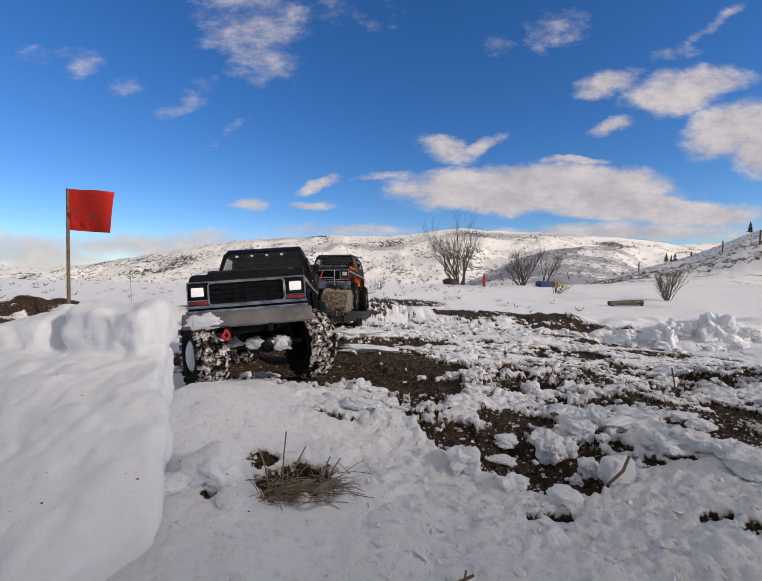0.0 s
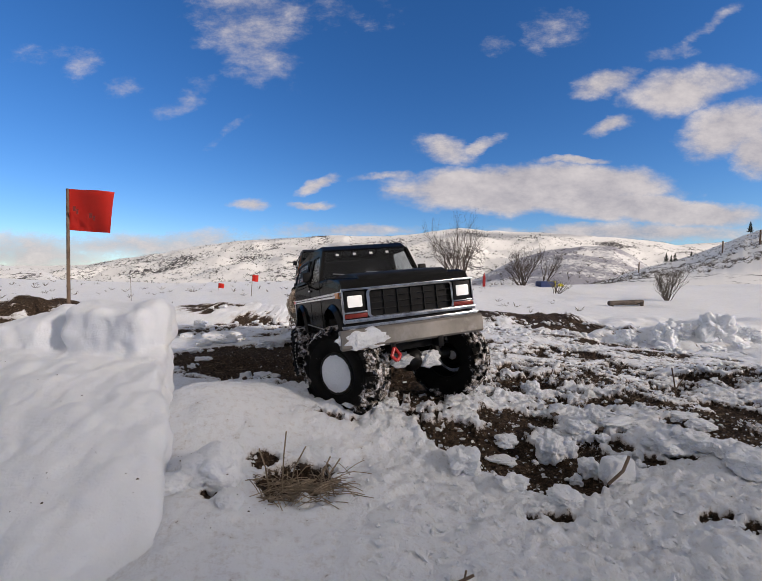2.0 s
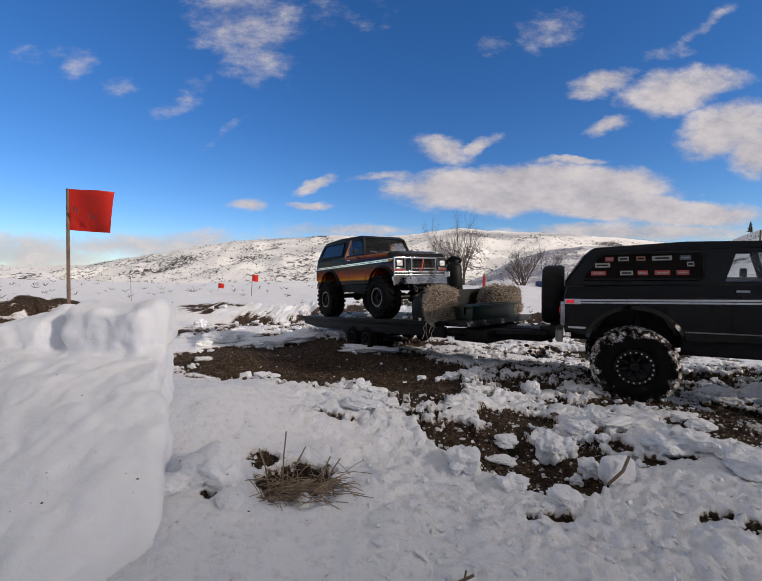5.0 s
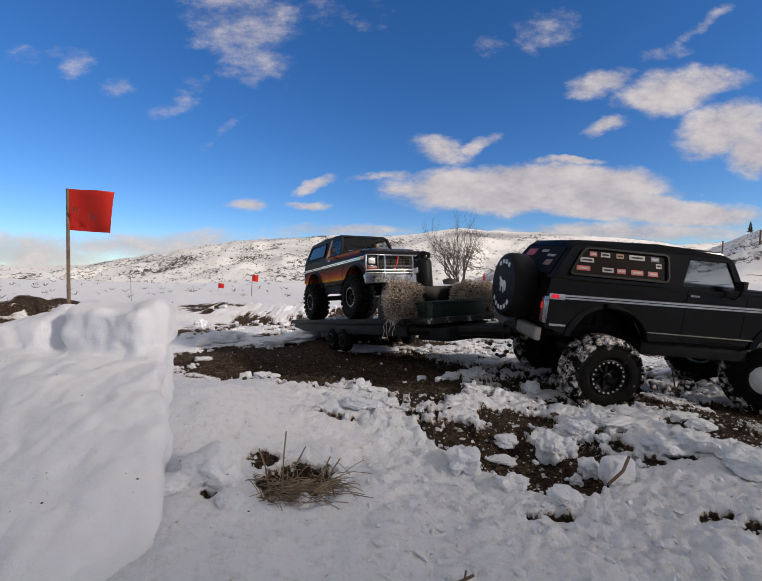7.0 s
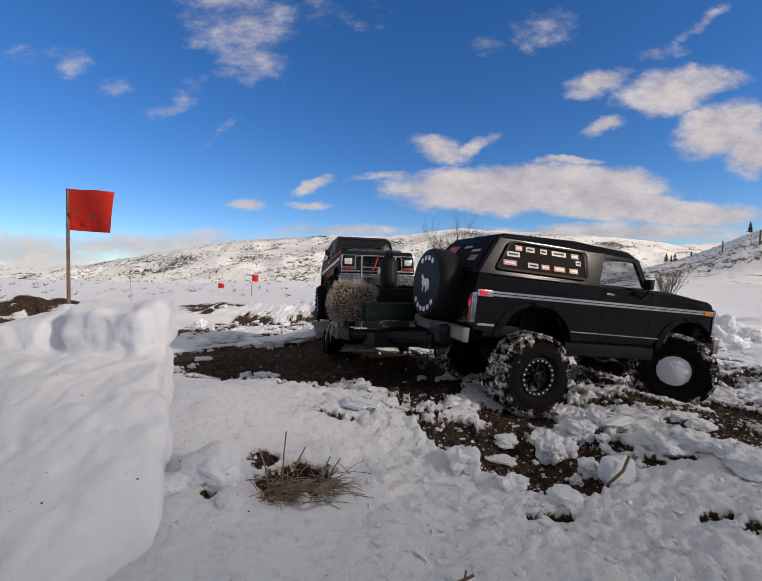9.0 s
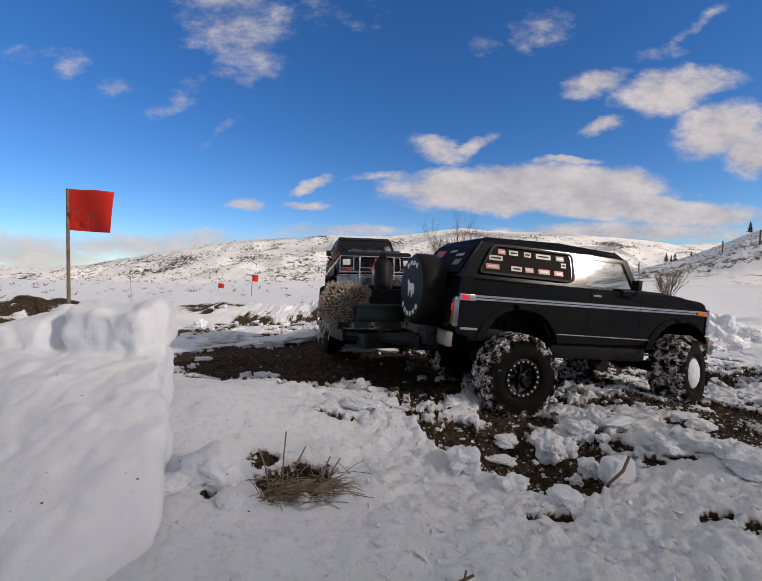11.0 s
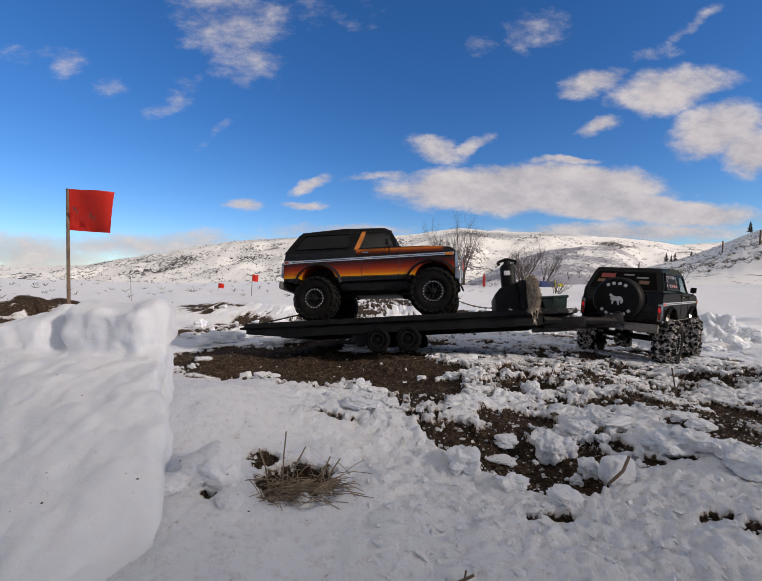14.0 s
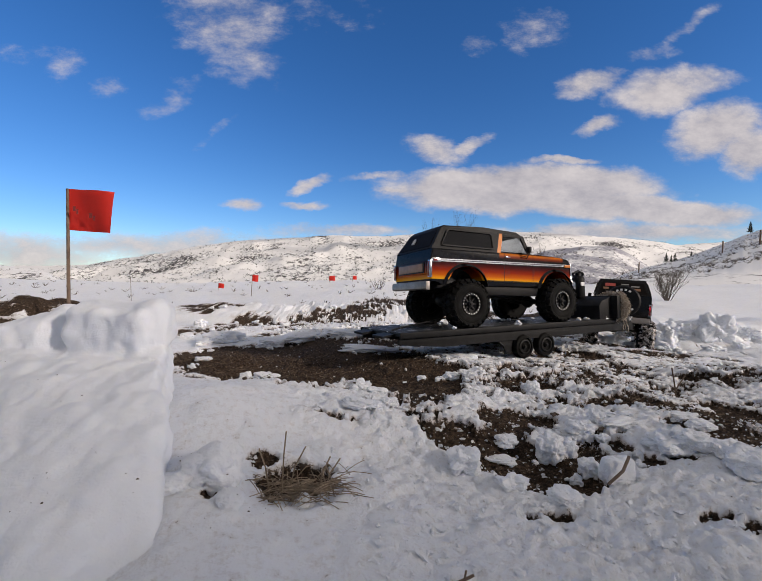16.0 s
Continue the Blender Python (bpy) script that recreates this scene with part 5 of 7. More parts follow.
def add_stickers(t):
    """Small coloured decals on the side and rear windows, words as plain bars."""
    rng = random.Random(4)
    rows_ = [(229, [(-184, 12, "red"), (-164, 15, "silver"), (-140, 12, "amber"), (-112, 26, "silver"), (-82, 14, "blue")]),
             (219, [(-194, 22, "white"), (-76, 9, "white")]),
             (206, [(-200, 22, "red"), (-160, 18, "silver"), (-138, 14, "red"), (-112, 20, "red"), (-86, 16, "red")])]
    for s in (-1, 1):
        for z, items in rows_:
            for x, w, c in items:
                bm = bmesh.new(); side_panel(bm, s, [(x - w / 2, z - 3.6), (x + w / 2, z - 3.6), (x + w / 2, z + 3.6), (x - w / 2, z + 3.6)], 0.3, 1.6)
                st = part("sticker", bm, M[DECAL[c]], t)
                bm = bmesh.new(); side_panel(bm, s, [(x - w * 0.36, z - 1.2), (x + w * 0.36, z - 1.2), (x + w * 0.36, z + 1.2), (x - w * 0.36, z + 1.2)], 0.2, 1.75)
                part("sticker_bar", bm, M["matte_black"] if c in ("white", "silver", "amber") else M["decal_grey"], st)
    for y, z, w, h, c in ((40, 226, 34, 12, "red"), (-8, 229, 24, 4, "silver"), (-40, 222, 26, 4, "white"), (-46, 210, 22, 9, "yellow"), (54, 212, 18, 8, "yellow")):
        bm = bmesh.new()
        f = lambda yy, zz: (-248.5 + (zz - 193) * 0.67 - 0.5, yy, zz)
        slab(bm, [f(y + w / 2, z - h / 2), f(y - w / 2, z - h / 2), f(y - w / 2, z + h / 2), f(y + w / 2, z + h / 2)], 0.6)
        part("sticker", bm, M[DECAL[c]], t)


black_truck, black_wheels = scale_truck("tow_truck", "black scale off-road truck with snow-caked mud tyres", M["black_paint"], M["matte_black"], M["black_paint"], M["black_paint"], M["caked_tyre"], True, True)
add_spare(black_truck)
add_screen_marks(black_truck)
add_stickers(black_truck)
bm = bmesh.new()
lump(bm, (0, 0, 0), 1, 1, 0.35, 5, 12)
for v in bm.verts:
    k = 1 + 0.16 * noise.noise(v.co * 2.5) + 0.05 * noise.noise(v.co * 7) + 0.02 * noise.noise(v.co * 17)
    v.co = Vector((230 + v.co.x * 5.5 * k, -65 + v.co.y * 34 * k, 108 + v.co.z * k * (12 - 3 * v.co.y) * (1 + 0.2 * noise.noise(Vector((v.co.y * 3, 5, 0))))))
part("snow_clump", bm, M["snow"], black_truck, "snow packed on the bumper")
for cy, cz, hw, hz, seed in ((6, 64, 27, 10, 3), (42, 58, 16, 13, 4), (-38, 66, 13, 8, 5)):
    bm = bmesh.new()
    lump(bm, (0, 0, 0), 1, 1, 0.35, 4, seed)
    for v in bm.verts:
        k = 1 + 0.25 * noise.noise(v.co * 2.2 + Vector((seed, 0, 0))) + 0.08 * noise.noise(v.co * 8)
        v.co = Vector((174 + v.co.x * 8 * k, cy + v.co.y * hw * k, cz + v.co.z * hz * k))
    part("snow_clump", bm, M["snow"], black_truck, "snow packed on the front axle")
sunset_truck, sunset_wheels = scale_truck("loaded_truck", "black and orange striped scale truck strapped on the trailer", M["sunset"], M["hood_paint"], M["matte_black"], M["matte_black"], M["rubber"], False, False, pillar=M["amber"])


# front guard and recovery strap of the loaded truck
bm = bmesh.new(); pipe(bm, [(236, -46, 112), (238, -46, 168), (238, 40, 168), (236, 40, 112)], 2.2); pipe(bm, [(238, -46, 140), (238, 40, 140)], 1.8)
part("brush_guard", bm, M["bright_trim"], sunset_truck, "chrome front guard")
bm = bmesh.new(); pipe(bm, [(240, -6, 165), (241, -12, 146), (240, -18, 134)], 1.8); part("recovery_strap", bm, M["red"], sunset_truck, "red recovery strap")


# ---- trailer (millimetres, origin under the loaded truck on the deck) ----
def make_trailer():
    t = thing("trailer", "black twin-axle scale flatbed trailer dusted with snow", "trailer")
    bm = bmesh.new(); box(bm, -346, 420, -112, 112, -10, -3, 1.5); part("deck_frame", bm, M["matte_black"], t)
    for k in range(9):
        bm = bmesh.new(); y = -100 + k * 25; box(bm, -344, 418, y - 11.8, y + 11.8, -3.2, -0.6, 0.6); part("deck_plank", bm, M["deck_plate"], t)
    for s in (-1, 1):
        bm = bmesh.new(); box(bm, -348, 425, s * 114 - 4, s * 114 + 4, -14, 0, 2); part("side_rail", bm, M["matte_black"], t)
        bm = bmesh.new(); prism(bm, [(-346, -14), (420, -14), (420, -38), (-230, -40), (-346, -28)], s * 104 - 5, s * 104 + 5, 1); part("frame_beam", bm, M["matte_black"], t)
        bm = bmesh.new(); tube(bm, (420, s * 96, -26), (606, s * 8, -30), 10, n=8); part("drawbar_arm", bm, M["matte_black"], t)
        bm = bmesh.new(); prism(bm, [(-64, -36), (-8, -36), (-14, -72), (-30, -74), (-40, -52)], s * 100 - 3, s * 100 + 3, 1); part("axle_plate", bm, M["matte_black"], t)
        bm = bmesh.new(); slab(bm, [(-348, s * 60 - 30, -4), (-378, s * 60 - 30, -8), (-378, s * 60 + 30, -8), (-348, s * 60 + 30, -4)][::-1], 5); part("ramp", bm, M["matte_black"], t)
    bm = bmesh.new(); box(bm, 430, 600, -22, 22, -44, -18, 3); part("drawbar", bm, M["matte_black"], t)
    bm = bmesh.new(); box(bm, 424, 520, -84, 84, -46, -20, 4); part("tongue_box", bm, M["matte_black"], t)
    bm = bmesh.new(); lump(bm, (524, 30, -24), 15, 0.7, 0.6, 4, 8); part("snow_bit", bm, M["snow"], t)
    bm = bmesh.new(); box(bm, 590, 628, -12, 12, -34, -12, 4); lump(bm, (620, 0, -14), 12, 0.8, 0.05, 2, 1); part("coupler", bm, M["gunmetal"], t)
    bm = bmesh.new()
    for k in range(9):
        a_ = k / 8
        p = Vector((560 + 60 * a_, -24, -40 - 34 * math.sin(math.pi * a_)))
        bmesh.ops.create_icosphere(bm, subdivisions=1, radius=4, matrix=Matrix.Translation(p) @ Matrix.Diagonal((1.5, 0.6, 0.9, 1)))
    part("safety_chain", bm, M["gunmetal"], t)
    bm = bmesh.new()
    lathe(bm, [(0, -11), (22, -11), (29, -10), (31, -6), (31, 6), (29, 10), (24, 11), (22, 8), (8, 6), (6, 9), (0, 9)], 48)
    for v in bm.verts:
        r_ = math.hypot(v.co.x, v.co.z)
        if r_ > 30.5:
            k = 1 + 0.035 * (1 if int(math.degrees(math.atan2(v.co.z, v.co.x)) // 15) % 2 else -0.3)
            v.co.x, v.co.z = v.co.x * k, v.co.z * k
    bmesh.ops.scale(bm, vec=(0.001,) * 3, verts=bm.verts)
    me = finish(bm, "trailer_wheel", M["rubber"])
    bm = bmesh.new(); lathe(bm, [(18, 9.5), (18.5, 11.5), (16, 11.8), (15, 10)], 24); lathe(bm, [(4, 9), (3.6, 13), (0, 13.4)], 10); bmesh.ops.scale(bm, vec=(0.001,) * 3, verts=bm.verts); ring = finish(bm, "hub", M["gunmetal"])
    ws = []
    for x in (22, 100):
        for s in (-1, 1):
            o = new("wheel", me); o.parent = t
            o.matrix_basis = Matrix.Translation((x / 1000, s * 0.104, -0.058)) @ pose(0, 0, 0, 0, 0, 0 if s > 0 else 180)
            h_ = new("hub", ring); h_.parent = o
            ws.append((o, x, s))
        bm = bmesh.new(); tube(bm, (x, -100, -58), (x, 100, -58), 4); part("axle", bm, M["gunmetal"], t)
    bm = bmesh.new(); pipe(bm, [(-160, -70, 30), (-320, -60, 6), (-340, -60, 2)], 2); part("tie_strap", bm, M["matte_black"], t)
    bm = bmesh.new()
    for k in range(16):
        a_ = k / 15
        p = Vector((232 + 110 * a_, -20, 40 - 22 * a_ - 8 * math.sin(math.pi * a_)))
        bmesh.ops.create_icosphere(bm, subdivisions=1, radius=3, matrix=Matrix.Translation(p) @ pose(0, 0, 0, 90 * (k % 2), 0, 0) @ Matrix.Diagonal((1.6, 1, 0.5, 1)))
    part("tie_chain", bm, M["dull_metal"], t)
    rng = random.Random(3)
    for k in range(22):
        bm = bmesh.new()
        x, y, r = rng.uniform(-290, 415), rng.choice((-112, -104, -90, -60, 40)) + rng.uniform(-4, 4), rng.uniform(2.5, 8)
        lump(bm, (x, y, 1 + r * 0.2), r, 0.6, 0.6, 3, k)
        part("snow_bit", bm, M["snow"], t)
    return t, ws


trailer, trailer_wheels = make_trailer()
LOAD = []          # things that ride on the trailer, with their place on it


def load(ob, m):
    LOAD.append((ob, m))
    return ob


load(sunset_truck, pose(0, 0, 0, 0, 2.2, 0))
for ob, x, s_ in sunset_wheels:
    ob.location.z += 0.0062 if x > 0 else -0.0056      # springs take up the tilt of the strapped body


def straw_tangle(bag, c, size, count, length, rng, flat=1.0, r=0.0006):
    for _ in range(count):
        d = Vector((rng.gauss(0, 1), rng.gauss(0, 1), rng.gauss(0, 1) * flat)).normalized()
        p = Vector(c) + Vector((rng.uniform(-1, 1) * size[0], rng.uniform(-1, 1) * size[1], rng.uniform(-1, 1) * size[2]))
        l_ = length * rng.uniform(0.4, 1)
        bag.tube(p - d * l_ / 2, p + d * l_ / 2 + Vector((0, 0, -0.1 * l_)), r * rng.uniform(0.7, 1.4), n=3)


def hay_bale(size, seed, m, label, hang=0):
    """Loose frosted straw: an uneven core with curled tips all over it and strands hanging down."""
    t = thing("hay_bale", label, "hay bale", "hay bales")
    rng = random.Random(seed)
    bm = bmesh.new()
    bmesh.ops.create_icosphere(bm, subdivisions=4, radius=1)
    skin = []
    for v in bm.verts:
        d = v.co.normalized()
        k = (abs(d.x) ** 4 + abs(d.y) ** 4 + abs(d.z) ** 4) ** -0.25
        p = Vector((d.x * size[0], d.y * size[1], d.z * size[2])) * k
        q = p * 40 + Vector((seed, 0, 0))
        p += Vector((d.x * 0.45, d.y, d.z)) * 0.010 * (noise.noise(q) + 0.5 * noise.noise(q * 2.3))
        v.co = p * 0.92 + Vector((0, 0, size[2]))
        skin.append((p + Vector((0, 0, size[2])), d.copy()))
    part("core", bm, M["shaded_straw_core"], t, scale=1)
    bag = Bag()
    for _ in range(6000):
        p, d = skin[rng.randrange(len(skin))]
        e = (d * rng.uniform(0.0, 0.9) + Vector((rng.gauss(0, 1), rng.gauss(0, 1), rng.gauss(0, 0.8)))).normalized()
        l_ = rng.uniform(0.004, 0.009)
        mid_ = p + e * l_ * 0.5 + d * rng.uniform(0, 0.003)
        end = mid_ + (e + Vector((rng.gauss(0, 0.8), rng.gauss(0, 0.8), rng.gauss(0, 0.8)))).normalized() * l_ * 0.5
        r = rng.uniform(0.0004, 0.0008)
        bag.tube(p - e * l_ * 0.2, mid_, r, r, 3)
        bag.tube(mid_, end, r, r * 0.7, 3)
    for _ in range(hang):
        p = Vector((rng.gauss(0, size[0] * 0.5), -size[1] * rng.uniform(0.7, 1.05), size[2] * rng.uniform(0.1, 0.5)))
        for _ in range(5):
            q = p + Vector((rng.gauss(0, 0.004), rng.gauss(-0.001, 0.002), -rng.uniform(0.003, 0.010)))
            bag.tube(p, q, 0.0009, 0.0008, 3)
            p = q
    tagged(new("straw", bag.mesh("straw", M["straw_pale"], False)), kind="stuff").parent = t
    load(t, m)
    return t


# core colour darkened to paint the shade in the gaps between stalks
M["shaded_straw_core"] = grainy("shaded_straw_core", (0.03, 0.02, 0.012), (0.16, 0.115, 0.075), 150, (0.8, 0.95), 0, 0.8, 300)
M["straw_pale"] = stalk_material("straw_pale", (0.14, 0.085, 0.05), (0.92, 0.84, 0.72))
hay_bale((0.012, 0.043, 0.038), 1, pose(0.398, -0.096, -0.006, 0, 0, 3), "frosted straw bale with loose stalks on the trailer front", 6)
hay_bale((0.035, 0.045, 0.034), 2, pose(0.420, 0.085, 0.0, 0, 0, 0), "smaller straw bale behind the green crate")


def tote():
    t = thing("storage_crate", "dark green plastic crate with a ribbed lid", "crate")
    bm = bmesh.new(); prism(bm, [(-24, 0), (-28, 26), (28, 26), (24, 0)], -70, 70, 2); part("tub", bm, M["green"], t)
    bm = bmesh.new(); box(bm, -31, 31, -73, 73, 26, 32, 2)
    for k in range(7):
        box(bm, -26, 26, -62 + k * 19, -54 + k * 19, 31.5, 33.5, 0.8)
    part("lid", bm, M["green"], t)
    bm = bmesh.new(); box(bm, -6, 6, -75, -71, 14, 28, 1); part("latch", bm, M["green"], t)
    load(t, pose(0.456, -0.016, 0.0))
    bm = bmesh.new(); box(bm, 424, 500, -98, 98, -12, -0.5, 1.5); part("front_deck", bm, M["deck_plate"], trailer)


def toolbox():
    t = thing("cargo_box", "black cargo box across the trailer front", "box")
    bm = bmesh.new(); box(bm, -8, 8, -134, 108, 0, 68, 3); part("headboard", bm, M["matte_black"], t)
    bm = bmesh.new(); prism(bm, [(-62, 0), (-62, 40), (-50, 54), (-8, 66), (-8, 0)], -116, 18, 2); part("side_box", bm, M["matte_black"], t)
    bm = bmesh.new(); box(bm, -40, -9, 20, 104, 0, 50, 3); part("side_box", bm, M["matte_black"], t)
    load(t, pose(0.378, 0, 0.0))


def canister():
    t = thing("winch_post", "black canister with a handle on a post", "canister")
    bm = bmesh.new(); lathe(bm, [(0, -42), (17, -41), (19, -37), (19, 22), (16, 28), (9, 32), (8, 40), (0, 41)], 20)
    bmesh.ops.transform(bm, matrix=pose(0, 0, 42, 90, 0, 0), verts=bm.verts); part("can", bm, M["matte_black"], t)
    bm = bmesh.new(); pipe(bm, [(-20, 0, 72), (-24, 0, 80), (0, 0, 88), (24, 0, 80), (20, 0, 72)], 4); part("handle", bm, M["matte_black"], t)
    bm = bmesh.new(); box(bm, -12, 4, -21, -18, 40, 52, 1); part("label_patch", bm, M["white"], t)
    load(t, pose(0.362, -0.012, 0.061))


tote()
toolbox()
canister()


# ---- flags ----
def flag(name_label, x, y, z, tall, w, h_, turn, lean=0.0, seed=0, thick=0.0035):
    t = thing("marker_flag", name_label, "flag", "course marker flags", m=pose(x, y, z, 0, lean, turn))
    bm = bmesh.new()
    tube(bm, (0, 0, -0.05), (0, 0, tall), thick, thick * 0.85, 8)
    part("pole", bm, M["wood"], t, scale=1)
    bm = bmesh.new()
    n = 14
    top = []
    for i in range(n + 1):
        for j in range(n + 1):
            u, v = i / n, j / n
            top.append(bm.verts.new((u * w, 0.012 * w / 0.1 * math.sin(u * 5 + v * 1.5 + seed) * u, tall - h_ + v * h_ - 0.06 * h_ * u - 0.03 * h_ * u * math.sin(6 * v))))
    for i in range(n):
        for j in range(n):
            a_ = i * (n + 1) + j
            bm.faces.new((top[a_], top[a_ + n + 1], top[a_ + n + 2], top[a_ + 1]))
    bmesh.ops.solidify(bm, geom=bm.faces[:], thickness=0.0012)
    cloth = part("cloth", bm, M["red_flag"], t, "faded red cloth", scale=1)
    return t, cloth


f1, cl = flag("red cloth marker flag on a rough wooden stake", -0.81, 1.0, 0.135, 0.285, 0.118, 0.105, 0, 1.5, 0, 0.0042)
# worn marks on the cloth
for (u, v, w_) in ((0.026, 0.052, 0.006), (0.034, 0.046, 0.005), (0.066, 0.036, 0.008), (0.076, 0.030, 0.005)):
    bm = bmesh.new(); box(bm, u, u + w_, -0.0155, -0.0150, 0.285 - 0.105 + v - 0.006, 0.285 - 0.105 + v + 0.006)
    part("worn_mark", bm, M["dark_red"], cl, scale=1)
for x, y, tall, w_, h_, turn, lean in ((-1.71, 5.08, 0.30, 0.075, 0.085, 10, 4), (-2.62, 6.2, 0.14, 0.085, 0.075, 0, 6), (-1.07, 8.0, 0.16, 0.12, 0.10, 0, 0), (-0.60, 8.2, 0.15, 0.09, 0.08, 20, 0)):
    flag("small red marker flag on a thin stake in the snow", x, y, level(x, y) - 0.02, tall, w_, h_, turn, lean, 2, 0.004)
bm = bmesh.new(); tube(bm, (0, 0, -0.05), (0, 0, 0.26), 0.003, 0.0025, 6)
solid("stake", bm, M["wood"], "thin bare stake in the snow", "stake", pose(-2.85, 4.4, level(-2.85, 4.4)))


# ---- dry plants ----
def bare_shrub(name, label, x, y, z, tall, stems, seed, spread=0.5, lean=(0, 0), thick=0.02, mat_=None, depth=4, category="shrub"):
    rng = random.Random(seed)
    bag = Bag()

    def grow(p, d, l_, r, k):
        n = 3
        for _ in range(n):
            q = p + d * (l_ / n)
            bag.tube(p, q, r, r * 0.82, 5 if r > 0.006 else 3)
            p, r = q, r * 0.82
            d = (d + Vector((rng.gauss(0, 0.12), rng.gauss(0, 0.12), rng.gauss(0.04, 0.1)))).normalized()
            if k > 0 and rng.random() < 0.85:
                side = (d + Vector((rng.gauss(0, spread), rng.gauss(0, spread), rng.uniform(0, 0.5)))).normalized()
                grow(p, side, l_ * rng.uniform(0.45, 0.75), r * 0.7, k - 1)
        if k > 0:
            for _ in range(2):
                grow(p, (d + Vector((rng.gauss(0, spread * 0.6), rng.gauss(0, spread * 0.6), 0.15))).normalized(), l_ * 0.6, r * 0.75, k - 1)

    for _ in range(stems):
        d = Vector((rng.gauss(lean[0], spread), rng.gauss(lean[1], spread), 1)).normalized()
        grow(Vector((rng.gauss(0, 0.04) * tall, rng.gauss(0, 0.04) * tall, -0.02)), d, tall * rng.uniform(0.40, 0.62), thick * rng.uniform(0.6, 1.0), depth - 1)
    ob = new(name, bag.mesh(name, mat_ or M["bark"], False))
    ob.matrix_basis = pose(x, y, z)
    return tagged(ob, label, category)


bare_shrub("bare_tree", "leafless grey-brown tree with many upright stems", 2.02, 9.8, level(2.02, 9.8) - 0.03, 1.50, 10, 3, 0.55, (-0.35, 0), 0.028, depth=4, category="tree")
bare_shrub("shrub", "leafless dark shrub in the snow", 3.05, 8.3, level(3.05, 8.3) - 0.03, 0.72, 14, 5, 0.5, (0, 0), 0.016)
bare_shrub("shrub", "leafless dark shrub in the snow", 3.72, 8.8, level(3.72, 8.8) - 0.03, 0.78, 6, 6, 0.25, (0.35, 0), 0.014)
bare_shrub("shrub", "low grey sagebrush in the snow", 3.85, 5.2, level(3.85, 5.2) - 0.03, 0.42, 14, 7, 0.35, (0, 0), 0.008, M["sage"])
bare_shrub("shrub", "low grey sagebrush in the snow", 3.0, 6.6, level(3.0, 6.6) - 0.03, 0.35, 10, 8, 0.6, (0, 0), 0.008, M["sage"], 3)
bare_shrub("shrub", "low brown brush poking through snow", -0.05, 6.2, level(-0.05, 6.2) - 0.03, 0.25, 8, 9, 0.6, (0, 0), 0.005, M["sage"], 3)
bare_shrub("shrub", "low brown brush poking through snow", 0.9, 5.0, level(0.9, 5.0) - 0.03, 0.14, 8, 10, 0.9, (0, 0), 0.004, M["sage"], 3)


M["stalk"] = stalk_material("stalk", (0.05, 0.034, 0.022), (0.44, 0.34, 0.24))


def grass_tuft():
    rng = random.Random(8)
    z = level(-0.078, 0.338)
    t = thing("grass_tuft", "dry flattened grass tuft in a melted hollow", "grass", m=pose(-0.074, 0.338, z + 0.0005))

    def rooted(px, py, up):
        return Vector((px, py, max(-0.004, min(0.014, level(-0.074 + px, 0.338 + py) - z)) + up))

    for k in range(230):
        bm = bmesh.new()
        a_ = rng.uniform(0, 2 * math.pi)
        p = rooted(rng.gauss(0.004, 0.019), rng.gauss(0.004, 0.010), rng.uniform(0.002, 0.011))
        d = Vector((math.cos(a_), 0.6 * math.sin(a_), rng.uniform(0.0, 0.32))).normalized()
        l_ = rng.uniform(0.012, 0.036)
        for _ in range(4):
            q = p + d * l_ / 4
            tube(bm, p, q, 0.00045, 0.00035, 4)
            p, d = q, (d + Vector((0, 0, -0.10))).normalized()
        part("stalk", bm, M["stalk"], t, scale=1)
    for k in range(22):
        bm = bmesh.new()
        a_ = rng.gauss(0.35, 0.5) + (math.pi if rng.random() < 0.3 else 0)
        p = rooted(rng.gauss(-0.002, 0.014), rng.gauss(0.002, 0.008), 0.004)
        d = Vector((math.cos(a_), math.sin(a_), rng.uniform(0.05, 0.45))).normalized()
        q = p + d * rng.uniform(0.02, 0.04)
        tube(bm, p, q, 0.0006, 0.0005, 4); tube(bm, q, q + (d + Vector((rng.gauss(0, 0.3), 0, rng.uniform(-0.9, 0.2)))) * 0.014, 0.0005, 0.0003, 4)
        part("stalk", bm, M["stalk"], t, scale=1)
    for dx, dz, lx in ((-0.024, 0.054, -0.010), (-0.016, 0.071, 0.004), (-0.013, 0.056, 0.016), (0.014, 0.046, 0.012), (0.018, 0.044, 0.016), (0.034, 0.036, -0.008)):
        bm = bmesh.new(); pipe(bm, [(dx, 0, -0.005), (dx + lx * 0.6, 0.003, dz * 0.6), (dx + lx * 1.2, 0.004, dz * 0.92)], 0.0007, 5); part("stalk", bm, M["stalk"], t, scale=1)


grass_tuft()


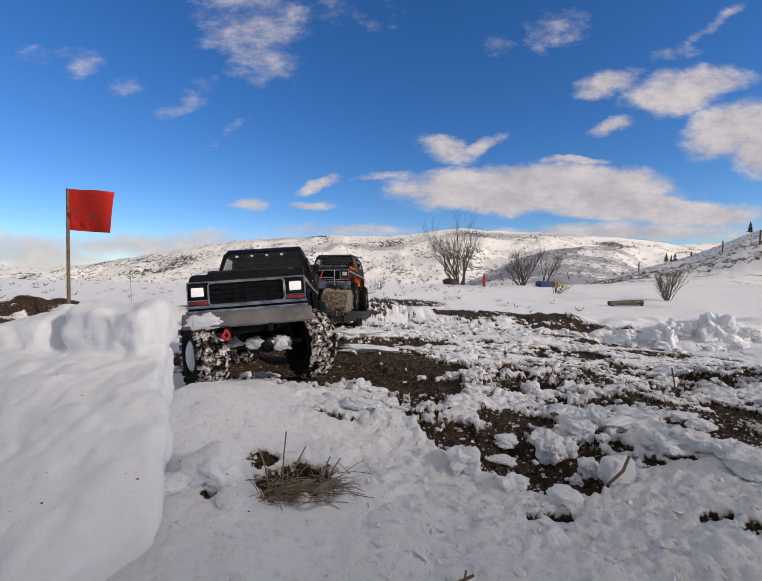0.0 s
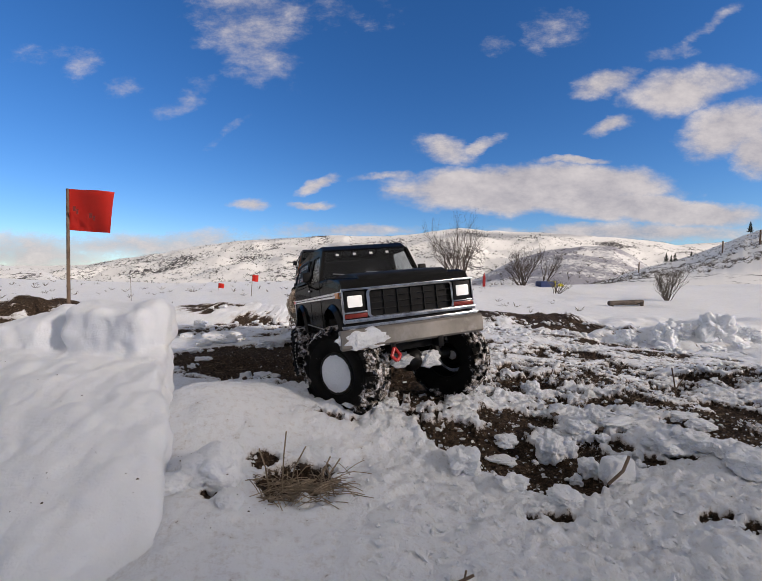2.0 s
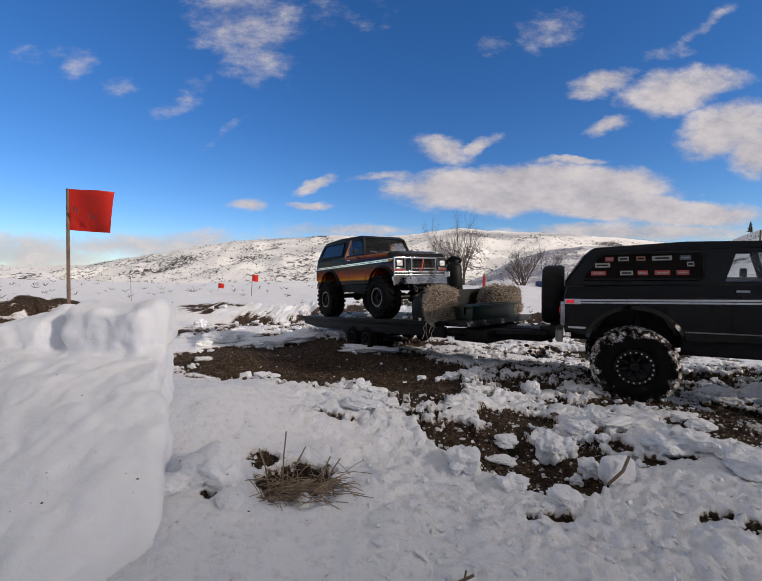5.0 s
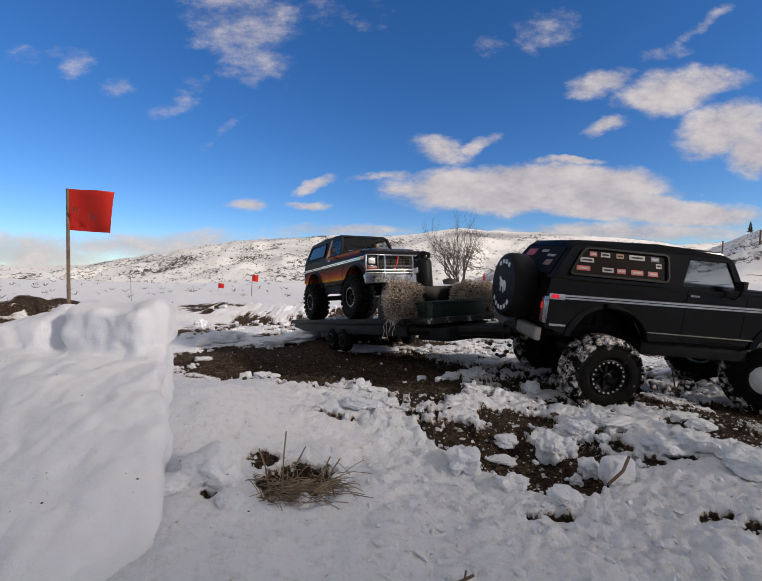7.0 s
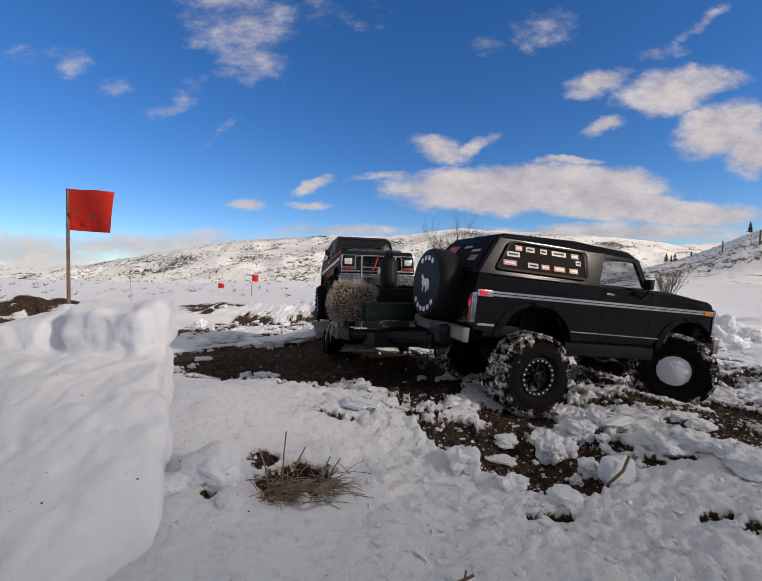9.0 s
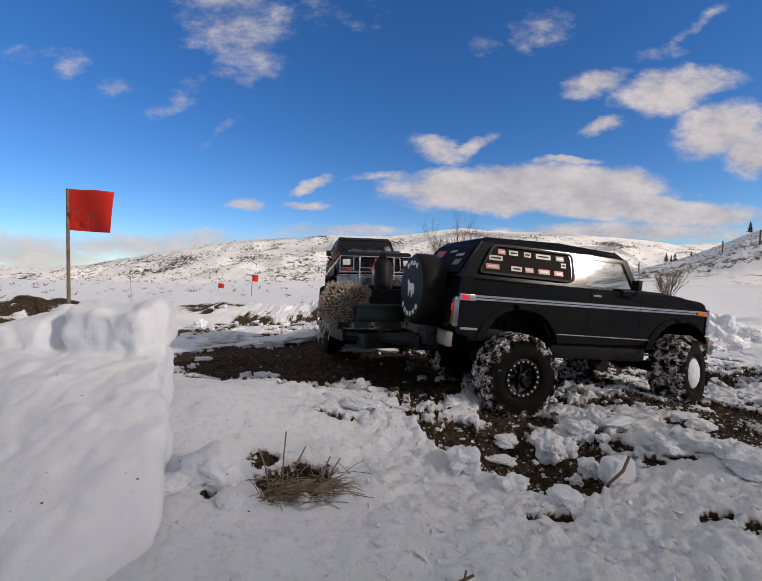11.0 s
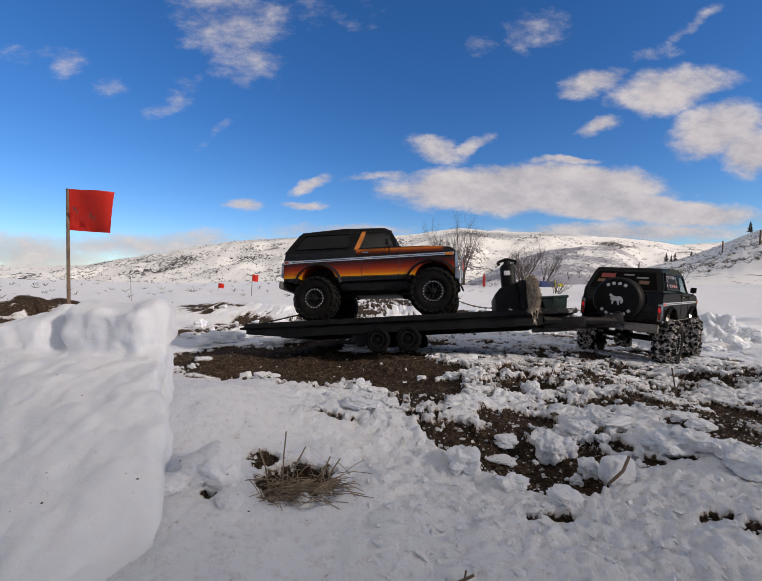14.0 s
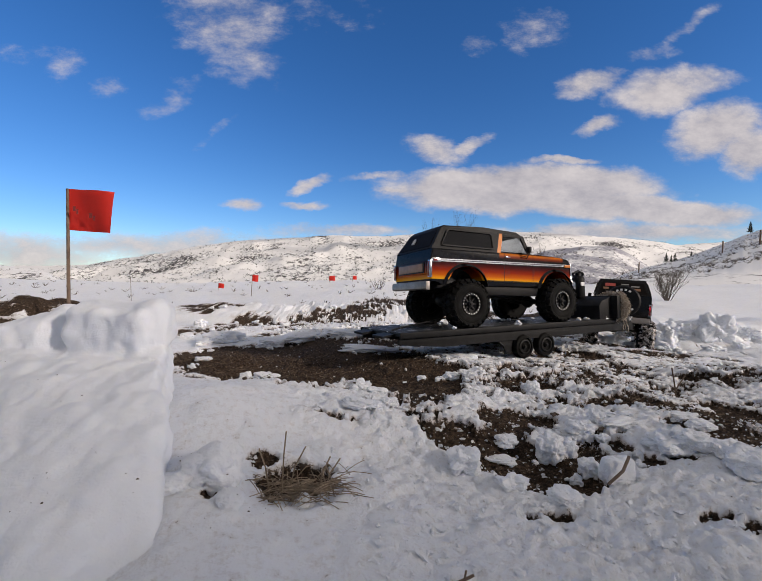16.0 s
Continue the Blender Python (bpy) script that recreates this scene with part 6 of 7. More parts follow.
# ---- loose snow and clutter ----
def scatter(name, label, count, area, size, mat_, seed, sub=1, pick=0.8, squash=0.8, power=3.0):
    rng, nr = random.Random(seed), np.random.RandomState(seed)
    x, y = nr.uniform(area[0], area[1], count * 4), nr.uniform(area[2], area[3], count * 4)
    soil = soil_at(x, y)
    z = height_at(x, y, soil)
    keep = np.where((soil > 0.05) & (soil < 0.97) | (nr.rand(len(x)) > pick))[0][:count]
    bag = Bag()
    for i in keep:
        r = size[0] + (size[1] - size[0]) * rng.random() ** power
        bag.lump((x[i], y[i], z[i] + r * 0.25), r, squash * rng.uniform(0.5, 1.1), 0.9, 2 if r > 0.004 else 1, rng, True)
    return tagged(new(name, bag.mesh(name, mat_, False)), label, "snow", kind="stuff")


scatter("snow_crumbs", "loose snow crumbs strewn over the mud", 3600, (-0.3, 1.05, 0.3, 1.2), (0.0010, 0.006), M["dirty_snow"], 3, pick=0.99)
scatter("snow_crumbs", "loose snow clods on the churned track", 900, (-0.8, 1.9, 1.2, 2.6), (0.003, 0.014), M["dirty_snow"], 5)
scatter("snow_crumbs", "fine crumbs of broken snow on the near crust", 3200, (-0.02, 0.62, 0.22, 0.60), (0.0008, 0.0042), M["snow"], 9, pick=0.0, power=4.0)
scatter("soil_clods", "dark soil crumbs on the track", 900, (-0.4, 0.9, 0.3, 1.1), (0.0015, 0.006), M["soil"], 7, pick=1.0)


def snow_block(x, y, z, size, turn=0.0, square=3.0, rough=0.25, seed=1, sub=4, label="broken chunk of packed snow", name="snow_chunk", mat_=None, group="snow chunks"):
    """A clod of packed snow: a rounded block with broken, crumbling faces."""
    bm = bmesh.new()
    bmesh.ops.create_icosphere(bm, subdivisions=sub, radius=1)
    o = Vector((seed * 7.3, seed * 3.1, seed * 1.7))
    for v in bm.verts:
        d = v.co.normalized()
        k = (abs(d.x) ** square + abs(d.y) ** square + abs(d.z) ** square) ** (-1 / square)
        k *= 1 + rough * (noise.noise(d * 1.6 + o) + 0.5 * noise.noise(d * 3.4 + o) + 0.22 * noise.noise(d * 7.5 + o) + 0.09 * noise.noise(d * 16 + o) + 0.04 * noise.noise(d * 33 + o))
        v.co = Vector((d.x * size[0], d.y * size[1], d.z * size[2])) * k
    ob = tagged(new(name, finish(bm, name, mat_ or M["snow"])), label, "snow chunk", group)
    ob.matrix_basis = pose(x, y, z, 0, 0, turn)
    return ob


def snow_bank():
    """The ploughed bank beside the camera: a sloping face under upright slabs, one packed mass."""
    bm = bmesh.new()
    prof = [(0.10, -0.08), (0.18, -0.016), (0.26, 0.020), (0.335, 0.070), (0.388, 0.108), (0.46, 0.116), (0.515, 0.106), (0.545, -0.08)]
    high = [(0.06, -0.08), (0.12, -0.014), (0.20, 0.022), (0.29, 0.066), (0.388, 0.108), (0.46, 0.116), (0.515, 0.106), (0.545, -0.08)]
    rings = [[bm.verts.new((-0.042 - 0.446 * y - (0.012 if z > 0.09 else 0.0), y, z)) for y, z in prof],
             [bm.verts.new((-0.125 - 0.446 * y, y, z)) for y, z in high],
             [bm.verts.new((-1.15, y + 0.06, z - 0.01)) for y, z in high]]
    bm.faces.new(rings[0])
    bm.faces.new(list(reversed(rings[-1])))
    for one, two in zip(rings, rings[1:]):
        for i in range(len(prof)):
            j = (i + 1) % len(prof)
            bm.faces.new((one[j], one[i], two[i], two[j]))
    for c, half, turn in (((-0.312, 0.462, 0.137), (0.050, 0.034, 0.028), (4, 3, -5)), ((-0.276, 0.468, 0.140), (0.020, 0.026, 0.026), (0, -8, 8)), ((-0.335, 0.465, 0.146), (0.022, 0.024, 0.020), (8, 6, 20)),
                          ((-0.423, 0.470, 0.126), (0.036, 0.034, 0.024), (0, -6, 10)), ((-0.392, 0.478, 0.138), (0.016, 0.026, 0.022), (0, 8, 20)),
                          ((-0.462, 0.468, 0.112), (0.026, 0.030, 0.020), (0, -18, 0))):
        box(bm, -half[0], half[0], -half[1], half[1], -half[2], half[2], 0.013, Matrix.Translation(c) @ pose(0, 0, 0, *turn), 3)
    ob = solid("snow_bank", bm, M["packed_snow"], "ploughed bank of packed snow topped with upright slabs", "snow bank")
    rm = ob.modifiers.new("pack", "REMESH")
    rm.mode, rm.voxel_size, rm.use_smooth_shade = "VOXEL", 0.0035, True
    sm = ob.modifiers.new("soften", "SMOOTH")
    sm.factor, sm.iterations = 0.5, 7
    for nm, size_, strength in (("swell", 0.11, 0.024), ("clots", 0.034, 0.014), ("crust", 0.010, 0.0034)):
        tx = bpy.data.textures.new(nm, "CLOUDS")
        tx.noise_scale, tx.noise_depth = size_, 3
        dm = ob.modifiers.new(nm, "DISPLACE")
        dm.texture, dm.strength, dm.mid_level = tx, strength, 0.5
    return ob


snow_bank()
# shoved blocks beside the far track
for k, (x, y, sx, sz) in enumerate(((1.44, 1.66, 0.066, 0.070), (1.25, 1.70, 0.060, 0.055), (1.34, 1.74, 0.080, 0.050), (1.20, 1.62, 0.04, 0.03), (1.53, 1.74, 0.06, 0.05), (1.33, 1.54, 0.035, 0.020), (1.44, 1.54, 0.030, 0.018), (1.62, 1.70, 0.06, 0.04), (1.12, 1.76, 0.05, 0.035))):
    snow_block(x, y, level(x, y) + sz * 0.25, (sx, sx * 0.8, sz), 35 * k, 2.6, 0.42, 20 + k, 6 if sx > 0.05 else 5, "lump of shoved snow beside the track", "snow_chunk")
# clods round the grass hollow
for k, (x, y, sx, sz, sq) in enumerate(((-0.146, 0.330, 0.023, 0.019, 2.6), (-0.170, 0.314, 0.014, 0.009, 2.6), (-0.066, 0.322, 0.006, 0.007, 2.4), (-0.120, 0.300, 0.012, 0.006, 2.4))):
    snow_block(x, y, level(x, y) + sz * 0.3, (sx, sx * 0.8, sz), 40 * k + 10, sq, 0.26, 40 + k, 5)
# clods on the bare soil in front, and along the track behind: x, y, half width, half height
CHUNKS_FRONT = [
    (0.198, 0.447, 0.014, 0.015),
    (0.221, 0.456, 0.012, 0.012),
    (0.253, 0.481, 0.014, 0.011),
    (0.281, 0.498, 0.009, 0.009),
    (0.229, 0.416, 0.010, 0.010),
    (0.212, 0.410, 0.006, 0.007),
    (0.240, 0.406, 0.004, 0.005),
    (0.290, 0.427, 0.005, 0.007),
    (0.281, 0.411, 0.005, 0.005),
    (0.325, 0.431, 0.022, 0.011),
    (0.343, 0.419, 0.016, 0.009),
    (0.351, 0.414, 0.006, 0.007),
    (0.358, 0.404, 0.011, 0.007),
    (0.270, 0.462, 0.007, 0.005),
    (0.308, 0.490, 0.028, 0.005),
    (0.393, 0.502, 0.021, 0.006),
    (0.153, 0.466, 0.013, 0.006),
    (0.139, 0.441, 0.016, 0.004),
    (0.397, 0.472, 0.015, 0.006),
    (0.363, 0.374, 0.019, 0.011),
    (0.365, 0.393, 0.013, 0.006),
    (0.131, 0.374, 0.014, 0.008),
    (0.090, 0.411, 0.016, 0.014),
    (0.171, 0.353, 0.014, 0.006),
]

CHUNKS_TRACK = [
    (-0.036, 0.650, 0.017, 0.013),
    (-0.007, 0.618, 0.016, 0.008),
    (-0.239, 0.785, 0.022, 0.012),
    (-0.294, 0.834, 0.012, 0.013),
    (-0.118, 0.645, 0.012, 0.007),
    (0.011, 0.518, 0.012, 0.007),
    (-0.031, 0.492, 0.020, 0.006),
    (-0.009, 0.503, 0.012, 0.006),
    (-0.578, 1.387, 0.060, 0.021),
    (-0.526, 1.422, 0.022, 0.014),
    (-0.600, 1.300, 0.026, 0.013),
    (-0.997, 2.126, 0.032, 0.022),
    (-0.767, 1.519, 0.023, 0.012),
    (-0.082, 1.328, 0.101, 0.013),
    (-0.272, 1.349, 0.058, 0.015),
    (-0.379, 1.335, 0.041, 0.015),
    (-0.034, 1.103, 0.084, 0.011),
    (0.080, 0.750, 0.009, 0.006),
    (0.113, 0.733, 0.009, 0.006),
    (0.195, 0.927, 0.035, 0.012),
    (0.138, 0.746, 0.015, 0.008),
    (0.261, 0.659, 0.012, 0.012),
    (-0.447, 0.967, 0.022, 0.006),
    (-0.595, 1.206, 0.028, 0.008),
]
for k, (x, y, sx, sz) in enumerate(CHUNKS_FRONT + CHUNKS_TRACK):
    snow_block(x, y, level(x, y) + sz * 0.45, (sx, min(sx, sz * 2.2) * 0.9, sz), 9 * (k % 5) - 18, 2.8, 0.42, 60 + k, 5 if sx > 0.010 else 4)
# flat broken slab that the twig leans on
snow_block(0.243, 0.390, level(0.243, 0.390) + 0.009, (0.017, 0.008, 0.013), 12, 6.0, 0.16, 31, 5, "flat broken piece of packed snow with a clean face")

# ragged clods that line the edges of the ruts, and those of the windrow behind
def clod_field(count, area, size, seed, label, want):
    rng, nr = random.Random(seed), np.random.RandomState(seed)
    x, y = nr.uniform(area[0], area[1], count * 6), nr.uniform(area[2], area[3], count * 6)
    soil = soil_at(x, y)
    z = height_at(x, y, soil)
    keep = np.where((soil > want[0]) & (soil < want[1]))[0][:count]
    bag = Bag()
    for i in keep:
        r = size[0] + (size[1] - size[0]) * rng.random() ** 2.5
        for _ in range(rng.randrange(2, 5)):
            q = r * rng.uniform(0.45, 1.0)
            bag.lump((x[i] + rng.gauss(0, r * 0.6), y[i] + rng.gauss(0, r * 0.6), z[i] + q * rng.uniform(0.0, 0.5)), q, rng.uniform(0.5, 0.9), 0.95, 2, rng, True)
    tagged(new("snow_clods", bag.mesh("snow_clods", M["snow"])), label, "snow", kind="stuff")


clod_field(260, (-0.35, 0.75, 0.30, 0.75), (0.0015, 0.006), 61, "crusty snow clods along the ruts", (0.08, 0.6))
clod_field(300, (-0.7, 1.5, 0.75, 1.5), (0.003, 0.010), 62, "crusty snow clods along the ruts", (0.05, 0.6))
clod_field(320, (-1.2, 2.2, 1.5, 2.8), (0.005, 0.020), 63, "crusty snow clods along the far ruts", (0.02, 0.6))

# straw litter on the bare soil
def litter(count, area, seed):
    rng, nr = random.Random(seed), np.random.RandomState(seed)
    x, y = nr.uniform(area[0], area[1], count * 5), nr.uniform(area[2], area[3], count * 5)
    soil = soil_at(x, y)
    z = height_at(x, y, soil)
    bag = Bag()
    for i in np.where(soil > 0.55)[0][:count]:
        a_, l_ = rng.uniform(0, math.pi), rng.uniform(0.003, 0.013) * (1 + 0.8 * (y[i] > 0.6))
        d = Vector((math.cos(a_), math.sin(a_) * 0.7, rng.gauss(0.05, 0.16)))
        p = Vector((x[i], y[i], z[i] + 0.0035))
        bag.tube(p - d * l_ / 2, p + d * l_ / 2, rng.uniform(0.0003, 0.0006), 0.0003, 3)
    tagged(new("straw_litter", bag.mesh("straw_litter", M["litter"], False)), "dry straw bits trodden into the mud", "straw", kind="stuff")


M["litter"] = stalk_material("litter", (0.03, 0.02, 0.013), (0.30, 0.22, 0.15))
litter(700, (-0.1, 0.75, 0.33, 0.62), 71)
litter(1300, (-0.75, 0.5, 0.6, 1.6), 72)
bm = bmesh.new(); pipe(bm, [(-0.012, 0.0, 0.0), (0.004, 0, 0.012), (0.012, 0, 0.026)], 0.0016, 6)
solid("twig", bm, M["wood"], "broken dark twig leaning on a snow chunk", "twig", pose(0.236, 0.372, level(0.236, 0.372) + 0.004, -14, 0, 0))
bm = bmesh.new(); tube(bm, (-0.014, 0, -0.004), (0.006, 0, 0.006), 0.0013, 0.0009, 6); tube(bm, (0.0, 0, 0.003), (0.001, 0, 0.009), 0.0007, n=4)
solid("twig", bm, M["wood"], "small dark twig in the snow", "twig", pose(0.053, 0.237, level(0.053, 0.237) + 0.003))
bm = bmesh.new(); pipe(bm, [(0, 0, -0.01), (-0.006, 0, 0.03), (-0.012, 0, 0.06)], 0.0012, 5); pipe(bm, [(-0.004, 0, 0.02), (0.012, 0, 0.045)], 0.001, 5)
solid("twig", bm, M["wood"], "thin upright twig in the snow", "twig", pose(0.538, 0.692, level(0.538, 0.692)))

# grit blown on to the bank
rng = random.Random(5)
bag = Bag()
layer = bpy.context.view_layer.depsgraph
layer.update()
for _ in range(34):
    cx, cy = rng.uniform(-0.42, -0.05), rng.uniform(0.20, 0.40)
    for _ in range(rng.randrange(1, 4)):
        x, y, r = cx + rng.gauss(0, 0.004), cy + rng.gauss(0, 0.004), 0.0008 * rng.random() ** 2 + 0.0003
        met, place, *_ = scene.ray_cast(layer, (x, y, 0.5), (0, 0, -1))
        if met:
            bag.lump((x, y, place.z + r * 0.3), r, 0.7, 0.8, 1, rng, True)
tagged(new("grit", bag.mesh("grit", M["soil"], False)), "dark grit sprinkled on the snow bank", "grit", kind="stuff")

# brush, posts and trees on the slopes
def slope_brush(hill, count, size, lo, hi, seed, name, label, mat_):
    grid_ = HILLS[hill]
    rng, bag = random.Random(seed), Bag()
    for _ in range(count):
        i, j = int(rng.uniform(lo, hi) * grid_.shape[0]), rng.randrange(1, grid_.shape[1] - 1)
        p = Vector(grid_[i, j])
        s_ = size * rng.uniform(0.4, 1.3)
        for _ in range(rng.randrange(7, 13)):
            d = Vector((rng.gauss(0, 0.6), rng.gauss(0, 0.6), rng.uniform(0.25, 1.0)))
            q = p + d * s_ * 0.5
            bag.tube(p, q, s_ * 0.035, s_ * 0.02, 3)
            for _ in range(2):
                e = d + Vector((rng.gauss(0, 0.5), rng.gauss(0, 0.5), rng.uniform(0, 0.5)))
                bag.tube(q, q + e * s_ * 0.35, s_ * 0.022, s_ * 0.012, 3)
    return tagged(new(name, bag.mesh(name, mat_, False)), label, "brush", kind="stuff")


slope_brush("backdrop_slope", 1300, 0.15, 0.22, 0.78, 1, "slope_brush", "sparse grey sagebrush over the snowy hillside", M["sage"])
slope_brush("backdrop_rise", 140, 0.10, 0.15, 0.78, 2, "rise_stubble", "dark stubble poking through the snow of the rise", M["sage"])
slope_brush("backdrop_hill", 240, 0.8, 0.02, 0.74, 3, "hill_brush", "dark brush along the foot of the round hill", M["sage"])
slope_brush("backdrop_ridge", 1500, 5.0, 0.05, 0.80, 4, "ridge_trees", "scattered dark trees on the far ridge", M["needles"])


def field_stubble(count, seed):
    rng, bag = random.Random(seed), Bag()
    for _ in range(count):
        x, y = rng.uniform(-7.0, 2.5), rng.uniform(3.6, 9.0)
        z, s_ = level(x, y), rng.uniform(0.02, 0.06)
        for _ in range(6):
            d = Vector((rng.gauss(0, 0.7), rng.gauss(0, 0.7), rng.uniform(0.3, 1.0)))
            bag.tube((x, y, z - 0.005), Vector((x, y, z)) + d * s_, s_ * 0.06, s_ * 0.03, 3)
    return tagged(new("field_stubble", bag.mesh("field_stubble", M["sage"], False)), "dry stubble poking through the snowfield", "stubble", kind="stuff")


field_stubble(170, 6)


def conifer(x, y, z, tall, seed):
    rng, bag = random.Random(seed), Bag()
    t = thing("conifer", "dark conifer on the snowy skyline", "tree", "conifers", m=pose(x, y, z))
    bag.tube((0, 0, -0.2), (0, 0, tall), tall * 0.022, tall * 0.004, 6)
    tagged(new("trunk", bag.mesh("trunk", M["bark"]))).parent = t
    crown = Bag()
    for k in range(260):
        u = rng.random()
        a_ = rng.uniform(0, 2 * math.pi)
        r = tall * 0.26 * (1 - u) ** 0.8 * rng.uniform(0.3, 1.1) + 0.02 * tall
        c_ = Vector((math.cos(a_) * r, math.sin(a_) * r, tall * (0.12 + 0.88 * u)))
        crown.tube((c_.x * 0.2, c_.y * 0.2, c_.z + 0.03 * tall), c_, tall * 0.018, tall * 0.004, 3)
    tagged(new("crown", crown.mesh("crown", M["needles"], False))).parent = t


def on_hill(hill, side, depth):
    grid_ = HILLS[hill]
    i = int(depth * (grid_.shape[0] - 1) / 1.25)
    j = int(np.argmin(np.abs(grid_[i, :, 0] / grid_[i, :, 1] - side)))
    return grid_[i, j]


for side, depth, tall in ((0.951, 1.0, 1.9), (0.735, 0.97, 1.5), (0.748, 0.97, 1.1), (0.760, 0.97, 1.3), (0.800, 0.98, 0.8)):
    p = on_hill("backdrop_slope", side, depth)
    conifer(float(p[0]), float(p[1]), float(p[2]) - 0.1, tall, int(side * 1000))
for side, depth, tall in ((0.880, 0.62, 0.95), (0.977, 0.55, 0.9), (0.665, 0.70, 0.9)):
    p = on_hill("backdrop_slope", side, depth)
    bm = bmesh.new(); tube(bm, (0, 0, -0.2), (0.02, 0, tall), 0.05, 0.045, 8)
    solid("fence_post", bm, M["wood"], "weathered wooden post on the hillside", "post", pose(*[float(q) for q in p]), "fence posts")

# distant clutter by the shrubs
t = thing("tarp_crate", "blue covered crate with yellow straps", "crate", m=pose(3.50, 8.2, level(3.50, 8.2) - 0.01))
bm = bmesh.new(); box(bm, -0.17, 0.17, -0.15, 0.15, -0.05, 0.12, 0.03); part("cover", bm, M["blue"], t, scale=1)
bm = bmesh.new(); box(bm, 0.11, 0.14, -0.156, 0.156, -0.05, 0.127); part("strap", bm, M["yellow"], t, scale=1)
bm = bmesh.new(); lump(bm, (0.26, -0.1, 0.03), 0.06, 0.8, 0.5, 2, 3); part("rope_coil", bm, M["yellow"], t, scale=1)
bm = bmesh.new(); lump(bm, (0, 0, 0.05), 0.16, 0.7, 0.3, 3, 9)
solid("boulder", bm, M["grey_board"], "pale boulder half buried in snow", "rock", pose(1.68, 9.4, level(1.68, 9.4) - 0.01))
bm = bmesh.new(); box(bm, -0.03, 0.03, -0.02, 0.02, 0, 0.26, 0.01); tube(bm, (0, 0, 0.26), (0.01, 0, 0.34), 0.02, 0.004, 8)
solid("marker_post", bm, M["red"], "short red marker post beyond the snow", "post", pose(2.32, 8.7, level(2.32, 8.7) - 0.01))
bm = bmesh.new(); tube(bm, (-0.22, 0, 0.04), (0.22, 0.05, 0.05), 0.03, 0.03, 8); tube(bm, (-0.18, 0, 0.0), (-0.18, 0, 0.05), 0.02, n=6); tube(bm, (0.18, 0, 0.0), (0.18, 0, 0.05), 0.02, n=6)
solid("log", bm, M["bark"], "dark log lying on the snow", "log", pose(3.0, 4.7, level(3.0, 4.7)))


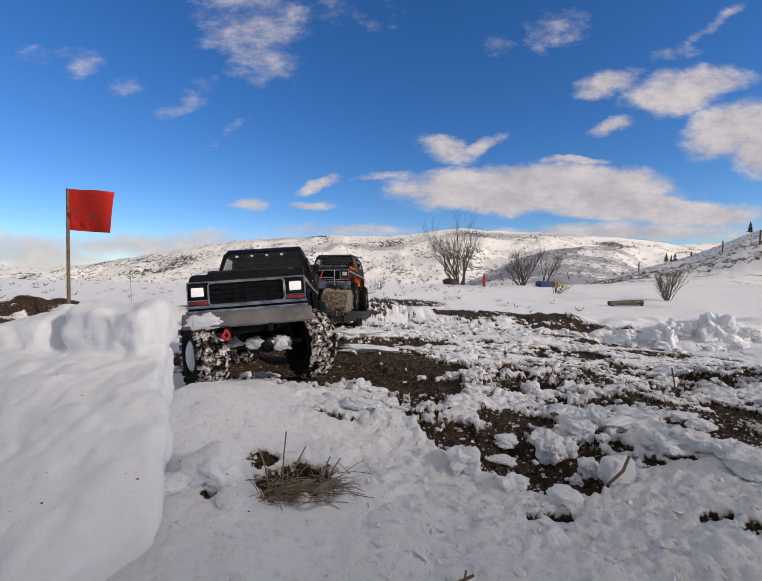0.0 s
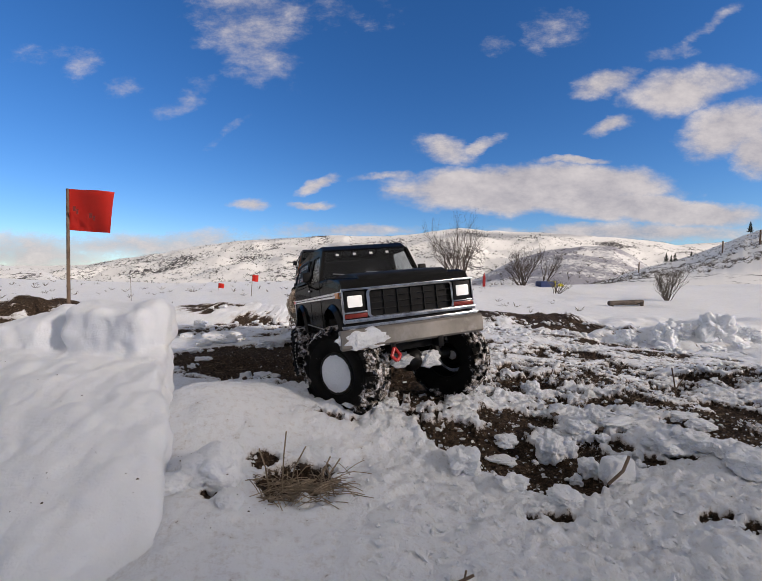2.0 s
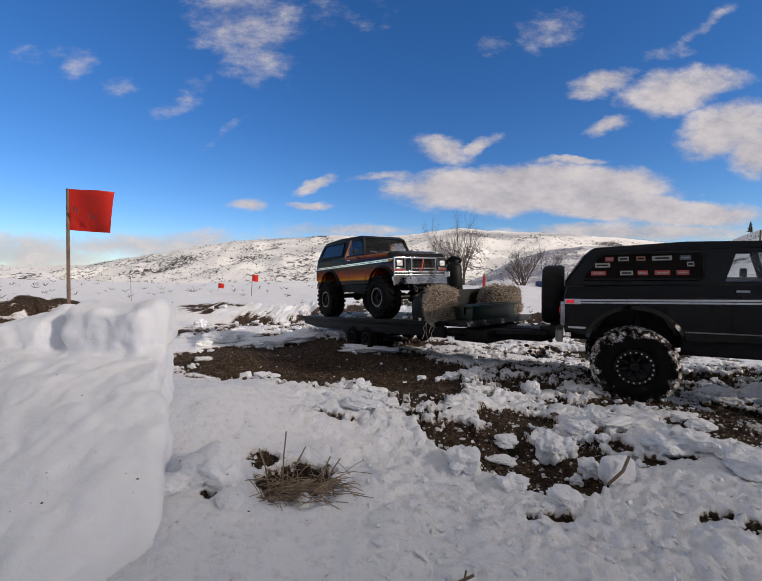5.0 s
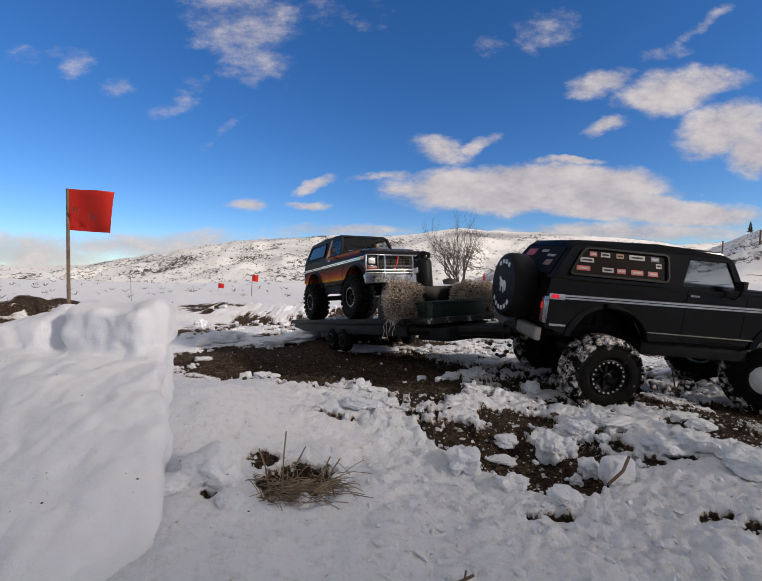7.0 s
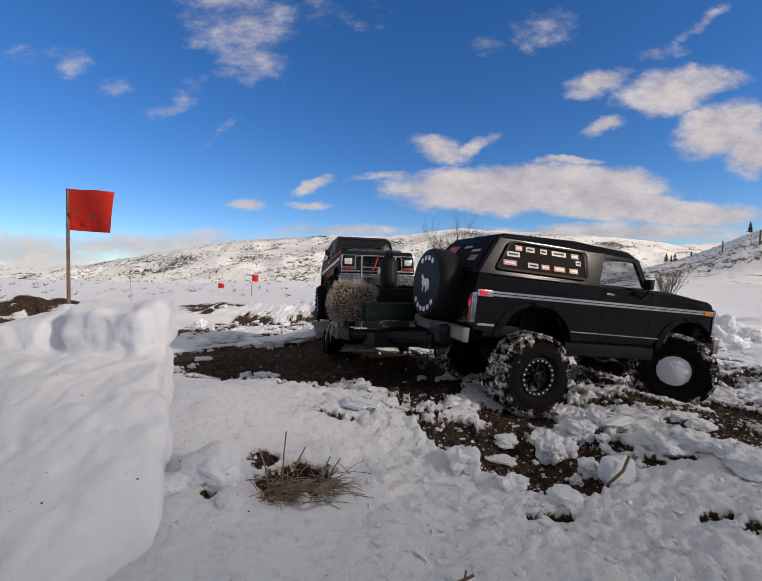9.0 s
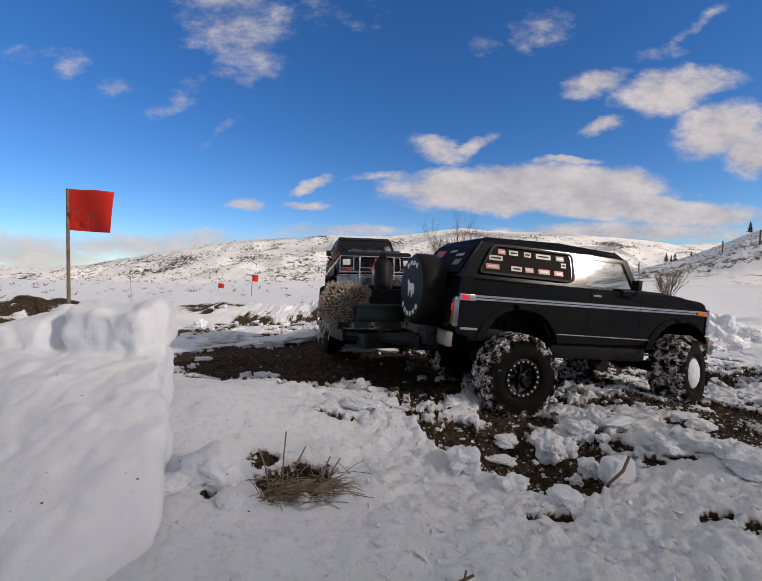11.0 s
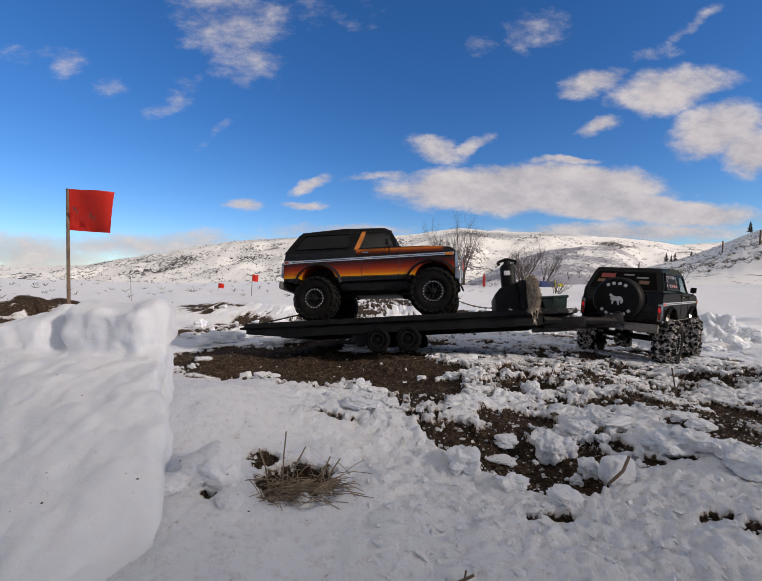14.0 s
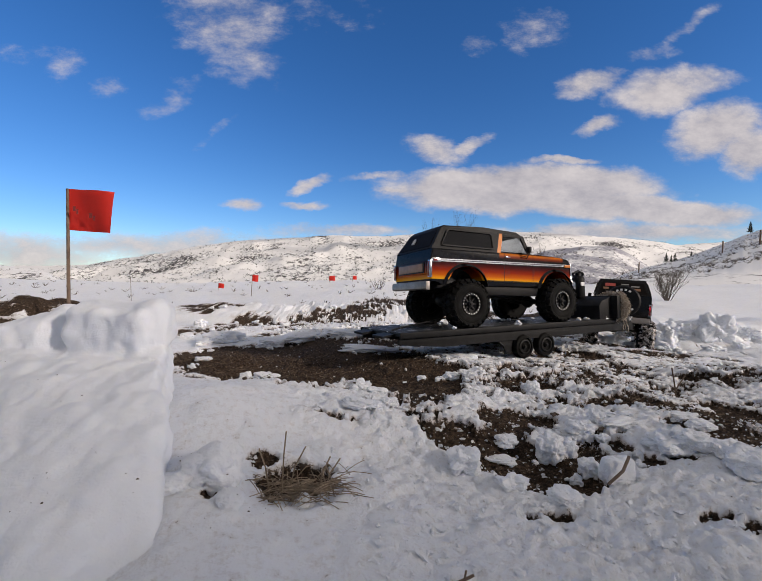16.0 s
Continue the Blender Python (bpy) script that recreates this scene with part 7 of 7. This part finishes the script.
def motions():
    """Everything that moves: clouds, the towing truck with its wheels, the trailer with its load."""
    walk(clouds, [(0.0, pose(0, 0, EYE)), (16.0, pose(-38, 0, EYE))])
    tow = [
        (0.0, -0.233, 0.839, 0.004, 4.0, -4.9, -83.0),
        (0.5, -0.148, 0.710, 0.004, 0.9, -5.6, -77.1),
        (1.0, -0.085, 0.701, 0.003, 3.1, -5.3, -70.4),
        (1.5, -0.047, 0.700, 0.001, 4.5, -4.8, -68.2),
        (2.0, -0.019, 0.712, 0.002, 4.6, -4.5, -70.7),
        (2.5, 0.024, 0.679, 0.004, 5.7, -4.0, -71.1),
        (3.0, 0.080, 0.684, 0.008, 3.6, -3.4, -59.5),
        (3.5, 0.175, 0.644, 0.001, 5.8, -1.6, -48.1),
        (4.0, 0.244, 0.631, 0.002, 0.1, -1.5, -47.1),
        (4.2, 0.290, 0.639, 0.005, -2.4, -2.5, -41.9),
        (5.2, 0.610, 0.646, 0.001, 2.4, -0.1, -22.2),
        (6.3, 0.598, 0.723, 0.001, 3.6, 1.7, -1.2),
        (6.5, 0.553, 0.716, -0.002, 3.4, 2.3, -1.0),
        (7.0, 0.489, 0.716, -0.004, 4.5, 5.1, 3.7),
        (7.5, 0.442, 0.708, -0.002, 4.1, 5.7, 7.8),
        (8.0, 0.388, 0.691, -0.006, 1.2, 6.0, 14.3),
        (8.5, 0.356, 0.701, -0.007, 0.4, 5.7, 16.2),
        (9.0, 0.328, 0.697, -0.007, 0.9, 6.4, 17.0),
        (10.2, 0.304, 0.689, -0.009, 0.4, 5.8, 15.7),
        (11.5, 0.336, 0.707, -0.011, -0.2, 4.7, 15.3),
        (12.0, 0.420, 0.760, -0.008, -1.1, 3.7, 23.1),
        (12.5, 0.487, 0.808, -0.014, 0.2, 4.9, 29.4),
        (13.0, 0.607, 0.909, -0.019, -1.7, -0.0, 34.8),
        (13.5, 0.723, 1.056, -0.034, -0.1, 2.1, 40.2),
        (14.0, 0.802, 1.183, -0.040, 2.4, 2.9, 42.9),
        (14.5, 0.851, 1.291, -0.060, 2.9, 5.7, 48.3),
        (15.0, 0.884, 1.402, -0.078, 5.7, 6.2, 52.9),
        (15.5, 0.949, 1.535, -0.090, 4.6, 5.9, 58.9),
        (16.0, 0.998, 1.645, -0.091, 3.2, 6.5, 62.0),
    ]
    haul = [
        (0.0, -0.198, 1.728, 0.033, 0.8, -5.6, -94.9),
        (1.2, -0.213, 1.592, 0.042, 1.7, -5.6, -82.1),
        (2.5, -0.225, 1.501, 0.047, 2.7, -5.4, -73.4),
        (3.0, -0.226, 1.490, 0.050, 1.9, -5.2, -73.2),
        (3.5, -0.211, 1.408, 0.052, 2.2, -4.8, -69.5),
        (4.0, -0.194, 1.374, 0.064, 1.4, -4.2, -64.2),
        (4.2, -0.178, 1.371, 0.066, 1.5, -4.4, -63.0),
        (5.2, 0.005, 1.231, 0.069, 0.5, -4.2, -54.3),
        (6.3, -0.027, 1.192, 0.073, -0.3, -4.1, -53.0),
        (6.5, -0.049, 1.189, 0.070, 1.0, -4.5, -55.0),
        (7.0, -0.062, 1.212, 0.066, 0.6, -6.1, -60.2),
        (7.5, -0.060, 1.208, 0.062, 0.9, -7.3, -64.7),
        (8.0, -0.064, 1.179, 0.057, -0.9, -7.0, -69.0),
        (8.5, -0.059, 1.188, 0.058, -1.0, -7.0, -73.3),
        (9.0, -0.064, 1.174, 0.058, -1.5, -6.9, -75.1),
        (10.2, -0.064, 1.179, 0.057, -1.4, -6.8, -77.5),
        (11.5, -0.056, 1.175, 0.055, -1.1, -6.9, -77.4),
        (12.0, -0.061, 1.161, 0.053, -1.7, -6.6, -68.1),
        (12.5, -0.060, 1.149, 0.059, -2.1, -5.4, -59.9),
        (13.0, -0.049, 1.127, 0.061, -4.6, -4.5, -45.0),
        (13.5, -0.034, 1.119, 0.063, -8.7, -4.6, -27.0),
        (14.0, -0.009, 1.094, 0.067, -11.8, -4.2, -11.2),
        (14.5, 0.048, 1.071, 0.074, -8.9, -1.0, -5.3),
        (15.0, 0.107, 1.067, 0.080, -7.2, 1.3, 3.2),
        (15.5, 0.199, 1.103, 0.079, -3.9, 0.8, 14.7),
        (16.0, 0.308, 1.102, 0.062, -3.8, 0.2, 25.0),
    ]
    rows_b = [(r[0], pose(*r[1:])) for r in tow]
    walk(black_truck, rows_b)
    steer = [(0, 33), (0.5, 35), (1.5, 33), (2, 36), (2.5, 38), (3, 38), (3.5, 34), (4.0, 32), (4.2, 30), (5.2, 2), (6.3, -36), (7, -42), (9.2, -42), (10.2, -10), (11.3, 28), (12, 30), (12.5, 28), (13.5, 16), (14.5, 8), (16, 4)]

    def travel(rows):
        out, d = [0.0], 0.0
        for (t0, m0), (t1, m1) in zip(rows, rows[1:]):
            step = m1.translation - m0.translation
            d += step.length * (1 if step.dot(m0.to_3x3().col[0]) > 0 else -1)
            out.append(d)
        return out
    dist = travel(rows_b)
    fine = []
    for (t0, d0), (t1, d1) in zip(zip([r[0] for r in rows_b], dist), zip([r[0] for r in rows_b][1:], dist[1:])):
        n = max(1, int(abs(d1 - d0) / 0.06) + 1)
        fine += [(t0 + (t1 - t0) * k / n, d0 + (d1 - d0) * k / n) for k in range(n)]
    fine.append((rows_b[-1][0], dist[-1]))

    def tow_at(t_):
        for (t0, m0), (t1, m1) in zip(rows_b, rows_b[1:]):
            if t0 <= t_ <= t1:
                return m0.lerp(m1, (t_ - t0) / (t1 - t0))
        return rows_b[-1][1]

    for ob, x, s in black_wheels:
        rows = []
        for t_, d_ in fine:
            st = float(np.interp(t_, [p[0] for p in steer], [p[1] for p in steer])) if x > 0 else 0.0
            spin = math.degrees(d_ / 0.0585)
            here = tow_at(t_)
            p_ = here @ Vector((x / 1000, s * TRACK / 1000, 0))
            drop = level(p_.x, p_.y) - 0.004 - p_.z
            drop = max(-0.004, min(0.008, drop)) if x > 0 else max(-0.014, min(0.002, drop))
            base = pose(x / 1000, s * 0.064, TYRE / 1000 - 0.003 + drop, 0, 0, st) @ pose(0, s * (TRACK / 1000 - 0.064), 0, 0, 0, 0 if s > 0 else 180)
            rows.append((t_, base @ pose(0, 0, 0, 0, spin * (1 if s > 0 else -1), 0)))
        walk(ob, rows)
    rows_o = [(r[0], pose(*r[1:])) for r in haul]
    walk(trailer, rows_o)
    for ob, m in LOAD:
        walk(ob, [(t_, p @ m) for t_, p in rows_o])
    dist = travel(rows_o)
    for ob, x, s in trailer_wheels:
        rows = []
        for (t_, p), d_ in zip(rows_o, dist):
            rows.append((t_, pose(x / 1000, s * 0.104, -0.058, 0, 0, 0 if s > 0 else 180) @ pose(0, 0, 0, 0, math.degrees(d_ / 0.031) * (1 if s > 0 else -1), 0)))
        walk(ob, rows)


motions()
